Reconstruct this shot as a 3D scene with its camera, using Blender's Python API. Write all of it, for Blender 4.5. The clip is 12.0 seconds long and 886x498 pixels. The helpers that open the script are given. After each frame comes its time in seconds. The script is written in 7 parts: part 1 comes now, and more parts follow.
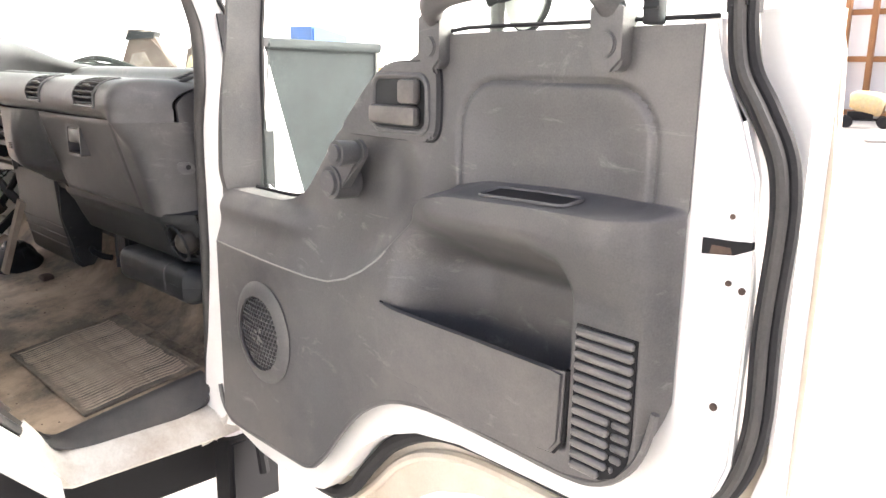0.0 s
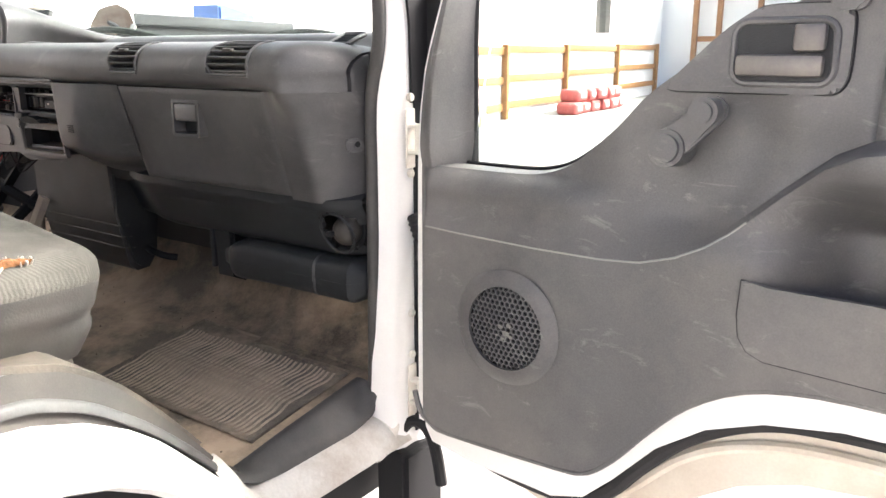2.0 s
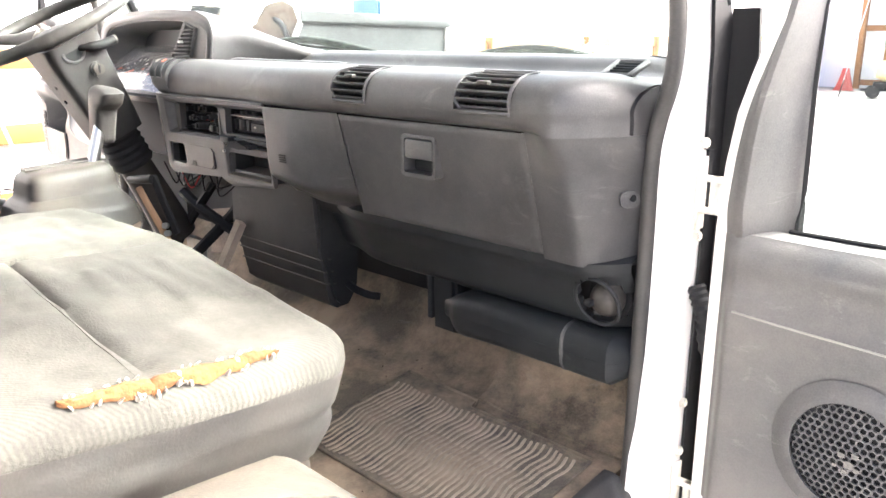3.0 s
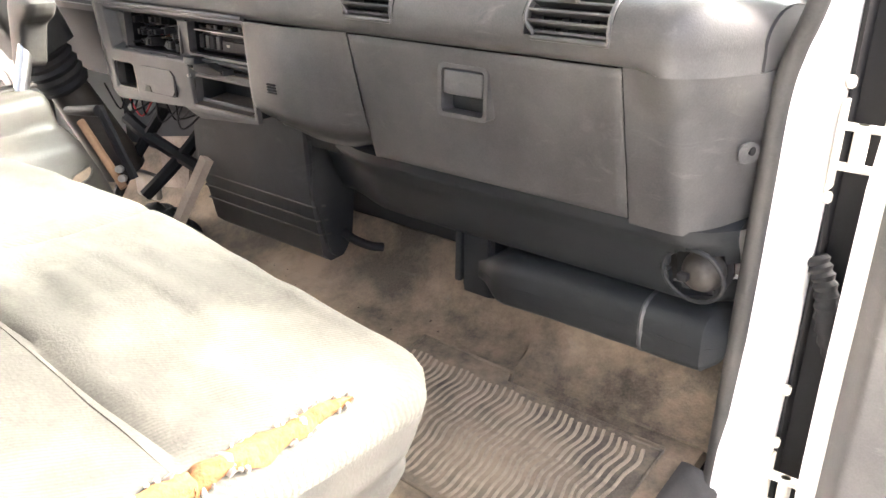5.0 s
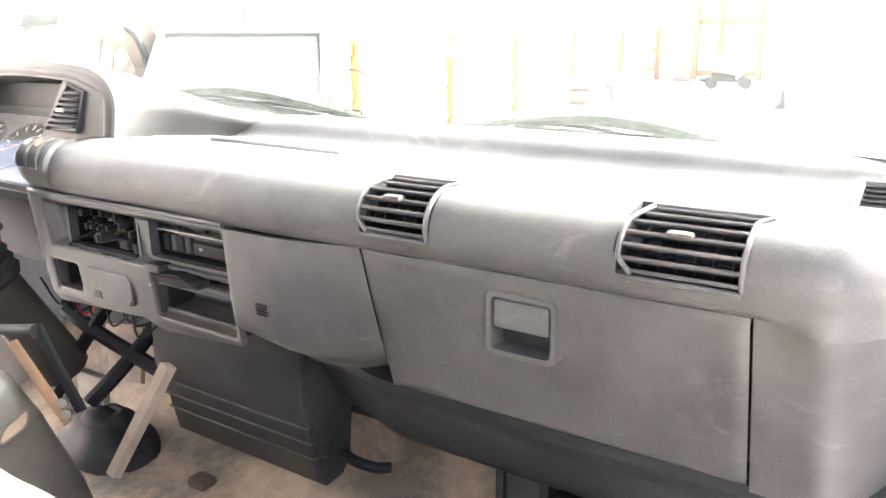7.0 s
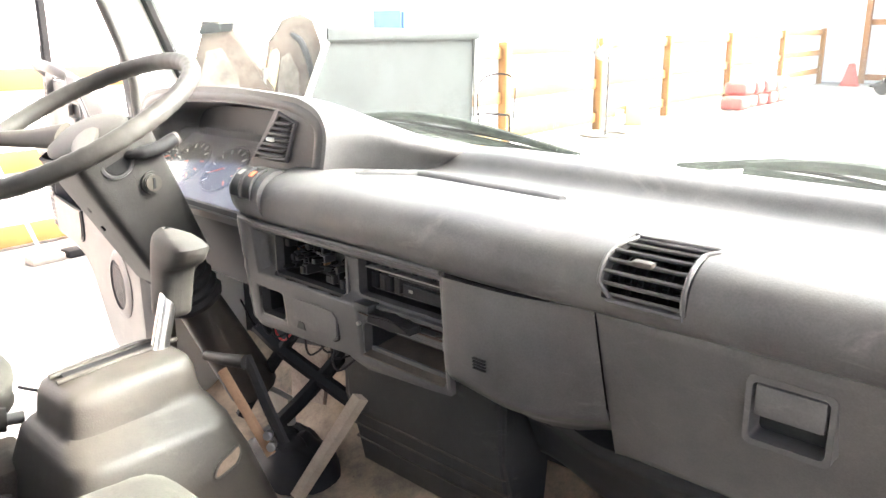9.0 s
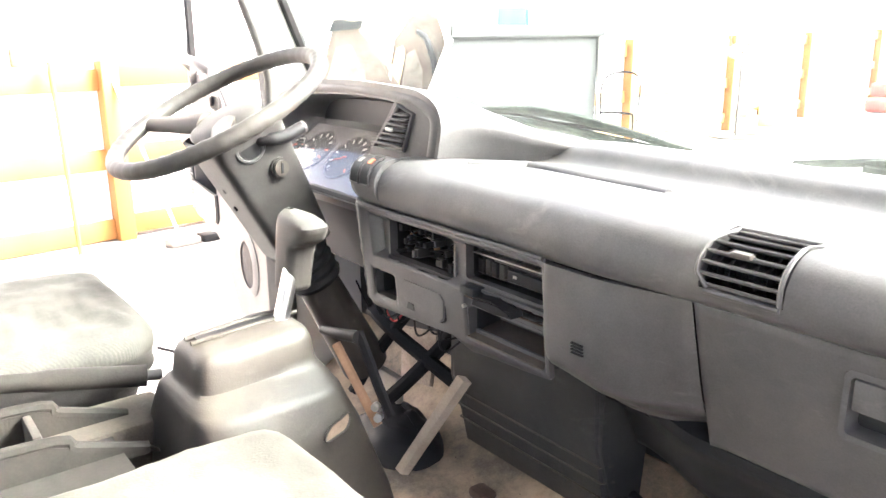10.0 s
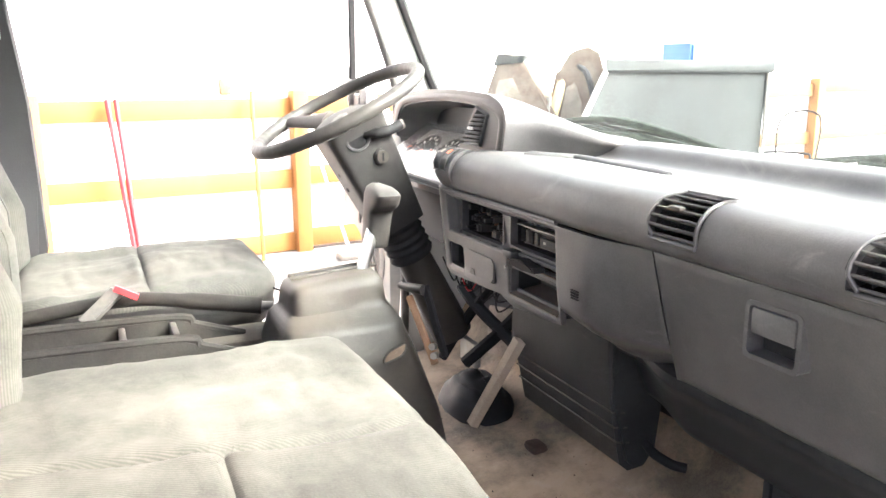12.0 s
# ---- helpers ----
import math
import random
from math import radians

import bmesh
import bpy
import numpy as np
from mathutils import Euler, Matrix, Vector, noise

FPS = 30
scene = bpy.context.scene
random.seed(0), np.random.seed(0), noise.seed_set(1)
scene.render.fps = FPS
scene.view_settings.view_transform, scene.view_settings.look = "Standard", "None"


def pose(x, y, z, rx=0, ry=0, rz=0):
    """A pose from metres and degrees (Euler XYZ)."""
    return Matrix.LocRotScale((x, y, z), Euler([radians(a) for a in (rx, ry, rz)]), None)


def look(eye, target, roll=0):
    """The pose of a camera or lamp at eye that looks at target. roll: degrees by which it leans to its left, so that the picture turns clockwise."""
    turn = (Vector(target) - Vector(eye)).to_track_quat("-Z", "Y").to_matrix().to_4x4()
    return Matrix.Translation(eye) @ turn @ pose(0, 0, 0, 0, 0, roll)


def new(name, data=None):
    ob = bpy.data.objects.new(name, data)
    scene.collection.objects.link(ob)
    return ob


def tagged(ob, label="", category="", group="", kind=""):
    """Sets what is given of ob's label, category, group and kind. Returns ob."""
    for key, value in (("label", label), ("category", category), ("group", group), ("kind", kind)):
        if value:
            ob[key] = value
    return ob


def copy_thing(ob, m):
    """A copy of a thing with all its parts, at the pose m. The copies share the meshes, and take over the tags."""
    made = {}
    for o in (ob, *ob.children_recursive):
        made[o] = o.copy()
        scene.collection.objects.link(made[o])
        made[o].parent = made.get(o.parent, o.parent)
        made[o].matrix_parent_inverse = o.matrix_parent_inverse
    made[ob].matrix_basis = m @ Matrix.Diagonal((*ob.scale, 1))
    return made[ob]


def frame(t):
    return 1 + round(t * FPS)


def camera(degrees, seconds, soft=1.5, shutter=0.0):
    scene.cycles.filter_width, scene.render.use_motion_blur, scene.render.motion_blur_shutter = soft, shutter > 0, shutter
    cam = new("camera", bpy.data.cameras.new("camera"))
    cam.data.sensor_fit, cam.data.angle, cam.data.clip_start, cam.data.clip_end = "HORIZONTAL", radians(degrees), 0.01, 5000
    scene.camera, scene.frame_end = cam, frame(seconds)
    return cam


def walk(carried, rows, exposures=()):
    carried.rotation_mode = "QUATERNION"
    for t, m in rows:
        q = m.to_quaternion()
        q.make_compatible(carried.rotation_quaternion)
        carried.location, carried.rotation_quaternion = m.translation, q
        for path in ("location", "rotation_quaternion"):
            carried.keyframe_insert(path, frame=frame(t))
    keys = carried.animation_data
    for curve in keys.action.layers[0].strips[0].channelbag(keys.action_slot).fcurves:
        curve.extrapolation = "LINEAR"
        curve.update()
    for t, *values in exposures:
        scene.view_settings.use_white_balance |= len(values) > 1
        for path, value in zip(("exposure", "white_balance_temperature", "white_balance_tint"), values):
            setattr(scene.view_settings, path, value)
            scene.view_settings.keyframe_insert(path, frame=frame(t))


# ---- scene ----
cam = camera(58.8, 12.0)
METRES, EYE, TILT, LEAN, TURN = 2.45, 1.6, -13.0, -0.8, 45.5
ROWS = [
    (0.0, 0.0, 0.0, 0.0, 0.0, 0.0, -0.0),
    (0.5, -0.0707, 0.0307, 0.0208, -4.02, 0.43, 1.1),
    (1.0, -0.1279, 0.0403, 0.0162, -8.56, 0.29, 2.34),
    (1.5, -0.2127, 0.0575, -0.0001, -10.98, 0.04, 2.96),
    (2.0, -0.2651, 0.0902, 0.0029, -9.93, -1.33, 2.94),
    (2.5, -0.3142, 0.1542, 0.0312, -4.76, -1.85, 1.71),
    (3.0, -0.3454, 0.2034, 0.0573, -0.64, -1.83, 0.79),
    (3.5, -0.3685, 0.2312, 0.0667, 1.0, -1.89, 0.51),
    (5.5, -0.4217, 0.3507, 0.103, -9.21, -10.33, 3.08),
    (6.0, -0.4256, 0.3829, 0.1275, -11.94, -4.28, 3.71),
    (6.5, -0.4352, 0.4122, 0.1462, -12.18, -2.87, 3.83),
    (8.5, -0.4845, 0.4521, 0.1829, -3.92, -2.3, 2.2),
    (9.0, -0.4953, 0.4582, 0.1873, -1.39, -2.23, 1.62),
    (9.5, -0.4977, 0.4642, 0.1873, 2.72, -2.24, 0.69),
    (10.0, -0.4881, 0.4394, 0.1812, 7.2, -2.29, -0.32),
    (10.5, -0.4662, 0.3952, 0.1724, 13.74, -2.55, -1.79),
    (11.0, -0.4324, 0.3459, 0.1551, 23.56, -3.21, -4.08),
    (11.5, -0.3958, 0.3241, 0.1447, 27.16, -3.65, -5.17),
    (12.0, -0.3771, 0.3485, 0.1366, 20.05, 0.02, -3.68),
]
EXPOSURES = [(t, v + 0.20, k, 10) for t, v, k in ((0.0, 2.4, 6200), (0.5, 2.5, 6150), (1.0, 2.45, 6100), (1.5, 2.3, 6100), (2.0, 2.25, 6100), (2.5, 2.55, 6000), (3.0, 3.15, 6050), (3.5, 3.5, 6150), (5.5, 3.6, 6300), (6.0, 4.7, 6200), (6.5, 4.45, 6200), (8.5, 3.25, 6250), (9.5, 3.28, 6200), (10.0, 3.62, 6150), (10.5, 3.58, 6100), (11.0, 2.5, 5950), (11.5, 2.2, 6000), (12.0, 3.1, 6100))]
walk(cam, [(t, pose(2.42, 0, EYE, TILT, LEAN, TURN) @ pose(METRES * x, METRES * y, METRES * z, 90 + pitch, roll, yaw)) for t, x, y, z, yaw, pitch, roll in ROWS], EXPOSURES)

# ---- light ----
world = bpy.data.worlds.new("sky")
scene.world = world
world.use_nodes = True
wn = world.node_tree
bg = wn.nodes["Background"]
sky = wn.nodes.new("ShaderNodeTexSky")
sky.sky_type, sky.sun_disc = "NISHITA", False
sky.sun_elevation, sky.sun_rotation = radians(38), radians(33)
sky.air_density, sky.dust_density, sky.ozone_density = 0.35, 10.0, 0.0
wn.links.new(sky.outputs[0], bg.inputs[0])
bg.inputs[1].default_value = 0.15
sun_data = bpy.data.lights.new("sun", "SUN")
sun_data.energy, sun_data.angle, sun_data.color = 1.35, radians(30), (1.0, 0.95, 0.88)
sun = new("sun", sun_data)
sun.matrix_world = look((4.9, 8.1, 8.1), (0, 0.5, 1))

# ---- materials ----


def material(name, col, rough=0.6, metal=0.0, var=0.25, scale=8.0, fine=220.0, bump=0.15, dust=0.0, dust_col=(0.33, 0.27, 0.2), spec=0.5, coat=0.0, smear=0.0, edge=(0.42, 0.72)):
    """A surface with broad blotches, fine grain, relief, and dust that lies in patches."""
    m = bpy.data.materials.new(name)
    m.use_nodes = True
    t = m.node_tree
    n, l = t.nodes, t.links
    b = n["Principled BSDF"]
    co = n.new("ShaderNodeTexCoord")
    big = n.new("ShaderNodeTexNoise")
    big.inputs["Scale"].default_value, big.inputs["Detail"].default_value = scale, 6
    l.new(co.outputs["Object"], big.inputs["Vector"])
    small = n.new("ShaderNodeTexNoise")
    small.inputs["Scale"].default_value, small.inputs["Detail"].default_value = fine, 3
    l.new(co.outputs["Object"], small.inputs["Vector"])
    ramp = n.new("ShaderNodeValToRGB")
    ramp.color_ramp.elements[0].position, ramp.color_ramp.elements[1].position = 0.3, 0.72
    ramp.color_ramp.elements[0].color = (*[c * (1 - var) for c in col], 1)
    ramp.color_ramp.elements[1].color = (*[min(1, c * (1 + var)) for c in col], 1)
    mixf = n.new("ShaderNodeMath")
    mixf.operation = "MULTIPLY_ADD"
    mixf.inputs[1].default_value, mixf.inputs[2].default_value = 0.35, 0
    l.new(small.outputs["Fac"], mixf.inputs[0])
    add = n.new("ShaderNodeMath")
    add.operation = "MULTIPLY_ADD"
    add.inputs[1].default_value = 0.65
    l.new(big.outputs["Fac"], add.inputs[0])
    l.new(mixf.outputs[0], add.inputs[2])
    l.new(add.outputs[0], ramp.inputs["Fac"])
    colour = ramp.outputs["Color"]
    if dust:
        d = n.new("ShaderNodeTexNoise")
        d.inputs["Scale"].default_value, d.inputs["Detail"].default_value, d.inputs["Roughness"].default_value = scale * 0.7, 9, 0.7
        mp = n.new("ShaderNodeMapping")
        mp.inputs["Location"].default_value = (3.1, 7.7, 1.3)
        l.new(co.outputs["Object"], mp.inputs["Vector"])
        l.new(mp.outputs[0], d.inputs["Vector"])
        r = n.new("ShaderNodeMapRange")
        r.inputs["From Min"].default_value, r.inputs["From Max"].default_value = edge
        r.inputs["To Max"].default_value = dust
        l.new(d.outputs["Fac"], r.inputs["Value"])
        mx = n.new("ShaderNodeMix")
        mx.data_type = "RGBA"
        mx.inputs[7].default_value = (*dust_col, 1)
        l.new(r.outputs[0], mx.inputs[0])
        l.new(colour, mx.inputs[6])
        colour = mx.outputs[2]
    if smear:
        d = n.new("ShaderNodeTexNoise")
        d.inputs["Scale"].default_value, d.inputs["Detail"].default_value, d.inputs["Roughness"].default_value, d.inputs["Distortion"].default_value = 9, 12, 0.72, 1.2
        mp = n.new("ShaderNodeMapping")
        mp.inputs["Scale"].default_value, mp.inputs["Rotation"].default_value = (1.0, 1.0, 2.6), (0.3, 0.5, 0.2)
        l.new(co.outputs["Object"], mp.inputs["Vector"])
        l.new(mp.outputs[0], d.inputs["Vector"])
        r = n.new("ShaderNodeMapRange")
        r.inputs["From Min"].default_value, r.inputs["From Max"].default_value, r.inputs["To Max"].default_value = 0.58, 0.78, smear
        l.new(d.outputs["Fac"], r.inputs["Value"])
        mx = n.new("ShaderNodeMix")
        mx.data_type = "RGBA"
        mx.inputs[7].default_value = (0.5, 0.48, 0.45, 1)
        l.new(r.outputs[0], mx.inputs[0])
        l.new(colour, mx.inputs[6])
        colour = mx.outputs[2]
    l.new(colour, b.inputs["Base Color"])
    rr = n.new("ShaderNodeMapRange")
    rr.inputs["To Min"].default_value, rr.inputs["To Max"].default_value = max(0.03, rough - 0.08), min(1, rough + 0.1)
    l.new(big.outputs["Fac"], rr.inputs["Value"])
    l.new(rr.outputs[0], b.inputs["Roughness"])
    b.inputs["Metallic"].default_value = metal
    b.inputs["Specular IOR Level"].default_value = spec
    b.inputs["Coat Weight"].default_value = coat
    if bump:
        bp = n.new("ShaderNodeBump")
        bp.inputs["Strength"].default_value, bp.inputs["Distance"].default_value = bump, 0.002
        l.new(small.outputs["Fac"], bp.inputs["Height"])
        l.new(bp.outputs[0], b.inputs["Normal"])
    return m


def woven(name, col, dark, pitch=700.0, dust=0.3):
    """Ribbed seat cloth: fine ribs over a soiled ground."""
    m = material(name, col, 0.95, 0, 0.32, 5, 300, 0.3, dust, (0.25, 0.235, 0.20), 0.2)
    t = m.node_tree
    n, l = t.nodes, t.links
    b = n["Principled BSDF"]
    co = n.new("ShaderNodeTexCoord")
    w = n.new("ShaderNodeTexWave")
    w.inputs["Scale"].default_value, w.inputs["Distortion"].default_value = pitch / 6.28, 0.6
    mp = n.new("ShaderNodeMapping")
    mp.inputs["Rotation"].default_value = (0, 0, 0.5)
    l.new(co.outputs["Object"], mp.inputs["Vector"])
    l.new(mp.outputs[0], w.inputs["Vector"])
    src = b.inputs["Base Color"].links[0].from_socket
    mx = n.new("ShaderNodeMix")
    mx.data_type = "RGBA"
    mx.inputs[7].default_value = (*dark, 1)
    f = n.new("ShaderNodeMath")
    f.operation = "MULTIPLY"
    f.inputs[1].default_value = 0.55
    l.new(w.outputs["Fac"], f.inputs[0])
    l.new(f.outputs[0], mx.inputs[0])
    l.new(src, mx.inputs[6])
    l.new(mx.outputs[2], b.inputs["Base Color"])
    return m


def timber(name, col):
    m = material(name, col, 0.75, 0, 0.22, 3, 160, 0.2)
    t = m.node_tree
    n, l = t.nodes, t.links
    b = n["Principled BSDF"]
    co = n.new("ShaderNodeTexCoord")
    v = n.new("ShaderNodeTexVoronoi")
    v.inputs["Scale"].default_value = 2.2
    l.new(co.outputs["Object"], v.inputs["Vector"])
    r = n.new("ShaderNodeMapRange")
    r.inputs["From Min"].default_value, r.inputs["From Max"].default_value = 0.03, 0.07
    r.inputs["To Min"].default_value, r.inputs["To Max"].default_value = 1, 0
    l.new(v.outputs["Distance"], r.inputs["Value"])
    mx = n.new("ShaderNodeMix")
    mx.data_type = "RGBA"
    mx.inputs[7].default_value = (0.16, 0.06, 0.02, 1)
    l.new(r.outputs[0], mx.inputs[0])
    l.new(b.inputs["Base Color"].links[0].from_socket, mx.inputs[6])
    l.new(mx.outputs[2], b.inputs["Base Color"])
    return m


DUST = (0.36, 0.32, 0.27)
PLASTIC = material("grey_plastic", (0.046, 0.046, 0.0475), 0.44, 0, 0.45, 6, 420, 0.12, 0.20, (0.22, 0.205, 0.185), 0.5, smear=0.11)
PLASTIC_DOOR = material("grey_door_plastic", (0.076, 0.0752, 0.0755), 0.46, 0, 0.4, 3.5, 420, 0.14, 0.24, DUST, 0.55, smear=0.34)
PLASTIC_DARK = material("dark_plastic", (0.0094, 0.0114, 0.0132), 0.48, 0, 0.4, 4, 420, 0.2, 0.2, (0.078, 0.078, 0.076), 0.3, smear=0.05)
HEATER = material("dusty_slate_plastic", (0.0155, 0.0172, 0.0185), 0.5, 0, 0.45, 5, 420, 0.2, 0.3, (0.085, 0.083, 0.078), 0.3, smear=0.08)
CONSOLE = material("grey_green_plastic", (0.032, 0.0285, 0.0245), 0.52, 0, 0.35, 6, 420, 0.12, 0.35, (0.105, 0.086, 0.066), 0.4, smear=0.05)
SHROUD = material("dark_grey_shroud", (0.021, 0.0205, 0.020), 0.52, 0, 0.3, 6, 420, 0.2, 0.22, (0.11, 0.10, 0.09), 0.35)
BLACK = material("black_plastic", (0.012, 0.012, 0.013), 0.6, 0, 0.2, 9, 300, 0.1, 0, DUST, 0.2)
MAT_DARK = material("worn_black_rubber", (0.085, 0.074, 0.058), 0.8, 0, 0.6, 6, 240, 0.3, 0.9, (0.33, 0.26, 0.185), edge=(0.42, 0.62))
WHEEL_GREY = material("dark_grey_grip", (0.021, 0.020, 0.0185), 0.56, 0, 0.25, 9, 300, 0.12, 0.3, (0.11, 0.10, 0.085), 0.4)
RUBBER = material("black_rubber", (0.020, 0.020, 0.021), 0.75, 0, 0.3, 12, 300, 0.2, 0.12, (0.12, 0.11, 0.1), 0.25)
GREY_RUBBER = material("grey_rubber", (0.046, 0.045, 0.043), 0.55, 0, 0.3, 12, 300, 0.2, 0.3, (0.14, 0.125, 0.105), 0.4)
RIB = material("dusty_rubber_rib", (0.18, 0.156, 0.124), 0.8, 0, 0.9, 6, 240, 0.4, 0.95, (0.46, 0.375, 0.28), 0.3, edge=(0.40, 0.60))
MATTING = material("dirty_rubber_floor", (0.105, 0.088, 0.066), 0.7, 0, 0.6, 5, 240, 0.5, 1.0, (0.41, 0.315, 0.22), 0.4, smear=0.22, edge=(0.40, 0.62))
CLOTH = woven("seat_cloth", (0.0535, 0.0512, 0.0447), (0.046, 0.044, 0.0385), 560, 0.45)
CLOTH_WORN = woven("seat_cloth_grey", (0.062, 0.0605, 0.055), (0.050, 0.049, 0.045), 560, 0.45)
CLOTH_DARK = woven("seat_cloth_ribbed", (0.075, 0.072, 0.063), (0.012, 0.0115, 0.010), 230, 0.2)
VINYL = material("grey_vinyl", (0.034, 0.0325, 0.030), 0.6, 0, 0.3, 6, 300, 0.15, 0.5, (0.085, 0.075, 0.063))
FOAM = material("foam", (0.150, 0.064, 0.019), 0.95, 0, 0.45, 40, 260, 0.6)
FLUFF = material("torn_fibre", (0.34, 0.31, 0.27), 1.0, 0, 0.1, 40, 300, 0.6)
WHITE = material("white_paint", (0.78, 0.77, 0.74), 0.35, 0, 0.05, 3, 200, 0.03, 0.18, (0.5, 0.41, 0.3), 0.5, 0.3)
DUSTY_WHITE = material("dusty_white_paint", (0.62, 0.57, 0.48), 0.6, 0, 0.12, 5, 200, 0.1, 0.7, (0.4, 0.31, 0.22))
RUST = material("rusty_metal", (0.22, 0.12, 0.06), 0.85, 0.1, 0.4, 18, 200, 0.4, 0.5, (0.3, 0.22, 0.15))
DUSTY_RUST = material("dusty_brown_metal", (0.060, 0.038, 0.027), 0.85, 0.0, 0.5, 4, 200, 0.3, 0.6, (0.12, 0.095, 0.073))
STEEL = material("bright_steel", (0.55, 0.55, 0.54), 0.3, 1.0, 0.1, 20, 300, 0.05)
DULL_STEEL = material("dull_steel", (0.36, 0.35, 0.33), 0.5, 0.7, 0.2, 20, 300, 0.15, 0.5, (0.36, 0.3, 0.22))
GREYMETAL = material("grey_painted_handle", (0.105, 0.098, 0.094), 0.4, 0.3, 0.12, 20, 300, 0.05, 0.3, (0.4, 0.36, 0.3))
PINE = timber("yellow_pine", (0.31, 0.145, 0.038))
PINE_RED = timber("brown_pine", (0.31, 0.145, 0.058))
PANEL = material("white_wall_panel", (0.84, 0.84, 0.83), 0.5, 0, 0.03, 1, 40, 0.05)
CONCRETE = material("pale_concrete", (0.21, 0.205, 0.195), 0.8, 0, 0.1, 0.8, 30, 0.2, 0.25, (0.42, 0.4, 0.36))
TUB = material("dark_grey_polymer", (0.0075, 0.0098, 0.0108), 0.55, 0, 0.6, 4, 60, 0.2, 0.7, (0.022, 0.027, 0.028), 0.35, smear=0.035)
FADED_RED = material("faded_red_paint", (0.42, 0.07, 0.06), 0.6, 0, 0.2, 9, 200, 0.05, 0.4, (0.4, 0.2, 0.17))
RED = material("red_paint", (0.36, 0.016, 0.02), 0.5, 0, 0.15, 9, 200, 0.05)
BLUE = material("blue_plastic", (0.08, 0.19, 0.50), 0.5, 0, 0.15, 9, 200, 0.05)
CREAM = material("cream_paint", (0.62, 0.47, 0.24), 0.55, 0, 0.2, 9, 200, 0.1, 0.5, (0.4, 0.36, 0.3))
YELLOW = material("yellow_label", (0.78, 0.72, 0.30), 0.5, 0, 0.1, 9, 200, 0.05)
ORANGE = material("orange_button", (0.65, 0.12, 0.04), 0.4, 0, 0.1, 9, 200, 0.05)
TAN = material("tan_wood", (0.34, 0.21, 0.125), 0.7, 0, 0.2, 30, 200, 0.1)
PADDING = material("dusty_tan_padding", (0.17, 0.125, 0.092), 0.9, 0, 0.3, 40, 200, 0.2)
# loader brown with windscreen haze put into its colour: lightened so it fades
LOADER = material("hazed_brown_metal", (0.125, 0.088, 0.068), 0.9, 0.0, 0.55, 5, 200, 0.3, 0.8, (0.27, 0.22, 0.175))
MUD = material("dried_mud", (0.20, 0.16, 0.13), 0.95, 0, 0.5, 7, 160, 0.5, 0.8, (0.40, 0.35, 0.30))
LOUVRE = material("worn_grey_slat", (0.125, 0.120, 0.112), 0.5, 0, 0.25, 12, 300, 0.1, 0.3, (0.3, 0.27, 0.23))
OLD_WOOD = material("weathered_wood", (0.42, 0.35, 0.28), 0.85, 0, 0.25, 14, 200, 0.3, 0.5, (0.5, 0.45, 0.38))
GAUGE = material("gauge_face", (0.10, 0.10, 0.11), 0.5, 0, 0.15, 9, 200, 0.05, 0.6, (0.4, 0.38, 0.35))
COVER = material("dusty_grey_cover", (0.050, 0.043, 0.035), 0.85, 0, 0.5, 6, 300, 0.3, 0.8, (0.125, 0.098, 0.072), smear=0.10)
STAINED = material("stained_white_paint", (0.66, 0.63, 0.56), 0.5, 0, 0.15, 9, 200, 0.1, 0.7, (0.26, 0.165, 0.085))
WIPER = material("weathered_wiper", (0.022, 0.027, 0.022), 0.7, 0, 0.5, 30, 260, 0.3, 0.6, (0.085, 0.095, 0.075), 0.3)
PALE = material("pale_plastic", (0.6, 0.6, 0.57), 0.5, 0, 0.08, 9, 200, 0.05)
TRAY = material("dull_dark_tray", (0.0135, 0.0125, 0.0115), 0.8, 0, 0.4, 8, 300, 0.2, 0.3, (0.06, 0.05, 0.04), 0.2)
CARPET = material("dark_trim", (0.03, 0.03, 0.032), 0.9, 0, 0.2, 9, 300, 0.3)
SHELL_GREY = material("grey_trim_paint", (0.22, 0.22, 0.21), 0.6, 0, 0.12, 5, 300, 0.12, 0.5, (0.38, 0.33, 0.25))

GLASS = bpy.data.materials.new("glass")
GLASS.use_nodes = True
gb = GLASS.node_tree.nodes["Principled BSDF"]
gb.inputs["Transmission Weight"].default_value, gb.inputs["Roughness"].default_value, gb.inputs["IOR"].default_value = 1.0, 0.0, 1.03
gb.inputs["Base Color"].default_value = (0.93, 0.98, 0.97, 1)
SCREEN = bpy.data.materials.new("dusty_screen_glass")
SCREEN.use_nodes = True
tn, tl = SCREEN.node_tree.nodes, SCREEN.node_tree.links
sb = tn["Principled BSDF"]
sb.inputs["Transmission Weight"].default_value, sb.inputs["Roughness"].default_value, sb.inputs["IOR"].default_value = 1.0, 0.0, 1.03
sb.inputs["Base Color"].default_value = (0.86, 0.97, 0.95, 1)
df, mxs, nz, mr, cd = tn.new("ShaderNodeBsdfDiffuse"), tn.new("ShaderNodeMixShader"), tn.new("ShaderNodeTexNoise"), tn.new("ShaderNodeMapRange"), tn.new("ShaderNodeTexCoord")
df.inputs[0].default_value = (0.75, 0.78, 0.76, 1)
tr, mx2 = tn.new("ShaderNodeBsdfTranslucent"), tn.new("ShaderNodeMixShader")
tr.inputs[0].default_value = (0.75, 0.78, 0.76, 1)
tl.new(df.outputs[0], mx2.inputs[1])
tl.new(tr.outputs[0], mx2.inputs[2])
nz.inputs["Scale"].default_value, nz.inputs["Detail"].default_value = 2.5, 4
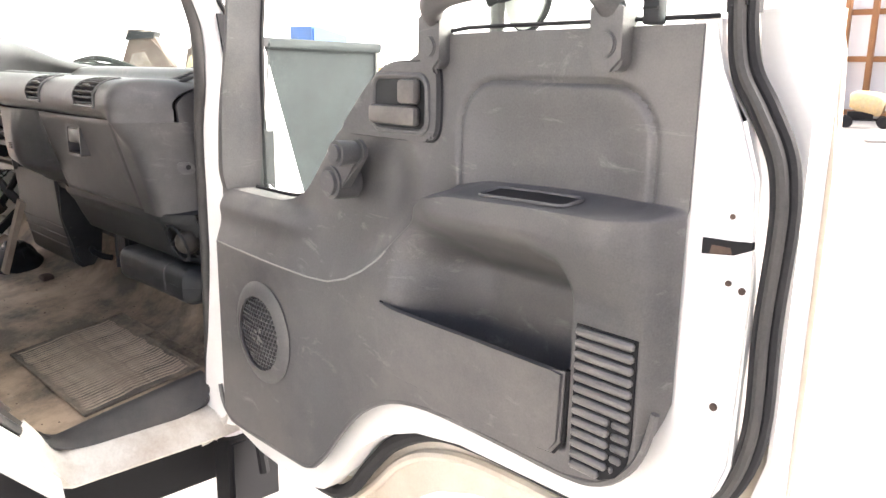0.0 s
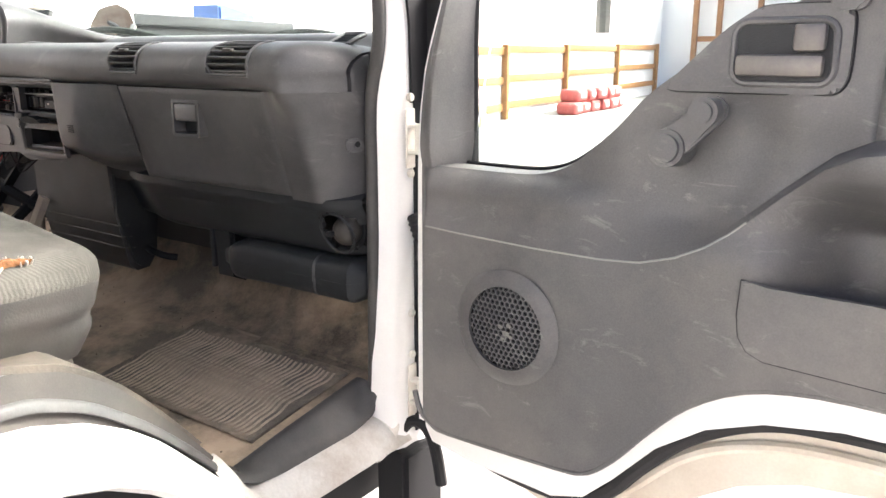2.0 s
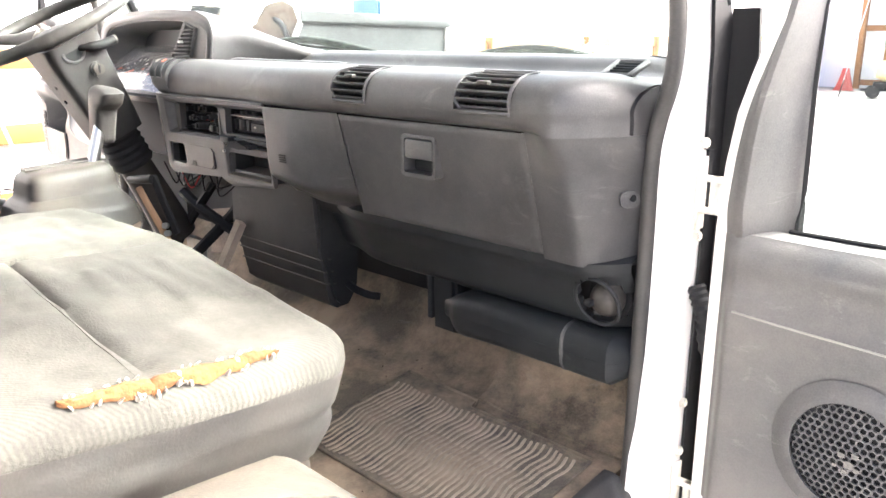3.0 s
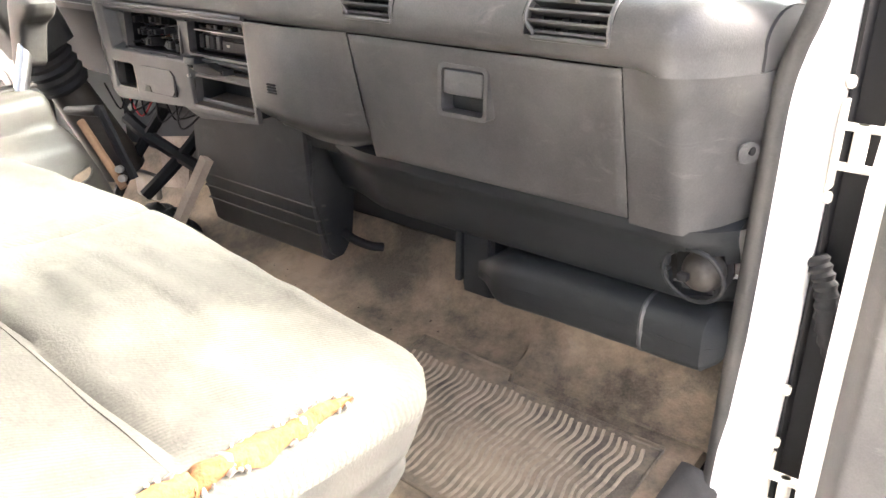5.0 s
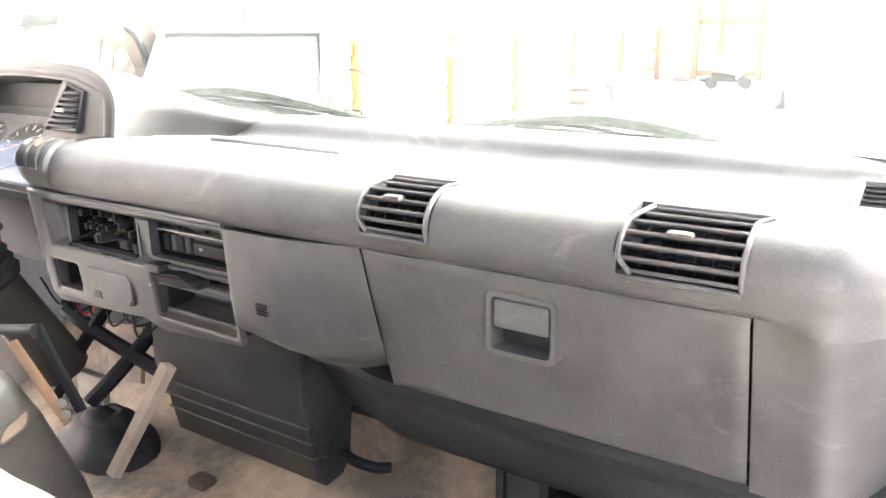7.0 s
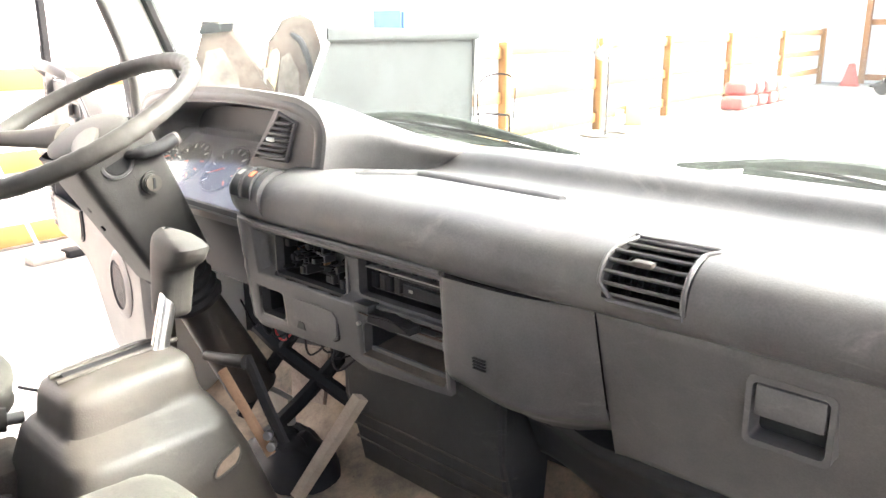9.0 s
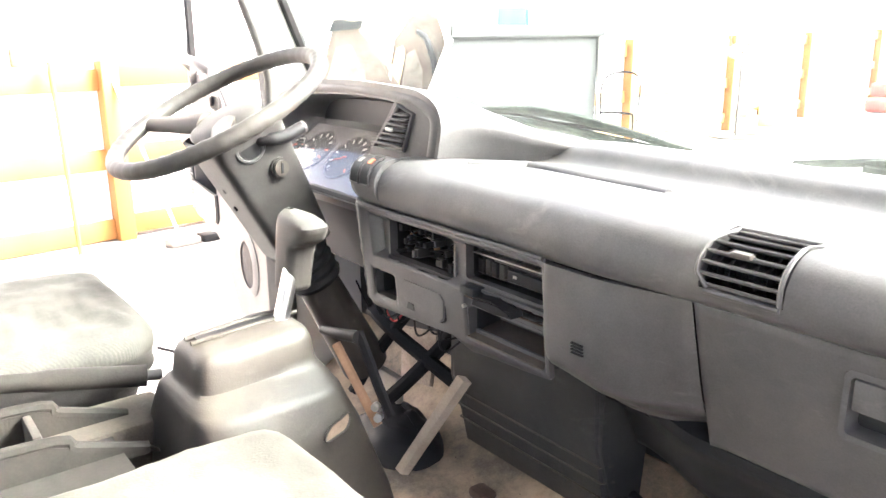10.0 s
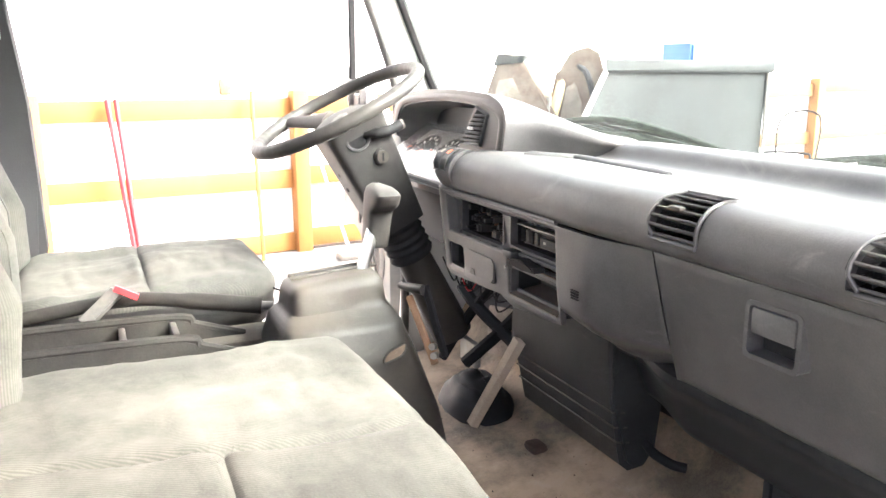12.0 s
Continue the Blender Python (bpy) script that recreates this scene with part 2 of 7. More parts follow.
mr.inputs["From Min"].default_value, mr.inputs["From Max"].default_value, mr.inputs["To Min"].default_value, mr.inputs["To Max"].default_value = 0.35, 0.75, 0.005, 0.028
tl.new(cd.outputs["Object"], nz.inputs["Vector"])
tl.new(nz.outputs["Fac"], mr.inputs["Value"])
tl.new(mr.outputs[0], mxs.inputs[0])
tl.new(sb.outputs[0], mxs.inputs[1])
tl.new(mx2.outputs[0], mxs.inputs[2])
tl.new(mxs.outputs[0], tn["Material Output"].inputs[0])
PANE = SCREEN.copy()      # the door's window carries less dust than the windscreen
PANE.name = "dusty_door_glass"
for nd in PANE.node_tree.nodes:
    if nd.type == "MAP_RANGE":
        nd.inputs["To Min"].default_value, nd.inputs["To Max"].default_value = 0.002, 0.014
LENS = bpy.data.materials.new("gauge_lens")
LENS.use_nodes = True
en, el = LENS.node_tree.nodes, LENS.node_tree.links
# the pale diffuse share whitens the lens in place of a bright reflection
clear, gloss, dusty, m1, m2 = en.new("ShaderNodeBsdfTransparent"), en.new("ShaderNodeBsdfGlossy"), en.new("ShaderNodeBsdfDiffuse"), en.new("ShaderNodeMixShader"), en.new("ShaderNodeMixShader")
gloss.inputs["Roughness"].default_value = 0.10
dusty.inputs[0].default_value = (0.6, 0.58, 0.55, 1)
m1.inputs[0].default_value, m2.inputs[0].default_value = 0.14, 0.12
el.new(clear.outputs[0], m1.inputs[1])
el.new(dusty.outputs[0], m1.inputs[2])
el.new(m1.outputs[0], m2.inputs[1])
el.new(gloss.outputs[0], m2.inputs[2])
el.new(m2.outputs[0], en["Material Output"].inputs[0])

# ---- builders ----


def link(name, bm, mat, parent=None, label="", smooth=True, sharp=0.7):
    bmesh.ops.recalc_face_normals(bm, faces=bm.faces)
    me = bpy.data.meshes.new(name)
    if smooth:
        for f in bm.faces:
            f.smooth = True
        for e in bm.edges:
            if len(e.link_faces) == 2 and e.calc_face_angle(0) > sharp:
                e.smooth = False
    bm.to_mesh(me)
    bm.free()
    me.materials.append(mat)
    ob = new(name, me)
    if parent:
        ob.parent = parent
    if label:
        ob["label"] = label
    return ob


def part(name, bm, mat, parent, label="", **k):
    return link(name, bm, mat, parent, label, **k)


def thing(name, label, category, m=None, group="", kind=""):
    ob = new(name)
    ob.empty_display_size = 0.05
    if m is not None:
        ob.matrix_world = m
    return tagged(ob, label, category, group, kind)


def box(x0, x1, y0, y1, z0, z1, bevel=0.0, seg=2, bm=None):
    bm = bm or bmesh.new()
    r = bmesh.ops.create_cube(bm, size=1)
    vs = r["verts"]
    for v in vs:
        v.co = Vector(((x0 + x1) / 2 + v.co.x * (x1 - x0), (y0 + y1) / 2 + v.co.y * (y1 - y0), (z0 + z1) / 2 + v.co.z * (z1 - z0)))
    if bevel:
        es = {e for v in vs for e in v.link_edges}
        bmesh.ops.bevel(bm, geom=list(es), offset=bevel, segments=seg, affect="EDGES", profile=0.5)
    return bm


def cyl(p0, p1, r0, r1=None, seg=20, bm=None, bevel=0.0):
    bm = bm or bmesh.new()
    p0, p1 = Vector(p0), Vector(p1)
    d = p1 - p0
    m = Matrix.Translation((p0 + p1) / 2) @ d.to_track_quat("Z", "Y").to_matrix().to_4x4()
    r = bmesh.ops.create_cone(bm, cap_ends=True, segments=seg, radius1=r0, radius2=r0 if r1 is None else r1, depth=d.length, matrix=m)
    if bevel:
        es = {e for v in r["verts"] for e in v.link_edges if any(len(f.verts) > 4 for f in e.link_faces)}
        bmesh.ops.bevel(bm, geom=list(es), offset=bevel, segments=2, affect="EDGES")
    return bm


def spline(pts, n):
    """Points along a smooth line through pts."""
    pts = [Vector(p) for p in pts]
    q = [pts[0] * 2 - pts[1], *pts, pts[-1] * 2 - pts[-2]]
    out = []
    for i in range(len(pts) - 1):
        a, b, c, d = q[i:i + 4]
        for k in range(n):
            t = k / n
            out.append(0.5 * (2 * b + (c - a) * t + (2 * a - 5 * b + 4 * c - d) * t * t + (3 * b - a - 3 * c + d) * t ** 3))
    return out + [pts[-1]]


def tube(pts, r, seg=10, bm=None, closed=False, flat=1.0):
    """A pipe along pts; r is a radius or one for each point."""
    bm = bm or bmesh.new()
    pts = [Vector(p) for p in pts]
    rings, up, n = [], None, len(pts)
    for i, p in enumerate(pts):
        d = (pts[(i + 1) % n] - pts[i - 1]) if closed else pts[min(i + 1, n - 1)] - pts[max(i - 1, 0)]
        d.normalize()
        if up is None:
            up = d.orthogonal().normalized()
        up = (up - d * up.dot(d)).normalized()
        side = d.cross(up)
        rad = r[i] if isinstance(r, (list, tuple)) else r
        rings.append([bm.verts.new(p + rad * (math.cos(a) * up + flat * math.sin(a) * side)) for a in (2 * math.pi * k / seg for k in range(seg))])
    for i in range(n if closed else n - 1):
        a, b = rings[i], rings[(i + 1) % n]
        for k in range(seg):
            bm.faces.new((a[k], a[(k + 1) % seg], b[(k + 1) % seg], b[k]))
    if not closed:
        bm.faces.new(rings[0][::-1])
        bm.faces.new(rings[-1])
    return bm


def sheet(f, nu, nv, thick, bm=None, keep=None):
    """A solid shell over f(u, v), u and v from 0 to 1, thickened behind the surface. keep(u, v) leaves cells out."""
    bm = bm or bmesh.new()
    P = [[Vector(f(i / nu, j / nv)) for j in range(nv + 1)] for i in range(nu + 1)]
    N = [[None] * (nv + 1) for _ in range(nu + 1)]
    for i in range(nu + 1):
        for j in range(nv + 1):
            du = P[min(i + 1, nu)][j] - P[max(i - 1, 0)][j]
            dv = P[i][min(j + 1, nv)] - P[i][max(j - 1, 0)]
            N[i][j] = du.cross(dv).normalized()
    A = [[bm.verts.new(P[i][j]) for j in range(nv + 1)] for i in range(nu + 1)]
    B = [[bm.verts.new(P[i][j] - N[i][j] * thick) for j in range(nv + 1)] for i in range(nu + 1)]
    on = [[keep is None or keep((i + 0.5) / nu, (j + 0.5) / nv) for j in range(nv)] for i in range(nu)]
    for i in range(nu):
        for j in range(nv):
            if not on[i][j]:
                continue
            bm.faces.new((A[i][j], A[i + 1][j], A[i + 1][j + 1], A[i][j + 1]))
            bm.faces.new((B[i][j], B[i][j + 1], B[i + 1][j + 1], B[i + 1][j]))
            for (a, b, c, d) in (((i, j), (i + 1, j), i, j - 1), ((i, j + 1), (i + 1, j + 1), i, j + 1), ((i, j), (i, j + 1), i - 1, j), ((i + 1, j), (i + 1, j + 1), i + 1, j)):
                if not (0 <= c < nu and 0 <= d < nv and on[c][d]):
                    bm.faces.new((A[a[0]][a[1]], A[b[0]][b[1]], B[b[0]][b[1]], B[a[0]][a[1]]))
    loose = [v for v in bm.verts if not v.link_faces]
    bmesh.ops.delete(bm, geom=loose, context="VERTS")
    return bm


def slab(poly, axis, a, b, bevel=0.0, bm=None):
    """A polygon in the plane across axis, extruded from a to b; poly gives the other two coordinates in order."""
    bm = bm or bmesh.new()

    def at(p, s):
        return {"x": (s, p[0], p[1]), "y": (p[0], s, p[1]), "z": (p[0], p[1], s)}[axis]
    lo = [bm.verts.new(at(p, a)) for p in poly]
    hi = [bm.verts.new(at(p, b)) for p in poly]
    n = len(poly)
    fs = [bm.faces.new(lo[::-1]), bm.faces.new(hi)]
    for i in range(n):
        bm.faces.new((lo[i], lo[(i + 1) % n], hi[(i + 1) % n], hi[i]))
    if bevel:
        es = {e for f in fs for e in f.edges}
        bmesh.ops.bevel(bm, geom=list(es), offset=bevel, segments=2, affect="EDGES")
    return bm


def lerp_table(tab, x):
    if x <= tab[0][0]:
        return tab[0][1]
    for (x0, y0), (x1, y1) in zip(tab, tab[1:]):
        if x <= x1:
            t = (x - x0) / (x1 - x0) if x1 > x0 else 1
            return y0 + (y1 - y0) * t
    return tab[-1][1]


def smooth(a, b, x):
    t = max(0.0, min(1.0, (x - a) / (b - a)))
    return t * t * (3 - 2 * t)


def rounded(x0, x1, z0, z1, r, n=5):
    out = []
    for cx, cz, a0 in ((x1 - r, z1 - r, 0), (x0 + r, z1 - r, 90), (x0 + r, z0 + r, 180), (x1 - r, z0 + r, 270)):
        for k in range(n + 1):
            a = radians(a0 + 90 * k / n)
            out.append((cx + r * math.cos(a), cz + r * math.sin(a)))
    return out


def ring_slab(outer, inner, axis, a, b, bm=None):
    """A frame between two outlines of as many points, extruded from a to b."""
    bm = bm or bmesh.new()

    def at(p, s):
        return {"x": (s, p[0], p[1]), "y": (p[0], s, p[1]), "z": (p[0], p[1], s)}[axis]
    n = len(outer)
    V = [[bm.verts.new(at(p, s)) for p in poly] for s in (a, b) for poly in (outer, inner)]
    for i in range(n):
        j = (i + 1) % n
        bm.faces.new((V[0][i], V[0][j], V[1][j], V[1][i]))
        bm.faces.new((V[2][i], V[3][i], V[3][j], V[2][j]))
        bm.faces.new((V[0][i], V[2][i], V[2][j], V[0][j]))
        bm.faces.new((V[1][i], V[1][j], V[3][j], V[3][i]))
    return bm


# ---- the yard: ground and white walls with timber rails ----
tagged(link("ground", box(-120, 120, -120, 120, -0.2, 0.0), CONCRETE), "pale smooth concrete floor, dusty and bright", "floor", kind="structure")
WALL_A = math.atan(0.105)


def wall_x(y):
    return -6.25 - 0.105 * y


WM = pose(wall_x(0), 0, 0, 0, 0, math.degrees(WALL_A))      # local y runs along the wall, +x into the yard
wall = tagged(link("wall_west", box(-0.4, -0.15, -14, 31, 0, 4.5), PANEL), "white panelled wall behind yellow timber rails", "wall", kind="structure")
wall.matrix_world = WM
tagged(link("wall_north", box(-16, 24, 31.2, 31.4, 0, 4.5), PANEL), "white panelled end wall of the yard", "wall", kind="structure")
tagged(link("wall_east", box(14, 14.2, -14, 31.2, 0, 4.5), PANEL), "plain white panelled wall", "wall", kind="structure")
tagged(link("wall_south", box(-9, 14, -14.2, -14, 0, 4.5), PANEL), "plain white panelled wall", "wall", kind="structure")

POST_Y = [-6.9, -3.7, -0.45, 1.88, 5.9, 9.85, 13.1, 16.35, 20.4, 25.2, 30.2]
RAIL_Z = (1.42, 0.73, 0.10)
RISE = 0.014      # the ground and the rails climb a little along the wall


def timber_post(y, h=1.56, w=0.15):
    o = tagged(link("timber_post", box(-0.075, 0.075, -w / 2, w / 2, 0, h, 0.006), PINE), "square yellow pine post standing against the white wall", "post", "posts of the west wall")
    o.matrix_world = WM @ pose(-0.07, y, 0) @ Matrix.Diagonal((1, 1, 1 + 0.012 * max(0, y) / 1.62, 1))
    return o


for y in POST_Y:
    timber_post(y)
for y0, y1 in zip(POST_Y, POST_Y[1:]):
    for z in RAIL_Z:
        o = tagged(link("timber_rail", box(-0.02, 0.02, 0, y1 - y0 - 0.155, -0.09, 0.09, 0.004), PINE if z < 1.5 else PINE_RED), "horizontal yellow pine rail nailed between posts", "rail", "rails of the west wall")
        o.matrix_world = WM @ pose(-0.1, y0 + 0.078, z + RISE * max(0, y0))

# ---- cab shell ----
cab = thing("truck_cab", "white truck cab with its passenger door opening, dusty inside", "truck cab")
LW = 1.03      # the cab's left side lies farther from the origin than its right


def sx(s, x):
    return x if s > 0 else -x - 0.17


FLARE = [(0.8, 0.0), (1.44, 0.0), (1.48, 0.003), (1.51, 0.011), (1.54, 0.020), (1.57, 0.027), (1.60, 0.031), (1.64, 0.030), (1.68, 0.026), (1.85, 0.018), (2.3, 0.0)]      # the opening widens outwards beside the dashboard top


def pillar_bm(s):
    bm = bmesh.new()
    rings = []
    for z in (0.76, 0.9, 1.2, 1.44, 1.48, 1.51, 1.54, 1.57, 1.60, 1.64, 1.68, 1.72, 1.85, 2.05, 2.3):
        lean = max(0, z - 1.66) * 0.36
        f = lerp_table(FLARE, z)
        yr = 0.82 - lean - (0.02 if z < 0.95 else 0)
        yc = max(yr + 0.06, 1.03 - (z - 1.31) * 0.285)
        poly = [(0.852 + f, yr), (0.860 + f, yr - 0.006), (0.902 + 0.1 * f, yr + 0.004), (0.912, yr + 0.012), (0.918, yr + 0.028), (0.918, yc), (0.906, yc + 0.012), (0.85 + f, yc)]
        rings.append([bm.verts.new((sx(s, x), y, z)) for x, y in poly])
    n = len(rings[0])
    for a, b in zip(rings, rings[1:]):
        for k in range(n):
            bm.faces.new((a[k], a[(k + 1) % n], b[(k + 1) % n], b[k]))
    bm.faces.new(rings[0])
    bm.faces.new(rings[-1])
    return bm


FLOOR = 0.862


def floor_z(x, y):
    return 0.862 + 0.165 * (max(0.45, y) - 0.578) + 0.10 * smooth(0.93, 1.02, y) + 0.003 * noise.noise((x * 9, y * 9, 0))


for s in (1, -1):
    part("pillar", pillar_bm(s), WHITE, cab, "white painted front pillar")
    # weatherstrip round the door opening
    line = [(0.80, 0.86), (0.815, 0.95), (0.82, 1.3), (0.82, 1.44), (0.818, 1.50), (0.815, 1.54), (0.812, 1.58), (0.81, 1.64), (0.803, 1.70), (0.752, 1.85), (0.60, 2.25)]
    sill = [(0.50, 0.845), (0.62, 0.84), (0.74, 0.842)]
    arch = [(-0.40, 1.10), (0.05, 1.12), (0.18, 1.10), (0.28, 1.035), (0.36, 0.96), (0.43, 0.885)]
    pts = spline([(sx(s, 0.856 + lerp_table(FLARE, z)), y - 0.006, z) for y, z in sill[2:] + line], 5)
    part("weatherstrip", tube(pts, 0.0125, 10), GREY_RUBBER, cab, "dusty dark grey rubber weatherstrip")

    strip = spline([(0, y, z) for y, z in arch + sill + [(0.79, 0.862), (0.812, 0.90)]], 6)

    def strip_f(u, v, s=s, strip=strip):
        k = u * (len(strip) - 1)
        i = min(int(k), len(strip) - 2)
        p = strip[i].lerp(strip[i + 1], k - i)
        x = 0.812 + 0.030 * smooth(0.46, 0.36, p.y)
        z0 = max(p.z, floor_z(x, p.y) + 0.004)
        return (sx(s, x + (0.868 - x) * v), p.y - 0.006, z0 + (p.z + 0.004 - z0) * smooth(0.1, 0.95, v) + 0.003 * math.sin(math.pi * v) - 0.010 * smooth(0.88, 1.0, v))
    part("sill_strip", sheet(strip_f, 80, 12, 0.006 * s), GREY_RUBBER, cab, "smooth grey rubber strip along the sill")

# floor, sill, wheel arches
part("floor_pan", sheet(lambda u, v: (-0.97 + 1.795 * u, 0.28 + 0.77 * v, floor_z(-0.97 + 1.795 * u, 0.28 + 0.77 * v)), 90, 40, 0.03), MATTING, cab, "dirty black rubber floor covering")
part("firewall", box(-LW, 0.76, 1.02, 1.06, 0.8, 1.56), CARPET, cab, "dark firewall")
for s in (1, -1):
    def sill_f(u, v, s=s):
        y = 0.40 + 0.44 * u
        zt = 0.835 + 0.10 * smooth(0.47, 0.38, y)
        x = 0.845 + 0.065 * v
        return (sx(s, x), y, zt - 0.012 - 0.045 * v * v)
    part("sill", sheet(sill_f, 24, 8, 0.02 * s), STAINED, cab, "chipped and rust-stained white sill")

    def fillet_f(u, v, s=s):
        a = 0.5 * math.pi * v
        zs = 0.824 - 0.045 * u * u
        return (sx(s, 0.850 + 0.064 * u), 0.752 + 0.054 * math.sin(a) + 0.006 * u * v, zs - 0.003 + 0.054 * (1 - math.cos(a)))
    part("sill_corner", sheet(fillet_f, 8, 12, 0.01 * s), STAINED, cab, "stained white corner between sill and pillar")

    def arch_f(u, v, s=s):
        y = -0.40 + 0.84 * u
        zt = lerp_table([(-0.4, 1.115), (0.05, 1.115), (0.12, 1.108), (0.19, 1.085), (0.25, 1.05), (0.30, 1.01), (0.36, 0.945), (0.42, 0.88), (0.44, 0.86)], y)
        return (sx(s, 0.865 + 0.06 * v), y, zt - 0.032 - 0.06 * v * v)
    part("wheel_arch", sheet(arch_f, 40, 8, 0.02 * s), WHITE, cab, "white painted wheel arch")

    well = [(-0.40, 1.03), (0.05, 1.03), (0.12, 1.02), (0.19, 0.995), (0.25, 0.96), (0.30, 0.92), (0.36, 0.855), (0.42, 0.79), (0.46, 0.72), (0.46, 0.60), (-0.40, 0.60)]
    part("wheel_well", slab(well, "x", sx(s, 0.80), sx(s, 0.83)), BLACK, cab, "black wheel well liner")

    def trim_f(u, v, s=s):
        y = -0.40 + 0.86 * u
        zt = lerp_table([(-0.4, 1.165), (0.05, 1.165), (0.12, 1.16), (0.19, 1.14), (0.25, 1.10), (0.30, 1.05), (0.36, 0.98), (0.42, 0.905), (0.46, 0.87)], y)
        return (sx(s, 0.845 + 0.024 * v), y, zt - 0.085 * v)
    part("arch_trim", sheet(trim_f, 40, 6, 0.008 * s), CONSOLE, cab, "grey trim strip along the wheel arch")

    def base_f(u, v, s=s):
        y = -0.40 + 0.69 * u + 0.10 * smooth(0.5, 1, v) * smooth(0.7, 1, u)
        zt = lerp_table([(-0.4, 1.165), (0.05, 1.165), (0.12, 1.16), (0.19, 1.14), (0.25, 1.10), (0.30, 1.05), (0.36, 0.98), (0.42, 0.905)], y)
        return (sx(s, 0.66 + 0.185 * v), y, min(zt, 1.118) + (zt - min(zt, 1.118)) * v ** 1.6)
    part("seat_box", sheet(base_f, 40, 12, 0.01 * s), COVER, cab, "dusty grey seat box edge")
part("seat_box_front", box(-1.0, 0.70, 0.255, 0.290, 0.86, 1.10, 0.012), COVER, cab, "grey front of the seat box")
part("seat_box_top", box(-1.0, 0.70, -0.42, 0.26, 1.05, 1.09), SHELL_GREY, cab)
bm = box(-1.09, 0.92, -0.62, -0.58, 1.0, 1.50)
box(-1.09, 0.92, -0.62, -0.58, 2.12, 2.3, bm=bm)
box(-1.09, -0.80, -0.62, -0.58, 1.50, 2.12, bm=bm)
box(0.63, 0.92, -0.62, -0.58, 1.50, 2.12, bm=bm)
part("rear_wall", bm, SHELL_GREY, cab, "grey rear wall of the cab with its window opening", smooth=False)
rw = part("rear_window", box(-0.80, 0.63, -0.605, -0.60, 1.50, 2.12), GLASS, cab, "clear rear window")
rw.visible_shadow = False
part("roof", box(-1.09, 0.92, -0.62, 0.78, 2.28, 2.34, 0.02), PALE, cab, "pale roof lining")
part("rear_pillar", box(0.80, 0.93, -0.62, -0.42, 1.12, 2.3, 0.02), WHITE, cab, "white rear pillar")
part("rear_pillar", slab([(-0.60, 1.12), (-0.19, 1.12), (-0.139, 1.30), (-0.143, 1.50), (-0.148, 1.66), (-0.168, 1.84), (-0.20, 2.3), (-0.60, 2.3)], "x", -1.09, -0.97, 0.02), CARPET, cab, "dark trimmed rear pillar")
part("belt_anchor", box(-0.975, -0.955, -0.27, -0.185, 1.795, 1.90, 0.01), PALE, cab, "pale belt anchor cover")
fp = box(-1.07, 0.90, 1.04, 1.08, 0.7, 1.30, 0.01)
box(-0.88, 0.70, 1.06, 1.09, 1.30, 1.575, 0.01, bm=fp)
part("front_panel", fp, WHITE, cab, "white front panel below the windscreen")

# windscreen with its rubber
ws = part("windscreen", sheet(lambda u, v: (-0.085 + (-0.945 + 1.89 * u) * (1 - 0.03 * v), 1.06 - 0.10 * (2 * u - 1) ** 4 - 0.30 * v, 1.582 + 0.68 * v), 24, 6, 0.005), SCREEN, cab, "dusty clear windscreen")
ws.visible_shadow = False
for s in (1, -1):
    part("screen_seal", tube([(sx(s, 0.872), 0.965, 1.58), (sx(s, 0.868), 0.90, 1.72), (sx(s, 0.83), 0.66, 2.27)], 0.014, 8), RUBBER, cab, "black windscreen seal")
part("top_rail", box(-1.07, 0.9, 0.70, 0.79, 2.22, 2.30, 0.02), SHELL_GREY, cab)

# ---- dashboard ----
dash = thing("dashboard", "grey textured plastic dashboard, dusty and scuffed", "dashboard")


def end_round(x):
    return 0.115 * max(0.0, (x - 0.765) / 0.082) ** 2.4 if x > 0.765 else 0.0


def face_y(x, z):
    """The dashboard's rear face below the padded roll."""
    flat = 0.682 + (1.478 - z) * 0.30
    upright = 0.657 + 0.10 * (1.48 - z)
    s = smooth(0.285, 0.13, x)
    return flat * (1 - s) + upright * s - 0.012 * math.exp(-((x - 0.13) / 0.09) ** 2) * math.sin(math.pi * max(0, min(1, (z - 1.28) / 0.2)))


ROLL = [(0.700, 1.480), (0.676, 1.483), (0.660, 1.492), (0.653, 1.508), (0.653, 1.526), (0.661, 1.545), (0.678, 1.559), (0.705, 1.567), (0.74, 1.569), (0.80, 1.566), (0.85, 1.561), (0.885, 1.557), (0.915, 1.556), (0.934, 1.559), (0.946, 1.567), (0.956, 1.578), (0.968, 1.586), (0.985, 1.589), (1.01, 1.590), (1.04, 1.587), (1.07, 1.584)]
ROLL_S = spline([(0, y, z) for y, z in ROLL], 3)


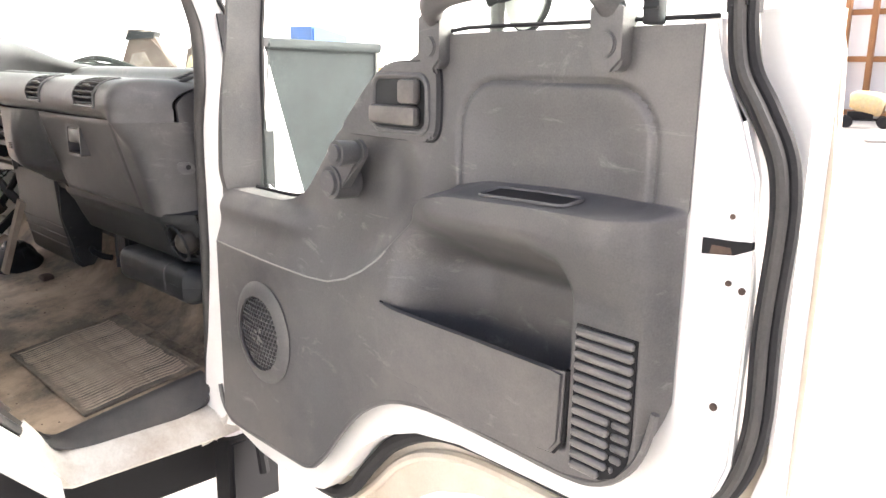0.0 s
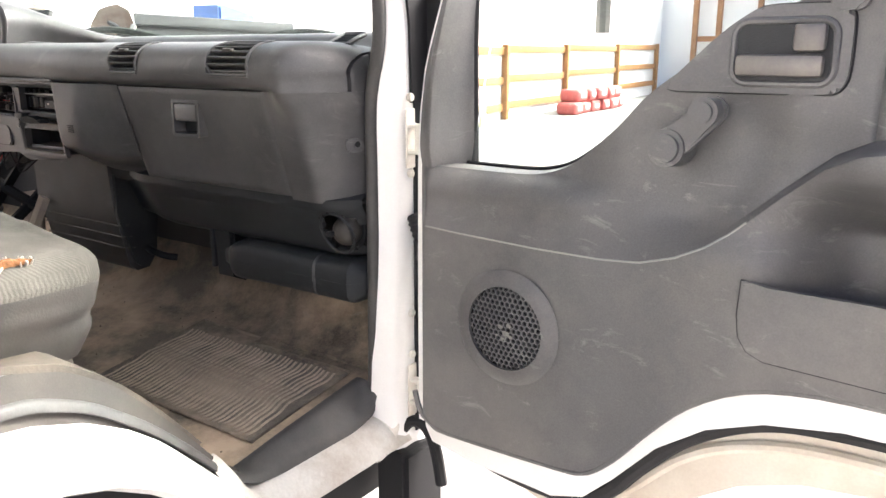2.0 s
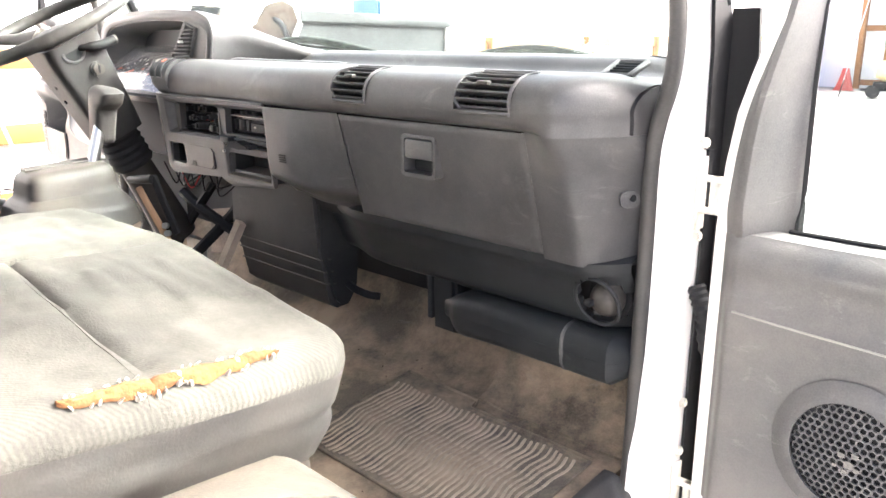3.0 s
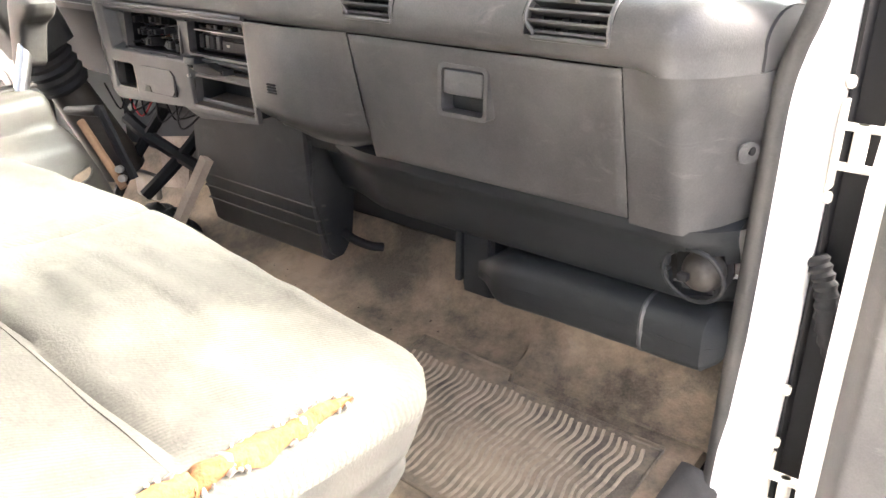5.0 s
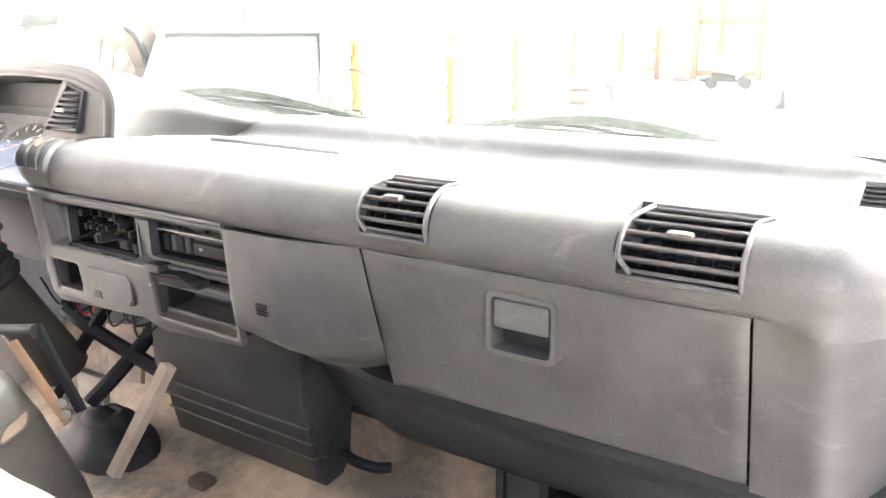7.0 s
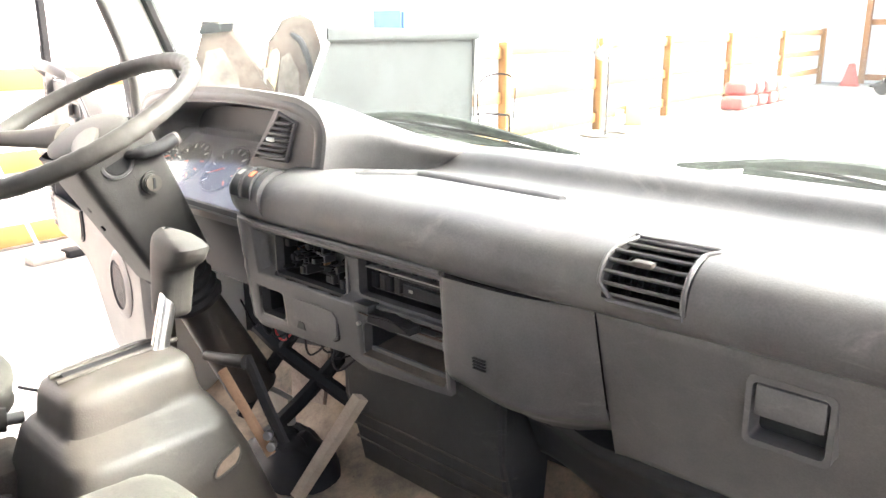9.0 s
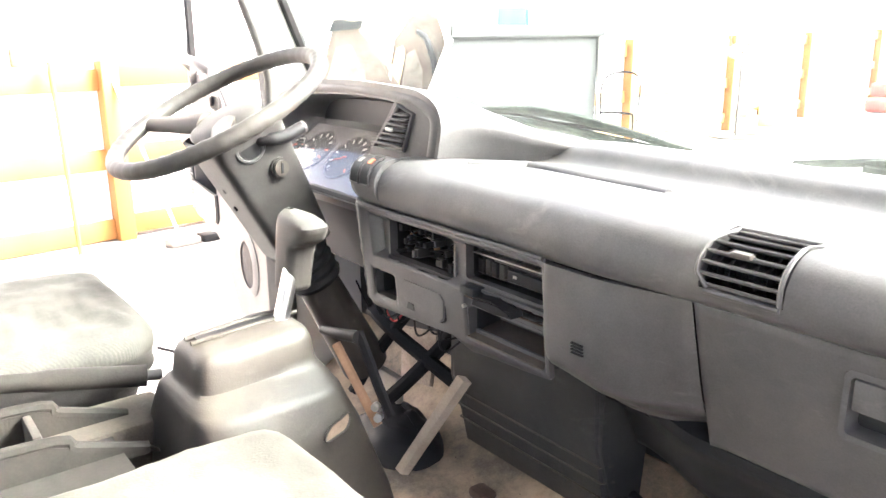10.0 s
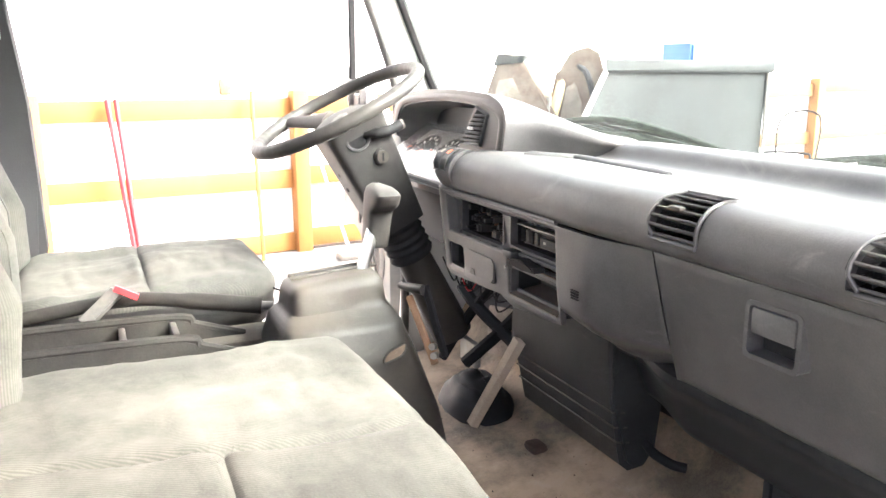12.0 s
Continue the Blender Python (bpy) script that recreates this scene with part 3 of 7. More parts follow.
def roll_f(u, v):
    x = -0.400 + 1.245 * u
    k = v * (len(ROLL_S) - 1)
    i = min(int(k), len(ROLL_S) - 2)
    p = ROLL_S[i].lerp(ROLL_S[i + 1], k - i)
    if p.z < 1.505 and p.y < 0.71:
        p = p.lerp(Vector((0, 0.655, p.z)), smooth(0.722, 0.775, x))
    w = smooth(1.0, 0.72, p.y)
    e = end_round(x) * (0.25 + 0.75 * w)
    zdrop = 0.018 * max(0.0, (x - 0.79) / 0.055) ** 2 if x > 0.79 else 0
    bulge = -0.008 * math.exp(-((x - 0.12) / 0.12) ** 2) * w
    l = max(0.0, (-0.345 - x) / 0.055)
    lip = max(0.0, p.z - 1.570) * (1 - smooth(-0.44, -0.12, x)) if p.y > 0.93 else 0.0
    screen_y = 1.052 - 0.10 * ((x + 0.085) / 0.945) ** 4
    return (x, min(screen_y, p.y + e + bulge + 0.03 * l * l * w), p.z - lip - zdrop * smooth(1.5, 1.56, p.z) - 0.012 * l * l)


VENTS = [(0.286, 0.384), (0.598, 0.712)]


def roll_keep(u, v):
    x = -0.400 + 1.245 * u
    k = v * (len(ROLL_S) - 1)
    p = ROLL_S[min(int(k), len(ROLL_S) - 1)]
    for a, b in VENTS:
        if a < x < b and 1.511 < p.z and p.y < 0.7055:
            return False
    return True


part("top_pad", sheet(roll_f, 130, 57, 0.012, keep=roll_keep), PLASTIC, dash, "padded grey dashboard top with a rolled rear edge")


def face_panel(name, x0, x1, z0, z1, nx, nz, label="", mat=PLASTIC, gap=0.0012, keep=None, off=0.0):
    def f(u, v):
        x, z = x0 + gap + (x1 - x0 - 2 * gap) * u, z0 + gap + (z1 - z0 - 2 * gap) * v
        e = min(u * (x1 - x0), (1 - u) * (x1 - x0), v * (z1 - z0), (1 - v) * (z1 - z0))
        return (x, face_y(x, z) + end_round(x) + off + 0.004 * (1 - smooth(0, 0.006, e)), z)
    return part(name, sheet(f, nx, nz, 0.012, keep=keep), mat, dash, label)


def knee_f(u, v):
    x = 0.046 + 0.2148 * u
    z0 = 1.300 - 0.020 * smooth(0.0, 0.8, u)
    z = z0 + (1.4815 - z0) * v
    return (x, face_y(x, z) + 0.055 * (1 - smooth(0.0, 0.34, v)) ** 2 + 0.004 * (1 - smooth(0, 0.03, min(u, 1 - u))), z)


part("knee_panel", sheet(knee_f, 30, 30, 0.012), PLASTIC, dash, "curved grey panel beside the radio slots")
glove = face_panel("glove_box_lid", 0.262, 0.713, 1.278, 1.480, 60, 30, "closed grey glove box lid",
                   keep=lambda u, v: not (0.436 < 0.262 + 0.454 * u < 0.521 and 1.385 < 1.278 + 0.202 * v < 1.456))
def cap_f(u, v):
    z = 1.274 - 0.004 * u + 0.208 * v
    x = 0.7155 + 0.1315 * min(1, u / 0.6)
    e = max(0.0, (u - 0.6) / 0.4)
    y = face_y(x, z) + end_round(x) - 0.024 * smooth(1.41, 1.484, z) * smooth(0.722, 0.775, x)
    return (x, y + (0.955 - y) * e, z)


part("end_cap", sheet(cap_f, 60, 24, 0.008), PLASTIC, dash, "grey end cap with a rounded corner")
prof = [roll_f(1, k / 24) for k in range(25)]
part("side_panel", slab([(0.86, 1.455), (prof[0][1] + 0.03, 1.455)] + [(min(p[1] + 0.010, 1.04), p[2] - 0.002) for p in prof[1:]] + [(0.965, 1.45)], "x", 0.836, 0.8455), PLASTIC, dash)
part("backing", slab([(0.79, 1.25), (1.0, 1.25), (1.0, 1.54), (0.73, 1.54), (0.725, 1.48)], "x", -0.45, 0.77), BLACK, dash)


def lid_latch():
    y = face_y(0.48, 1.42)
    o = part("latch_recess", ring_slab(rounded(0.436, 0.521, 1.384, 1.457, 0.008), rounded(0.442, 0.515, 1.39, 1.451, 0.006), "y", y - 0.012, y + 0.022), PLASTIC, glove)
    part("latch_well", box(0.44, 0.517, y + 0.016, y + 0.022, 1.388, 1.453), PLASTIC_DARK, o)
    part("latch_paddle", box(0.4445, 0.5125, y - 0.012, y + 0.004, 1.415, 1.449, 0.004), PLASTIC, o, "grey latch paddle")


lid_latch()


def pad_f(u, v):
    a = 2 * math.pi * u
    x, z = 0.8345 + 0.0065 * v * math.cos(a), 1.382 + 0.014 * v * math.copysign(abs(math.sin(a)) ** 0.7, math.sin(a))
    return (x + 0.003, face_y(x, z) + end_round(x) - 0.0015, z)


part("screw_pad", sheet(pad_f, 24, 5, 0.002), PLASTIC_DOOR, dash, "grey screw cover on the dashboard end")
part("screw", cyl((0.838, 0.792, 1.384), (0.8425, 0.7905, 1.384), 0.0055, seg=14), BLACK, dash)


ARC = spline([(0, 0.6535, 1.509), (0, 0.6515, 1.526), (0, 0.6570, 1.543), (0, 0.671, 1.5565), (0, 0.690, 1.5640), (0, 0.7085, 1.5675)], 6)


def vent(name, x0, x1, label, n=7):
    """An air vent wrapped over the rolled edge: rounded frame, slats one over another, vanes behind, a thumb knob."""
    def at(x, k, d=0.0):
        q = max(0.0, min(1.0, k)) * (len(ARC) - 1)
        i = min(int(q), len(ARC) - 2)
        p, t = ARC[i].lerp(ARC[i + 1], q - i), (ARC[i + 1] - ARC[i]).normalized()
        return Vector((x, p.y + d * t.z, p.z - d * t.y))
    h = part(name, sheet(lambda u, v: at(x0 - 0.010 + (x1 - x0 + 0.02) * u, v, 0.034), 4, 20, -0.004), BLACK, dash, label)
    for x in (x0 - 0.009, x1 + 0.006):
        part("well_side", sheet(lambda u, v, x=x: at(x, v, 0.002 + 0.034 * u), 3, 16, 0.003), BLACK, h)
    line = [at(x0 - 0.006 + 0.013 * smooth(0.25, 0.0, k) + 0.014 * smooth(0.55, 1.0, k), k) for k in (j / 20 for j in range(21))]
    right = [at(x1 + 0.003 + 0.012 * smooth(0.8, 1.0, k), k) for k in (j / 20 for j in range(20, -1, -1))]
    part("frame", tube(line + right, 0.0028, 8, closed=True), PLASTIC, h)
    for i in range(n):
        k = (i + 0.55) / n
        a, b = x0 - 0.004 + 0.012 * smooth(0.25, 0.0, k) + 0.014 * smooth(0.55, 1.0, k), x1 + 0.004 + 0.014 * smooth(0.8, 1.0, k)
        p, q = at(a, k, 0.001), at(b, k, 0.001)
        part("slat", tube([p, p.lerp(q, 0.5), q], 0.0020, 6, flat=1.0), PLASTIC, h)
        part("slat_blade", sheet(lambda u, v, p=p, q=q: p.lerp(q, u) + Vector((0, 0.016 * v, -0.007 * v)), 2, 2, 0.0016), PLASTIC, h)
    for i in range(6):
        x = x0 + (x1 - x0) * (i + 0.5) / 6
        part("vane", sheet(lambda u, v, x=x: at(x, 0.03 + 0.94 * v, 0.018 + 0.014 * u), 2, 14, 0.0015), PLASTIC_DARK, h)
    c = at((x0 + x1) / 2 - 0.004, 0.52, -0.001)
    part("knob", box(c.x - 0.012, c.x + 0.012, c.y - 0.008, c.y + 0.004, c.z - 0.0035, c.z + 0.0035, 0.003), CONSOLE, h, "grey thumb knob")
    part("lip", tube([at(x0 + 0.004, -0.01, -0.002), at(x1 + 0.004, -0.01, -0.002)], 0.0035, 8), PLASTIC, h)
    return h


for a, b in VENTS:
    vent("air_vent", a + 0.006, b - 0.006, "black slatted air vent in a grey frame")


def side_vent():
    """A small raised vent at the dashboard's right end, its slots leaning to the rear."""
    def at(x, k):
        return (x, 0.80 + 0.042 * k, 1.564 + 0.017 * k)
    h = part("side_vent", sheet(lambda u, v: at(0.774 + 0.040 * u, v), 6, 6, 0.004), BLACK, dash, "small slotted defroster vent")
    part("frame", tube([at(x, k) for x, k in rounded(0.770, 0.818, -0.08, 1.08, 0.008)], 0.0055, 8, closed=True), PLASTIC, h)
    for i in range(5):
        p, q = at(0.774, 0.1 + 0.2 * i), at(0.814, 0.1 + 0.2 * i)
        part("slat", tube([Vector(p) + Vector((0, 0, 0.001)), Vector(q) + Vector((0, 0, 0.001))], 0.0022, 6), PLASTIC_DARK, h)


side_vent()
# raised ridge on the top
part("ridge", tube(spline([(-0.235, 0.76, 1.564), (-0.19, 0.83, 1.559), (-0.17, 0.847, 1.558), (-0.10, 0.846, 1.558), (0.11, 0.832, 1.558)], 6), [0.008] + [0.012] * 23 + [0.010], 12), PLASTIC, dash)
# ventilation mark
for i in range(4):
    z = 1.375 + i * 0.0045
    part("slot", box(0.108, 0.128, face_y(0.118, z) - 0.0035, face_y(0.118, z) + 0.002, z, z + 0.0016), BLACK, dash)

# lower dark panel
LOW = [(0.775, 1.290), (0.745, 1.279), (0.747, 1.262), (0.766, 1.235), (0.782, 1.20), (0.80, 1.165), (0.83, 1.15)]


def low_f(u, v):
    x = 0.075 + 0.765 * u
    k = v * (len(LOW) - 1)
    i = min(int(k), len(LOW) - 2)
    y = LOW[i][0] + (LOW[i + 1][0] - LOW[i][0]) * (k - i)
    z = LOW[i][1] + (LOW[i + 1][1] - LOW[i][1]) * (k - i)
    return (x, y + 0.6 * end_round(x) + 0.046 * smooth(0.25, 0.08, x), z)


BALL = (0.797, 0.775, 1.212)
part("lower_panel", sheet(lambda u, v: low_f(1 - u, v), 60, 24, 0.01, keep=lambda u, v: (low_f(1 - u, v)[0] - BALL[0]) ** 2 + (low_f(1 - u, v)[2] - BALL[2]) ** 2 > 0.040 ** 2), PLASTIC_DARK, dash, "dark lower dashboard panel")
ball = part("ball_vent", tube([(BALL[0] + 0.041 * math.cos(a), BALL[1] + 0.002 - 0.35 * 0.041 * math.sin(a), BALL[2] + 0.041 * math.sin(a)) for a in (2 * math.pi * k / 28 for k in range(28))], 0.0035, 8, closed=True), PLASTIC_DARK, dash, "round ball air vent")
bm = bmesh.new()
bmesh.ops.create_uvsphere(bm, u_segments=20, v_segments=12, radius=0.029, matrix=Matrix.Translation((BALL[0] + 0.006, BALL[1] + 0.024, BALL[2] + 0.002)))
part("ball", bm, CONSOLE, ball, "scratched grey ball")
part("ball_slot", box(BALL[0] - 0.016, BALL[0] - 0.002, BALL[1] - 0.014, BALL[1] + 0.0, BALL[2] - 0.006, BALL[2] + 0.004, 0.002), BLACK, ball)
part("well", cyl((BALL[0], BALL[1] + 0.04, BALL[2]), (BALL[0], BALL[1] + 0.045, BALL[2]), 0.04), BLACK, ball)

# duct under the panel
duct = thing("air_duct", "dark plastic air duct hung under the dashboard", "duct")


def duct_f(u, v):
    x = 0.435 + 0.415 * u
    a = 2 * math.pi * v
    c = (1 - 0.55 * (1 - smooth(0, 0.16, u)) + 0.02 * noise.noise((u * 9, v * 3, 4))) * (1 - 0.92 * smooth(0.93, 1.0, u) ** 2)
    yy = 0.83 - 0.058 * c * math.copysign(abs(math.cos(a)) ** 0.5, math.cos(a))
    zz = 1.115 + 0.040 * c * math.copysign(abs(math.sin(a)) ** 0.5, math.sin(a)) - 0.02 * (1 - smooth(0.0, 0.4, u)) * 0.3
    return (x, yy, zz)


part("duct_bracket", slab([(0.80, 1.17), (0.845, 1.165), (0.86, 1.06), (0.84, 1.045), (0.805, 1.06)], "x", 0.395, 0.46, 0.008), PLASTIC_DARK, duct)
part("duct_body", sheet(duct_f, 30, 32, -0.004), PLASTIC_DARK, duct)
for x in (0.752,):
    part("band", tube([duct_f((x - 0.435) / 0.435, k / 32) for k in range(32)], 0.0055, 8, closed=True), PLASTIC, duct)
part("bracket", box(0.385, 0.397, 0.80, 0.83, 1.075, 1.165, 0.003), PLASTIC_DARK, dash, "bent dark bracket")

# radio panel
RX0, RX1, RZ1 = -0.458, 0.050, 1.486
HOLES = [(-0.352, -0.170, 1.399, 1.470), (-0.142, 0.032, 1.409, 1.469), (-0.396, -0.328, 1.320, 1.371), (-0.130, 0.040, 1.319, 1.372), (-0.134, 0.040, 1.386, 1.402)]
RECESS = [(-0.388, 0.046, 1.394, 1.478, 0.020), (-0.402, -0.320, 1.312, 1.377, 0.006), (-0.136, 0.046, 1.313, 1.404, 0.010)]


def radio_bottom(x):
    return lerp_table([(-0.46, 1.295), (-0.40, 1.292), (-0.165, 1.309), (-0.145, 1.296), (-0.13, 1.291), (0.05, 1.309)], x)


def in_well(x, z, a, b, c, d, r):
    dx, dz = max(a + r - x, x - b + r, 0), max(c + r - z, z - d + r, 0)
    return math.hypot(dx, dz) < r


def radio_f(u, v):
    x = RX0 + (RX1 - RX0) * u
    z = radio_bottom(x) + (RZ1 - radio_bottom(x)) * v
    l = max(0.0, (-0.405 - x) / 0.05)
    y = face_y(min(x, 0.0), z) + 0.002 + 0.022 * l * l
    for a, b, c, d, deep in RECESS:
        e = min(x - a, b - x, z - c, d - z)
        y += deep * smooth(0.0, 0.016, e)
    y += 0.006 * smooth(1.308, 1.292, z) + 0.004 * smooth(1.480, 1.486, z)
    return (x, y, z)


def radio_keep(u, v):
    x, _, z = radio_f(u, v)
    return not any(in_well(x, z, a, b, c, d, 0.008) for a, b, c, d in HOLES)


radio = part("radio_panel", sheet(radio_f, 246, 96, 0.010, keep=radio_keep), PLASTIC, dash, "grey centre panel with open radio slots")
for i, (a, b, c, d) in enumerate(HOLES):
    y = face_y(0.0, (c + d) / 2) + (0.024 if i < 2 else 0.012)
    part("slot_frame", ring_slab(rounded(a - 0.003, b + 0.003, c - 0.003, d + 0.003, 0.009), rounded(a + 0.0015, b - 0.0015, c + 0.0015, d - 0.0015, 0.007), "y", y - 0.004, y + 0.012), PLASTIC, radio)
    deep = 0.062 if i < 4 else 0.03
    well = bmesh.new()
    box(a - 0.004, b + 0.004, y + deep, y + deep + 0.004, c - 0.004, d + 0.004, bm=well)
    for q in ((a - 0.004, a, c, d), (b, b + 0.004, c, d), (a, b, c - 0.004, c), (a, b, d, d + 0.004)):
        box(q[0], q[1], y + 0.008, y + deep, q[2], q[3], bm=well)
    part("slot_well", well, BLACK if i < 2 else PLASTIC_DARK, radio, smooth=False)
part("bin_floor", sheet(lambda u, v: (-0.127 + 0.164 * u, 0.672 + 0.070 * v, 1.3215 + 0.010 * v), 8, 8, 0.002), COVER, radio, "dusty floor of the open bin")
part("bin_step", box(-0.126, 0.036, 0.688, 0.694, 1.322, 1.330, 0.002), PLASTIC, radio)
part("ledge_dust", sheet(lambda u, v: (-0.130 + 0.168 * u, 0.668 + 0.030 * v, 1.3872 + 0.001 * noise.noise((u * 20, v * 3, 1))), 16, 4, 0.001), DUSTY_RUST, radio, "brown dust on the lever ledge")
# loose electrics behind the first slot
rnd = random.Random(4)
(a, b, c, d), y = HOLES[0], face_y(0, 1.43) + 0.046
part("circuit_board", box(a + 0.002, b - 0.002, y + 0.020, y + 0.024, c + 0.002, d - 0.002), PLASTIC_DARK, radio)
for k in range(15):
    x, z = a + 0.008 + 0.0115 * k + rnd.uniform(-0.002, 0.002), c + rnd.choice((0.005, 0.028, 0.048)) + rnd.uniform(-0.003, 0.003)
    w, t = rnd.uniform(0.008, 0.016), rnd.uniform(0.009, 0.019)
    o = part("relay", box(x, min(x + w, b - 0.003), y - rnd.uniform(0.0, 0.018), y + 0.021, z, min(z + t, d - 0.003), 0.0015, 1), rnd.choice([BLACK, SHROUD, PLASTIC_DARK, PLASTIC]), radio)
    part("relay_cap", box(x + 0.002, min(x + w, b - 0.003) - 0.002, y - 0.0205, y + 0.004, z + 0.002, min(z + t, d - 0.003) - 0.003, 0.001, 1), rnd.choice([BLACK, SHROUD, BLACK]), o)
for k in range(18):
    x, z = rnd.uniform(a + 0.01, b - 0.02), rnd.uniform(c + 0.02, c + 0.05)
    part("contact", box(x, x + rnd.uniform(0.002, 0.005), y + 0.006, y + 0.021, z, z + rnd.uniform(0.002, 0.005)), rnd.choice([RUST, TAN, DULL_STEEL, BLACK, BLACK]), radio)
for k in range(5):
    x, z = a + 0.02 + 0.028 * k, c + 0.030 + rnd.uniform(-0.012, 0.02)
    part("slot_wire", tube(spline([(x, y + 0.016, z), (x + 0.012, y - 0.002, z + rnd.uniform(-0.008, 0.008)), (x + 0.03, y + 0.004, z + rnd.uniform(-0.01, 0.01)), (x + 0.045, y + 0.018, z)], 5), 0.0016, 6), RED if k == 1 else BLACK, radio)
# heater controls and radio chassis behind the second slot
a, b, c, d = HOLES[1]
part("chassis", box(a + 0.004, b - 0.004, y, y + 0.022, c + 0.004, c + 0.036, 0.002, 1), BLACK, radio)
part("chassis_face", box(a + 0.072, b - 0.010, y - 0.006, y + 0.001, c + 0.008, c + 0.028, 0.002, 1), PLASTIC_DARK, radio)
part("chassis_lip", box(a + 0.050, b - 0.006, y - 0.012, y + 0.006, c + 0.036, c + 0.041, 0.001, 1), SHROUD, radio)
for q in range(4):
    x = a + 0.010 + q * 0.0155
    part("radio_key", box(x, x + 0.0125, y - 0.010 + 0.002 * (q % 2), y + 0.004, c + 0.010, c + 0.034, 0.0015, 1), SHROUD if q % 2 else BLACK, radio)
for q in range(7):
    x = a + 0.008 + q * 0.021
    part("radio_key", box(x, x + rnd.uniform(0.007, 0.014), y - rnd.uniform(0.0, 0.008), y + 0.010, c + 0.044, c + 0.050 + rnd.uniform(0, 0.005), 0.0012, 1), rnd.choice([BLACK, SHROUD, PLASTIC_DARK]), radio)
part("radio_rail", box(a + 0.003, b - 0.003, y - 0.014, y + 0.010, c + 0.0405, c + 0.0425), DULL_STEEL, radio, "thin steel rail")
part("symbol", box(a + 0.086, a + 0.094, y - 0.0066, y - 0.0058, c + 0.017, c + 0.0215), SHELL_GREY, radio)
part("ashtray_gap", slab(rounded(-0.304, -0.182, 1.323, 1.3745, 0.010), "y", 0.6715, 0.6745), BLACK, radio)
part("ashtray_door", slab(rounded(-0.302, -0.184, 1.325, 1.3725, 0.009), "y", 0.6680, 0.676, 0.0025), PLASTIC, radio, "closed ashtray door")
part("ashtray_notch", slab([(-0.284, 1.3245), (-0.262, 1.3245), (-0.266, 1.336), (-0.280, 1.336)], "y", 0.6670, 0.672), PLASTIC_DARK, radio)
lever = part("sliding_lever", slab([(-0.090, 1.387), (-0.088, 1.399), (-0.052, 1.403), (-0.030, 1.396), (-0.006, 1.397), (-0.004, 1.388), (-0.040, 1.386)], "y", 0.648, 0.676, 0.003), BLACK, radio, "black sliding lever")
part("lever_tab", box(-0.128, -0.094, 0.656, 0.680, 1.394, 1.408, 0.003), PLASTIC_DARK, radio)
part("worn_edge", sheet(lambda u, v: (-0.455 + 0.024 * u + 0.004 * noise.noise((v * 14, u, 2)), radio_f(0.008 + 0.044 * u, 0.02 + 0.96 * v)[1] - 0.0025, radio_f(0.01, 0.02 + 0.96 * v)[2]), 5, 40, 0.003), SHELL_GREY, radio, "pale worn edge of the centre panel")
part("cornice", tube([(x, face_y(0, 1.485) + 0.004 + 0.022 * max(0.0, (-0.405 - x) / 0.05) ** 2, 1.4855) for x in (-0.454, -0.43, -0.40, -0.38, -0.3, -0.1, 0.046)], 0.0042, 8), PLASTIC, radio)
part("panel_screw", cyl((-0.122, 0.664, 1.374), (-0.122, 0.659, 1.374), 0.003, seg=10), DULL_STEEL, radio)
# heater box
heater = thing("heater_box", "black ribbed heater housing under the radio panel", "heater")
part("housing", slab([(0.775, 1.30), (0.785, 1.16), (0.815, 1.02), (0.835, 1.003), (0.87, 1.006), (0.895, 1.04), (0.925, 1.30)], "x", -0.315, 0.055, 0.012), HEATER, heater)
for z in (1.068, 1.098, 1.128):
    y = lerp_table([(1.0, 0.838), (1.02, 0.815), (1.16, 0.785), (1.3, 0.775)], z)
    part("rib", tube([(-0.318, y + 0.02, z), (-0.31, y - 0.001, z), (0.048, y - 0.001, z), (0.057, y + 0.02, z)], 0.0016, 6), CONSOLE, heater)

# instrument hood


def arch_pt(a, d=0.0):
    """The hood's outline, a from 0 (right foot) to 1 (left foot); d shrinks it."""
    pts = spline([(-0.318 - d, 0, 1.545), (-0.304 - d, 0, 1.595), (-0.299 - d, 0, 1.628), (-0.312 - d, 0, 1.651 - d * 0.7), (-0.345 - d, 0, 1.666 - d), (-0.40 - 0.5 * d, 0, 1.674 - d), (-0.60, 0, 1.680 - d), (-0.85 + d, 0, 1.665 - d), (-0.915 + d, 0, 1.63 - d * 0.8), (-0.93 + d, 0, 1.56)], 6)
    k = a * (len(pts) - 1)
    i = min(int(k), len(pts) - 2)
    return pts[i].lerp(pts[i + 1], k - i)


def hood_shell(u, v):
    p = arch_pt(u)
    y = 0.748 + 0.26 * v
    s = smooth(0, 1, v)
    right = smooth(-0.6, -0.36, p.x)
    return (p.x + 0.10 * s * right, y, p.z - (p.z - 1.572) * 0.88 * s if p.z > 1.572 else p.z)


hood = part("hood", sheet(hood_shell, 64, 16, 0.01), PLASTIC, dash, "grey hood over the instruments")
def recess_x(u, x):
    """The recess is narrower than the hood: its right wall slants beside the vent."""
    return min(x, -0.515 + 0.10 * smooth(1.55, 1.66, arch_pt(u).z))


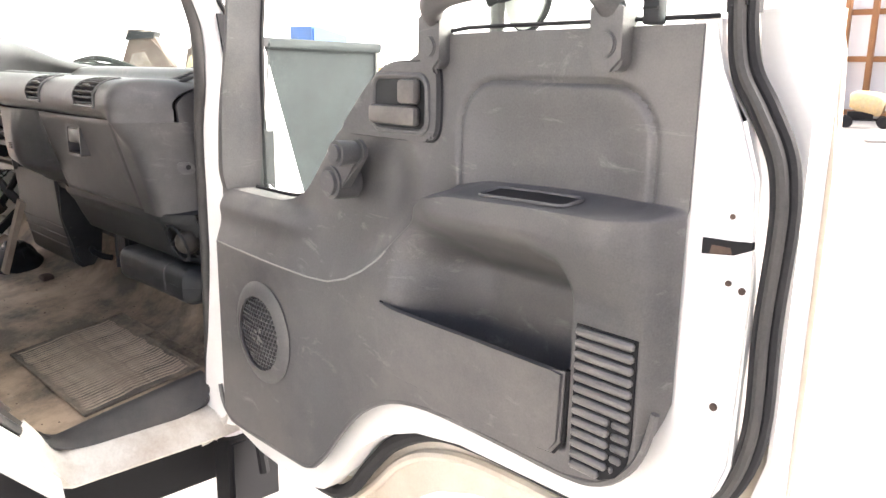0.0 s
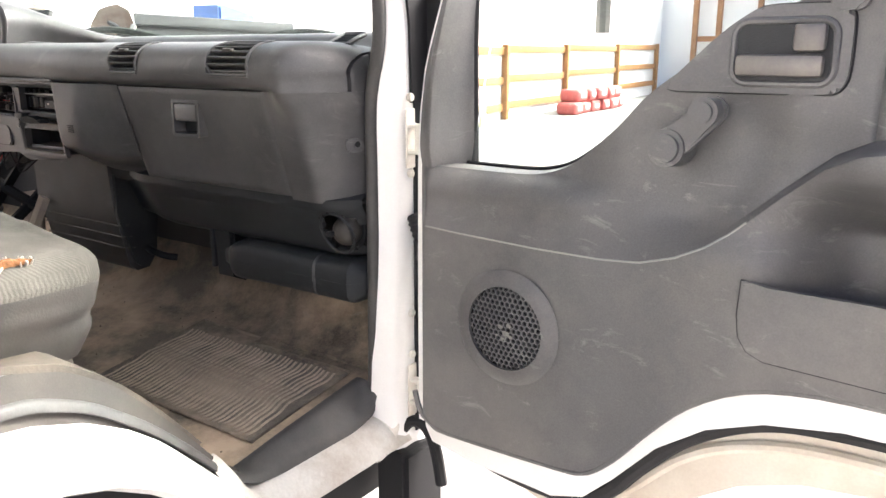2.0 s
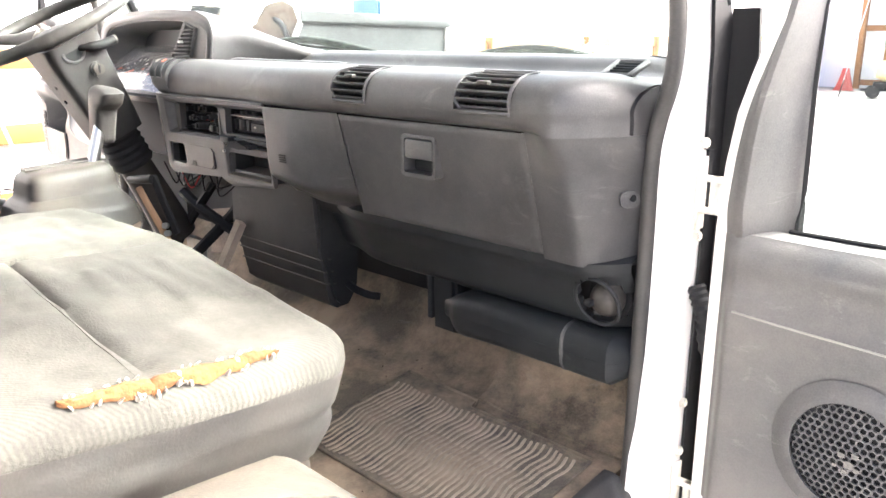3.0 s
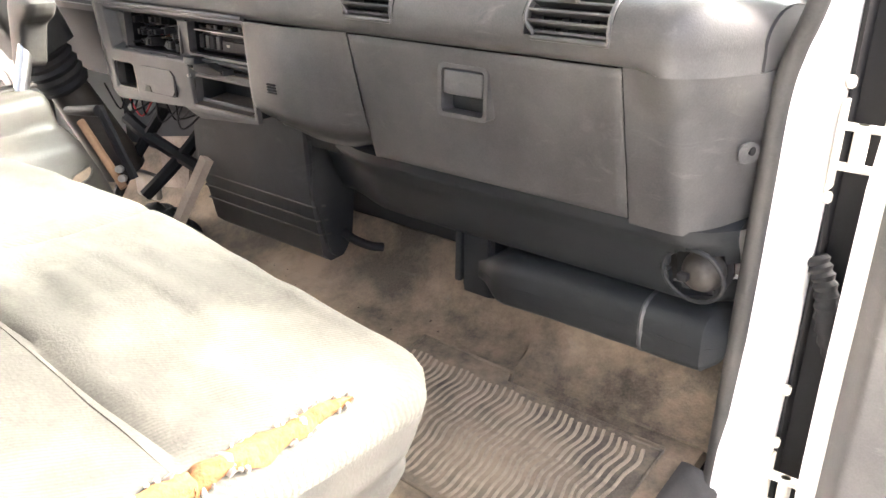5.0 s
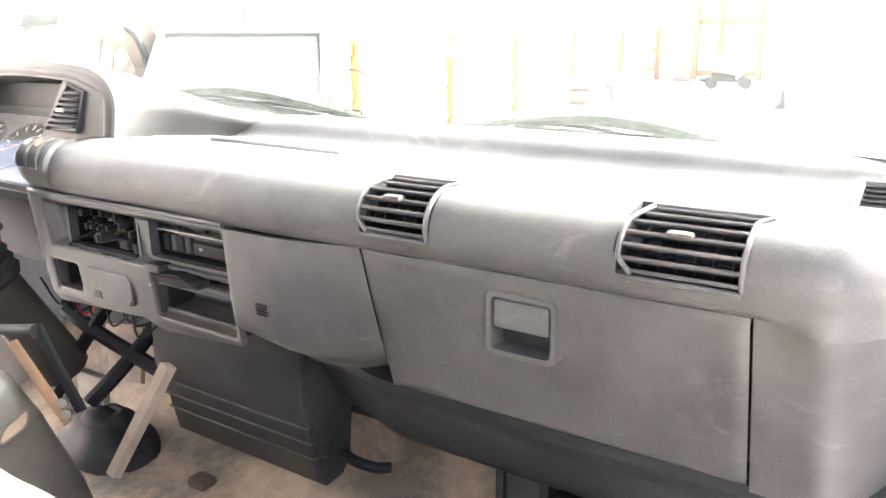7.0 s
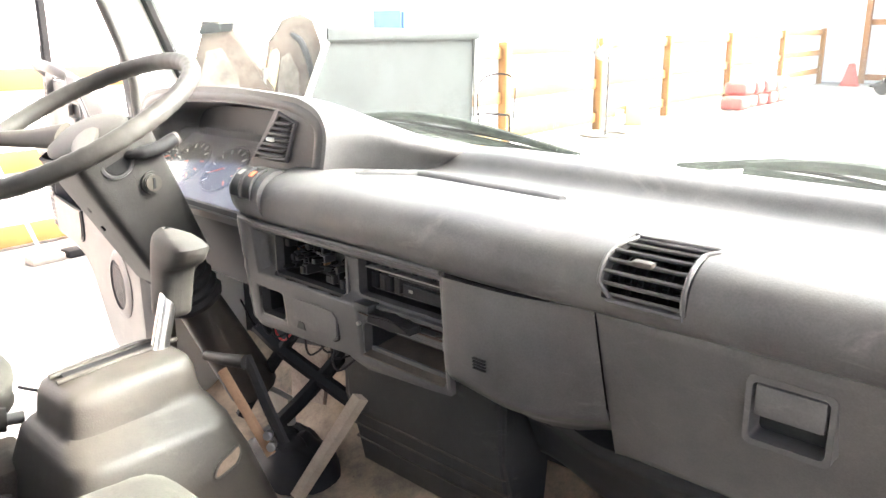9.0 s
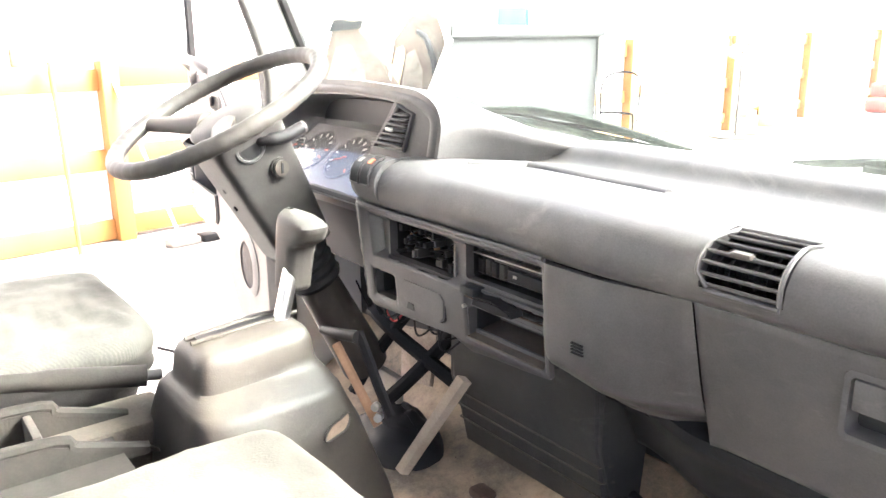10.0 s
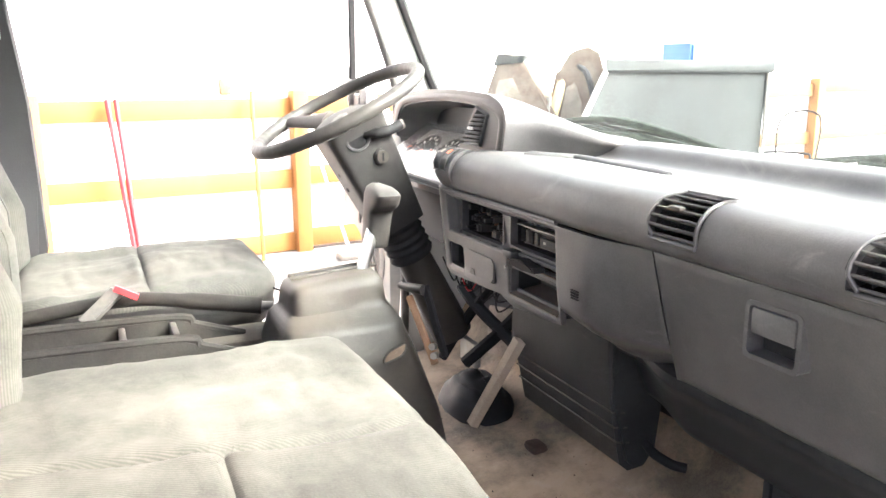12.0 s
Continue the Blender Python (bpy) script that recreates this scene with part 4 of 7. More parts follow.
part("hood_edge", sheet(lambda u, v: (arch_pt(u, 0.022 * v).x, 0.748 - 0.003 * math.sin(math.pi * v), arch_pt(u, 0.014 * v).z), 64, 4, 0.008), PLASTIC, dash)
part("hood_lining", sheet(lambda u, v: (recess_x(u, arch_pt(u, 0.022).x) * (1 - 0.03 * v), 0.752 + 0.102 * v, arch_pt(u, 0.014 + 0.012 * v).z - 0.10 * v * (1 - smooth(1.56, 1.60, arch_pt(u).z))), 64, 8, -0.004), PLASTIC_DOOR, dash, "grey inside of the hood")
part("vent_cheek", slab([(-0.535, 1.540), (-0.505, 1.572), (-0.465, 1.615), (-0.436, 1.655), (-0.41, 1.667), (-0.36, 1.661), (-0.328, 1.648), (-0.312, 1.626), (-0.312, 1.590), (-0.330, 1.540)], "y", 0.7485, 0.768, 0.004), PLASTIC, dash, "grey cheek of the hood")
CM = Matrix(((1, 0, 0, -0.68), (0, 0.77, -0.638, 0.712), (0, 0.638, 0.77, 1.472), (0, 0, 0, 1)))      # the tilted plane of the dials


def tilted(bm):
    bm.transform(CM)
    return bm


cluster = part("instrument_cluster", tilted(slab(rounded(-0.225, 0.215, -0.01, 0.165, 0.02), "z", -0.012, 0.0)), GAUGE, dash, "dusty instrument cluster with round dials")
for x, z, r in ((-0.11, 0.085, 0.058), (0.03, 0.085, 0.058), (0.13, 0.10, 0.032), (-0.195, 0.09, 0.026)):
    d = part("dial", tilted(cyl((x, z, 0.0), (x, z, 0.003), r, seg=32)), BLACK, cluster)
    part("dial_ring", tilted(tube([(x + r * math.cos(a), z + r * math.sin(a), 0.004) for a in (2 * math.pi * k / 32 for k in range(32))], 0.002, 6, closed=True)), PLASTIC, d)
    for k in range(11):
        a = radians(225 - 27 * k)
        part("tick", tilted(tube([(x + 0.9 * r * math.cos(a), z + 0.9 * r * math.sin(a), 0.004), (x + 0.72 * r * math.cos(a), z + 0.72 * r * math.sin(a), 0.004)], 0.0016, 4)), ORANGE if k > 7 else PALE, d)
    a = radians(205)
    part("needle", tilted(tube([(x, z, 0.006), (x + 0.75 * r * math.cos(a), z + 0.75 * r * math.sin(a), 0.006)], [0.002, 0.0006], 5)), ORANGE, d)
part("trip_button", tilted(box(-0.20, -0.175, 0.01, 0.018, 0.0, 0.012, 0.002)), BLACK, cluster)
part("cluster_lens", tilted(sheet(lambda u, v: (-0.225 + 0.44 * u, -0.008 + 0.17 * v, 0.022 + 0.006 * math.sin(math.pi * u)), 10, 6, 0.003)), LENS, dash, "clear lens whitened for its reflection, sloping over the dials").visible_shadow = False
part("hood_back", box(-0.93, -0.41, 0.852, 0.860, 1.50, 1.640), PLASTIC_DARK, dash)
part("cluster_shelf", sheet(lambda u, v: (-0.93 + 0.49 * u, 0.684 + 0.034 * v, 1.470 + 0.002 * v), 10, 4, 0.012), PLASTIC, dash)
part("column_panel", sheet(lambda u, v: (-1.03 + 0.615 * u, 0.775 - 0.088 * v + 0.02 * (1 - u), 1.30 + 0.17 * v), 12, 8, 0.012), CARPET, dash, "dark panel round the steering column")
part("dash_left", box(-1.03, -0.92, 0.76, 1.03, 1.30, 1.565, 0.02), PLASTIC, dash, "grey left end of the dashboard")
hv = part("air_vent", slab([(-0.490, 1.574), (-0.402, 1.578), (-0.372, 1.638), (-0.412, 1.648)], "y", 0.7475, 0.7515, 0.001), BLACK, dash, "slatted air vent in the instrument hood")
part("frame", tube([(x, 0.747, z) for x, z in ((-0.494, 1.571), (-0.399, 1.574), (-0.367, 1.640), (-0.411, 1.652))], 0.005, 8, closed=True), PLASTIC, hv)
for i in range(7):
    k = (i + 0.5) / 7
    z = 1.576 + 0.066 * k
    part("slat", box(-0.488 + 0.074 * k, -0.403 + 0.030 * k, 0.738, 0.748, z - 0.002, z + 0.002, 0.001, 1), PLASTIC, hv)
part("knob", box(-0.44, -0.42, 0.733, 0.742, 1.605, 1.612, 0.003), PALE, hv)

# switch pod
def pod_f(u, v):
    a = radians(-100 + 215 * v)
    k = 1 - 0.12 * smooth(0.25, 0.0, u)
    return (-0.428 + 0.085 * u, 0.692 - 0.046 * k * math.cos(a), 1.526 + 0.044 * k * math.sin(a))


pod = part("switch_pod", sheet(pod_f, 12, 24, 0.012), PLASTIC, dash, "rounded switch pod")
part("pod_end", cyl((-0.429, 0.692, 1.526), (-0.421, 0.692, 1.526), 0.040, seg=28, bevel=0.004), PLASTIC, pod)
for x, mt in ((-0.404, SHELL_GREY), (-0.372, ORANGE)):
    def key_f(u, v, x=x):
        b = radians(2 + 72 * v)
        r = 0.0475 + 0.0035 * math.sin(math.pi * v)
        return (x - 0.0125 + 0.025 * u, 0.692 - r * math.cos(b), 1.526 + 0.98 * r * math.sin(b))
    sw = part("rocker_switch", sheet(key_f, 6, 14, 0.006), PLASTIC_DARK, pod, "dark rocker switch")
    part("switch_rim", tube([Vector(key_f(u, v)) for u, v in ((0, 0), (0, 0.25), (0, 0.5), (0, 0.75), (0, 1), (1, 1), (1, 0.75), (1, 0.5), (1, 0.25), (1, 0))], 0.0018, 6, closed=True), PLASTIC, sw)
    part("switch_mark", sheet(lambda u, v: Vector(key_f(0.3 + 0.4 * u, 0.62 + 0.2 * v)) + Vector((0, -0.0012, 0.001)), 2, 3, 0.001), mt, sw)

# ---- steering column and wheel ----
WC, WT, WR = Vector((-0.622, 0.496, 1.647)), 0.467, 0.2015
wheel = thing("steering_wheel", "dark grey steering wheel with finger grips and pale centre pad", "steering wheel")
EX, EF = Vector((1, 0, 0)), Vector((0, math.cos(WT), math.sin(WT)))
EN = EX.cross(EF)


def on_wheel(a, r, h=0.0):
    return WC + r * (math.cos(a) * EX + math.sin(a) * EF) + h * EN


bm = tube([on_wheel(2 * math.pi * k / 144, WR) for k in range(144)], [0.0150 + (0.0008 if k % 3 == 0 else 0) for k in range(144)], 12, closed=True)
part("rim", bm, WHEEL_GREY, wheel, "dark rim with finger grips")
for a in (radians(205), radians(335)):
    part("spoke", tube([on_wheel(a, WR * 0.97), on_wheel(a, WR * 0.6, -0.012), on_wheel(a, WR * 0.25, -0.02)], [0.016, 0.02, 0.028], 12, flat=0.5), CONSOLE, wheel)
bm = bmesh.new()
bmesh.ops.create_uvsphere(bm, u_segments=28, v_segments=14, radius=1)
for v in bm.verts:
    v.co = WC + 0.085 * v.co.x * EX + 0.068 * v.co.y * EF + (0.02 * v.co.z - 0.03) * EN
part("centre_pad", bm, VINYL, wheel, "pale dusty centre pad")

column = thing("steering_column", "grey steering column shroud with stalk and key lock", "steering column")
C0, C1 = WC - EN * 0.035, WC - EN * 0.30


def column_f(u, v):
    a = 2 * math.pi * v
    c = C0.lerp(C1, u)
    w, h = (0.075 + 0.006 * smooth(0.12, 0.0, u)) * (1 - 0.25 * u), 0.068 * (1 - 0.25 * u)
    return c + 0.009 * EX + w * math.copysign(abs(math.cos(a)) ** 0.22, math.cos(a)) * EX + h * math.copysign(abs(math.sin(a)) ** 0.22, math.sin(a)) * EF


part("shroud", sheet(column_f, 16, 96, -0.006), SHROUD, column, "dark grey column shroud")
ST = C0 - EN * 0.03
slot = part("stalk_slot", cyl(ST + EX * 0.066 - EF * 0.012, ST + EX * 0.0895 - EF * 0.012, 0.02), BLACK, column)
part("slot_rim", tube([ST + EX * 0.087 + EF * (0.026 * math.cos(q) - 0.012) + EN * 0.022 * math.sin(q) for q in (2 * math.pi * k / 24 for k in range(24))], 0.004, 6, closed=True), PLASTIC, slot)
for k in (0.10, 0.14):
    part("screw_hole", cyl(C0 - EN * k - EF * 0.06, C0 - EN * k - EF * 0.0685, 0.005, seg=12), BLACK, column)
part("stalk", tube(spline([ST + EX * 0.06, ST + EX * 0.095 + EF * 0.015, ST + EX * 0.102 + EF * 0.052 - EN * 0.012, ST + EX * 0.098 + EF * 0.088 - EN * 0.016], 6), [0.008] * 8 + [0.0115] * 11, 10), BLACK, column, "black stalk with a grey tip")
part("stalk_tip", cyl(ST + EX * 0.098 + EF * 0.087 - EN * 0.016, ST + EX * 0.098 + EF * 0.094 - EN * 0.0165, 0.0105), GREYMETAL, column)
KEY = WC + EX * 0.088 + EF * 0.02 - EN * 0.125
part("key_lock", cyl(KEY - EX * 0.02, KEY + EX * 0.004, 0.019, bevel=0.003), SHROUD, column, "round key lock")
part("key_face", cyl(KEY, KEY + EX * 0.0065, 0.014), CONSOLE, column)
part("key_slit", box(KEY.x + 0.006, KEY.x + 0.008, KEY.y - 0.002, KEY.y + 0.002, KEY.z - 0.009, KEY.z + 0.009), BLACK, column)
part("boot", tube(spline([C1 + EN * 0.02, C1 - EN * 0.04, C1 - EN * 0.10], 6), [0.052 + (0.005 if k % 2 else 0) for k in range(13)], 16), RUBBER, column, "black ribbed rubber boot")

part("lower_shaft", tube([C1 - EN * 0.08, C1 - EN * 0.34], [0.042, 0.052], 16), CONSOLE, column, "dusty grey lower column cover")

# ---- gear shift console ----
con = thing("shift_console", "dusty grey-green plastic gear shift console", "console")
CX0, CX1, CY0, CY1 = -0.40, -0.165, 0.268, 0.482


def con_f(u, v):
    a = 2 * math.pi * v
    zt = lerp_table([(0, 0.90), (0.3, 1.10), (0.55, 1.22), (0.70, 1.272), (0.78, 1.286), (0.82, 1.291), (0.85, 1.304), (0.885, 1.332), (0.92, 1.343), (1, 1.347)], u)
    inset = lerp_table([(0, -0.05), (0.3, -0.035), (0.55, -0.014), (0.70, 0.010), (0.78, 0.032), (0.82, 0.046), (0.85, 0.049), (0.885, 0.053), (0.92, 0.063), (1, 0.112)], u)
    flat = lerp_table([(0, -0.05), (0.3, -0.035), (0.55, -0.018), (0.70, -0.006), (0.78, 0.004), (0.82, 0.012), (0.85, 0.014), (0.885, 0.018), (0.92, 0.028), (1, 0.100)], u)
    rx, ry = (CX1 - CX0) / 2 - inset, (CY1 - CY0) / 2 - flat
    x = (CX0 + CX1) / 2 + rx * math.copysign(abs(math.cos(a)) ** 0.35, math.cos(a)) - 0.010 * smooth(0.7, 0.85, u)
    y = (CY0 + CY1) / 2 + ry * math.copysign(abs(math.sin(a)) ** 0.35, math.sin(a)) + 0.05 * (1 - smooth(0, 0.75, u)) * (1 if math.sin(a) > 0 else 0)
    return (x, y, zt + 0.016 * (y - CY0) / (CY1 - CY0) * smooth(0.7, 0.9, u))


part("console_body", sheet(con_f, 40, 64, -0.004), CONSOLE, con)


def on_console(y, z):
    """The point of the console's right flank at y and z."""
    lo, hi = 0.3, 0.72
    for _ in range(30):
        u = (lo + hi) / 2
        if con_f(u, 0.0)[2] < z:
            lo = u
        else:
            hi = u
    a, b = -0.249, 0.249
    for _ in range(30):
        v = (a + b) / 2
        if con_f(u, v)[1] < y:
            a = v
        else:
            b = v
    return Vector(con_f(u, v))


def hole_f(k):
    def f(u, v):
        w = 2 * math.pi * u
        return on_console(0.452 + 0.024 * k * v * math.copysign(abs(math.cos(w)) ** 0.7, math.cos(w)), 1.224 + 0.0085 * k * v * math.sin(w) + 0.010 * v * math.cos(w)) + Vector((0.0015, 0, 0.001))
    return f


part("cutout", sheet(hole_f(0.92), 28, 5, 0.001), PADDING, con, "oblong hole showing tan padding")
part("cutout_rim", tube([hole_f(1.0)(k / 28, 1.0) for k in range(28)], 0.0022, 6, closed=True), CONSOLE, con)
part("gate", sheet(lambda u, v: (-0.314 + 0.016 * u, 0.31 + 0.15 * v, 1.3485 + 0.0135 * (0.045 + 0.15 * v) / 0.21), 3, 8, 0.003), BLACK, con, "gear gate slot")
for x in (-0.3185, -0.2935):
    part("gate_rim", tube([(x, 0.298 + 0.168 * k / 8, 1.3475 + 0.014 * (0.030 + 0.168 * k / 8) / 0.21) for k in range(9)], 0.0038, 8), CONSOLE, con)
part("lever", cyl((-0.292, 0.436, 1.345), (-0.300, 0.468, 1.44), 0.0125), STEEL, con, "bright steel gear lever")


def knob_f(u, v):
    a = 2 * math.pi * v
    z = -0.115 + 0.125 * u
    r = lerp_table([(0, 0.024), (0.04, 0.0265), (0.5, 0.028), (0.62, 0.029), (0.70, 0.031), (0.86, 0.031), (0.95, 0.026), (1, 0.006)], u)
    long = lerp_table([(0, 1.0), (0.58, 1.06), (0.68, 1.4), (0.88, 1.62), (1, 1.3)], u)
    x = r * math.copysign(abs(math.cos(a)) ** 0.5, math.cos(a)) * long + r * long - 0.027
    y = r * 0.85 * math.copysign(abs(math.sin(a)) ** 0.5, math.sin(a))
    r *= 0.9
    c = Vector((-0.306, 0.480, 1.507))
    return c + Vector((x + 0.01 * (z / 0.12), y + 0.06 * z, z))


part("grip", sheet(knob_f, 24, 28, -0.003), WHEEL_GREY, con, "worn grey T-shaped grip")
part("grip_button", box(-0.346, -0.335, 0.472, 0.484, 1.453, 1.468, 0.003), BLACK, con)

# ---- parking brake and tray between the seats ----
tray = thing("storage_tray", "dark grey plastic tray between the seats", "tray")
part("tray_floor", box(-0.40, -0.12, -0.30, 0.19, 1.20, 1.215), TRAY, tray)
for x, z in ((-0.40, 1.270), (-0.30, 1.258), (-0.130, 1.238)):
    part("tray_wall", slab([(-0.3, 1.2), (0.24, 1.2), (0.22, z - 0.04), (0.16, z - 0.03), (0.10, z), (-0.3, z + 0.005)], "x", x - 0.008, x + 0.008, 0.004), TRAY, tray)
for x, z in ((-0.40, 1.270), (-0.30, 1.258), (-0.130, 1.238)):
    part("tray_rim", tube(spline([(x, -0.3, z + 0.005), (x, 0.08, z), (x, 0.13, z - 0.018), (x, 0.18, z - 0.035), (x, 0.225, z - 0.05)], 5), 0.009, 8), TRAY, tray)
part("tray_end", box(-0.40, -0.12, -0.31, -0.295, 1.2, 1.285, 0.004), PLASTIC_DARK, tray)
for y in (0.0, 0.09):
    part("divider", box(-0.39, -0.31, y - 0.006, y + 0.006, 1.21, 1.265, 0.003), CONSOLE, tray)
brake = thing("parking_brake", "black parking brake lever lying beside the driver seat", "brake lever")
part("brake_lever", tube(spline([(-0.46, -0.22, 1.275), (-0.452, 0.0, 1.300), (-0.432, 0.13, 1.290), (-0.404, 0.262, 1.272)], 6), [0.014] * 12 + [0.017] * 7, 14), TRAY, brake)
part("brake_button", cyl((-0.404, 0.262, 1.272), (-0.399, 0.284, 1.270), 0.009), PLASTIC, brake)
part("brake_bracket", box(-0.465, -0.350, -0.05, 0.285, 1.10, 1.222, 0.01), COVER, brake, "dusty brown bracket cover")


# ---- seats ----
def rounded_path(w, h, r, t):
    """A point on a rounded rectangle of half sizes w and h; t from 0 to 1 goes round from the middle of the right side, by way of the front."""
    segs = [h - r, math.pi * r / 2, 2 * (w - r), math.pi * r / 2, 2 * (h - r), math.pi * r / 2, 2 * (w - r), math.pi * r / 2, h - r]
    d = (t % 1.0) * sum(segs)
    for i, s in enumerate(segs):
        if d <= s or i == 8:
            break
        d -= s
    a = d / r
    if i == 0:
        return w, d
    if i == 1:
        return w - r + r * math.cos(a), h - r + r * math.sin(a)
    if i == 2:
        return w - r - d, h
    if i == 3:
        return -w + r - r * math.sin(a), h - r + r * math.cos(a)
    if i == 4:
        return -w, h - r - d
    if i == 5:
        return -w + r - r * math.cos(a), -h + r - r * math.sin(a)
    if i == 6:
        return -w + r + d, -h
    if i == 7:
        return w - r + r * math.sin(a), -h + r - r * math.cos(a)
    return w, -h + r + d


def patch(f, u0, u1, v0, v1, nu, nv, off, thick):
    """A thin piece that lies on the surface f."""
    def g(a, b):
        u, v = u0 + (u1 - u0) * a, v0 + (v1 - v0) * b
        p = Vector(f(u, v))
        n = (Vector(f(u + 0.002, v)) - p).cross(Vector(f(u, v + 0.002)) - p).normalized()
        return p - n * off
    return sheet(g, nu, nv, -thick)


def cushion(name, x0, x1, y0, y1, z0, z1, label, crown=0.02, re=0.05, seam_x=None, seam_y=0.08, corner=0.08, side=VINYL, droop=0.0, dish=0.0, cloth=CLOTH):
    cx, cy, w, h = (x0 + x1) / 2, (y0 + y1) / 2, (x1 - x0) / 2, (y1 - y0) / 2

    def f(u, v):
        px, py = rounded_path(w, h, corner, u)
        k = min(1.0, v)
        x, y = cx + px * k, cy + py * k
        e = min(w - abs(x - cx), h - abs(y - cy), (1 - k) * math.hypot(px, py)) if v < 1 else 0.0
        fall = re * (1 - math.sqrt(max(0, 1 - (1 - min(1, max(0, e) / re)) ** 2)))
        kx, ky = (x - cx) / w, (y - cy) / h
        z = z1 - fall + crown * (1 - kx * kx) * (1 - 0.5 * ky * ky) - droop * smooth(-0.2, 1.0, kx) * smooth(-1.2, 0.6, ky) - dish * smooth(0.25, -0.3, ky) * smooth(1.0, 0.6, abs(kx))
        z += (0.006 * noise.noise((x * 6, y * 6, 2)) + 0.003 * noise.noise((x * 19, y * 19, 5)) + 0.006 * max(0, noise.noise((x * 7, y * 30, 1)))) * smooth(1.15, 0.9, v)
        if v <= 1:
            if seam_x is not None:
                z -= 0.010 * math.exp(-((x - seam_x - 0.03 * math.sin(y * 9)) / 0.007) ** 2)
            if seam_x is None or x > seam_x + 0.03 * math.sin(y * 9):
                z -= 0.008 * math.exp(-((y - seam_y) / 0.007) ** 2)
        else:
            q = min(1.0, (v - 1) / 0.35)
            ze = z1 - re - droop * smooth(-0.2, 1.0, (x - cx) / w) * smooth(-1.2, 0.6, (y - cy) / h)
            z = ze - (ze - z0) * q
            bulge = 0.007 * math.sin(q * math.pi) * (1 + 1.2 * noise.noise((x * 6 + y * 6, q * 2.5, 3))) - 0.045 * q + 0.006 * noise.noise((x * 11 + y * 11 + q * 3, q * 6 - x * 5, 7)) * math.sin(q * math.pi)
            n = math.hypot(px, py)
            x, y = x + px / n * bulge, y + py / n * bulge
        return (x, y, z)
    o = thing(name, label, "seat")
    part("cushion", sheet(lambda u, v: f(u, 0.001 + 1.03 * v), 160, 56, 0.004), cloth, o, "soiled pale grey cloth cushion")
    part("side_cover", sheet(lambda u, v: f(u, 1.03 + 0.32 * v), 160, 14, 0.004), side, o, "wrinkled grey vinyl cushion side")
    part("piping", tube([Vector(f(k / 120, 1.03)) for k in range(120)], 0.004, 6, closed=True), VINYL, o)
    return o, f


def backrest(h, x0, x1, z0, top, y_at, bolster=0.11, thick=0.10, near=0.012, cloth=CLOTH):
    W = x1 - x0

    def f(u, v):
        x = x0 + W * u
        zt = lerp_table(top, x)
        z = z0 + (zt - z0) * v
        e = min(u, 1 - u) * W
        c = 0.05
        drop = c * (1 - math.sqrt(max(0, 1 - (1 - min(1, e / c)) ** 2)))
        et = (1 - v) * (zt - z0)
        drop += 0.05 * (1 - math.sqrt(max(0, 1 - (1 - min(1, et / 0.06)) ** 2)))
        b = (0.03 if u < 0.5 else near) * smooth(bolster + 0.02, bolster - 0.03, e) - 0.014 * math.exp(-((e - bolster) / 0.010) ** 2)
        b += 0.006 * noise.noise((x * 5, z * 5, 9)) - 0.008 * math.exp(-((z - 1.55 - 0.1 * (x - x0)) / 0.007) ** 2) * (1 if e > bolster else 0)
        return (x, y_at(z) + b - drop - (0.03 - near) * u, z)
    part("backrest", sheet(f, 90, 50, -thick), cloth, h, "soiled pale grey cloth backrest")
    for u in (bolster / W, 1 - bolster / W):
        part("piping", tube([Vector(f(u, k / 30)) + Vector((0, 0.002, 0)) for k in range(30)], 0.0028, 6), VINYL, h)
    part("ribbed_panel", sheet(lambda a, b: Vector(f(1 - (bolster - 0.012) / W + (bolster - 0.03) / W * a, 0.03 + 0.87 * b)) + Vector((0, 0.003, 0)), 8, 30, -0.003), cloth, h, "cloth bolster")
    part("back_shell", slab([(y_at(z0) - thick - 0.03, z0 - 0.1), (y_at(z0) - 0.03, z0 - 0.1), (y_at(1.75) - thick + 0.03, 1.75), (y_at(1.75) - thick - 0.02, 1.75)], "x", x0 + 0.05, x1 - 0.05), CARPET, h)


pas, seat_f = cushion("passenger_seat", -0.105, 0.735, -0.20, 0.338, 1.095, 1.297, "torn pale grey cloth double passenger seat, soiled", 0.014, 0.034, 0.27, 0.08, 0.045, droop=0.036)
backrest(pas, -0.06, 0.71, 1.24, [(-0.06, 1.78), (0.12, 1.80), (0.24, 1.95), (0.72, 1.97)], lambda z: -0.152 - 0.36 * max(0, z - 1.43) - 0.01 * smooth(1.45, 1.3, z))
dri, dri_f = cushion("driver_seat", -0.985, -0.507, -0.20, 0.325, 1.165, 1.300, "grey ribbed cloth driver seat with worn cushion", 0.012, 0.030, None, 0.06, 0.08, SHROUD, dish=0.022, cloth=CLOTH_WORN)
backrest(dri, -0.98, -0.51, 1.26, [(-0.98, 1.9), (-0.85, 1.95), (-0.65, 1.95), (-0.51, 1.9)], lambda z: -0.205 - 0.34 * max(0, z - 1.42), 0.09, 0.10, 0.03, CLOTH_WORN)
# ribbed band along the outer edge, and the tear in it
part("ribbed_band", patch(seat_f, 0.90, 1.10, 0.86, 0.992, 60, 10, 0.002, 0.003), CLOTH_DARK, pas, "ribbed cloth band along the torn edge")
rnd = random.Random(11)


def tear_w(k):
    t = k / 60
    return 0.004 + 0.0125 * max(0.0, math.sin(math.pi * min(1, max(0, t)))) ** 0.6 * (0.75 + 0.6 * noise.noise((t * 9, 3, 1)))


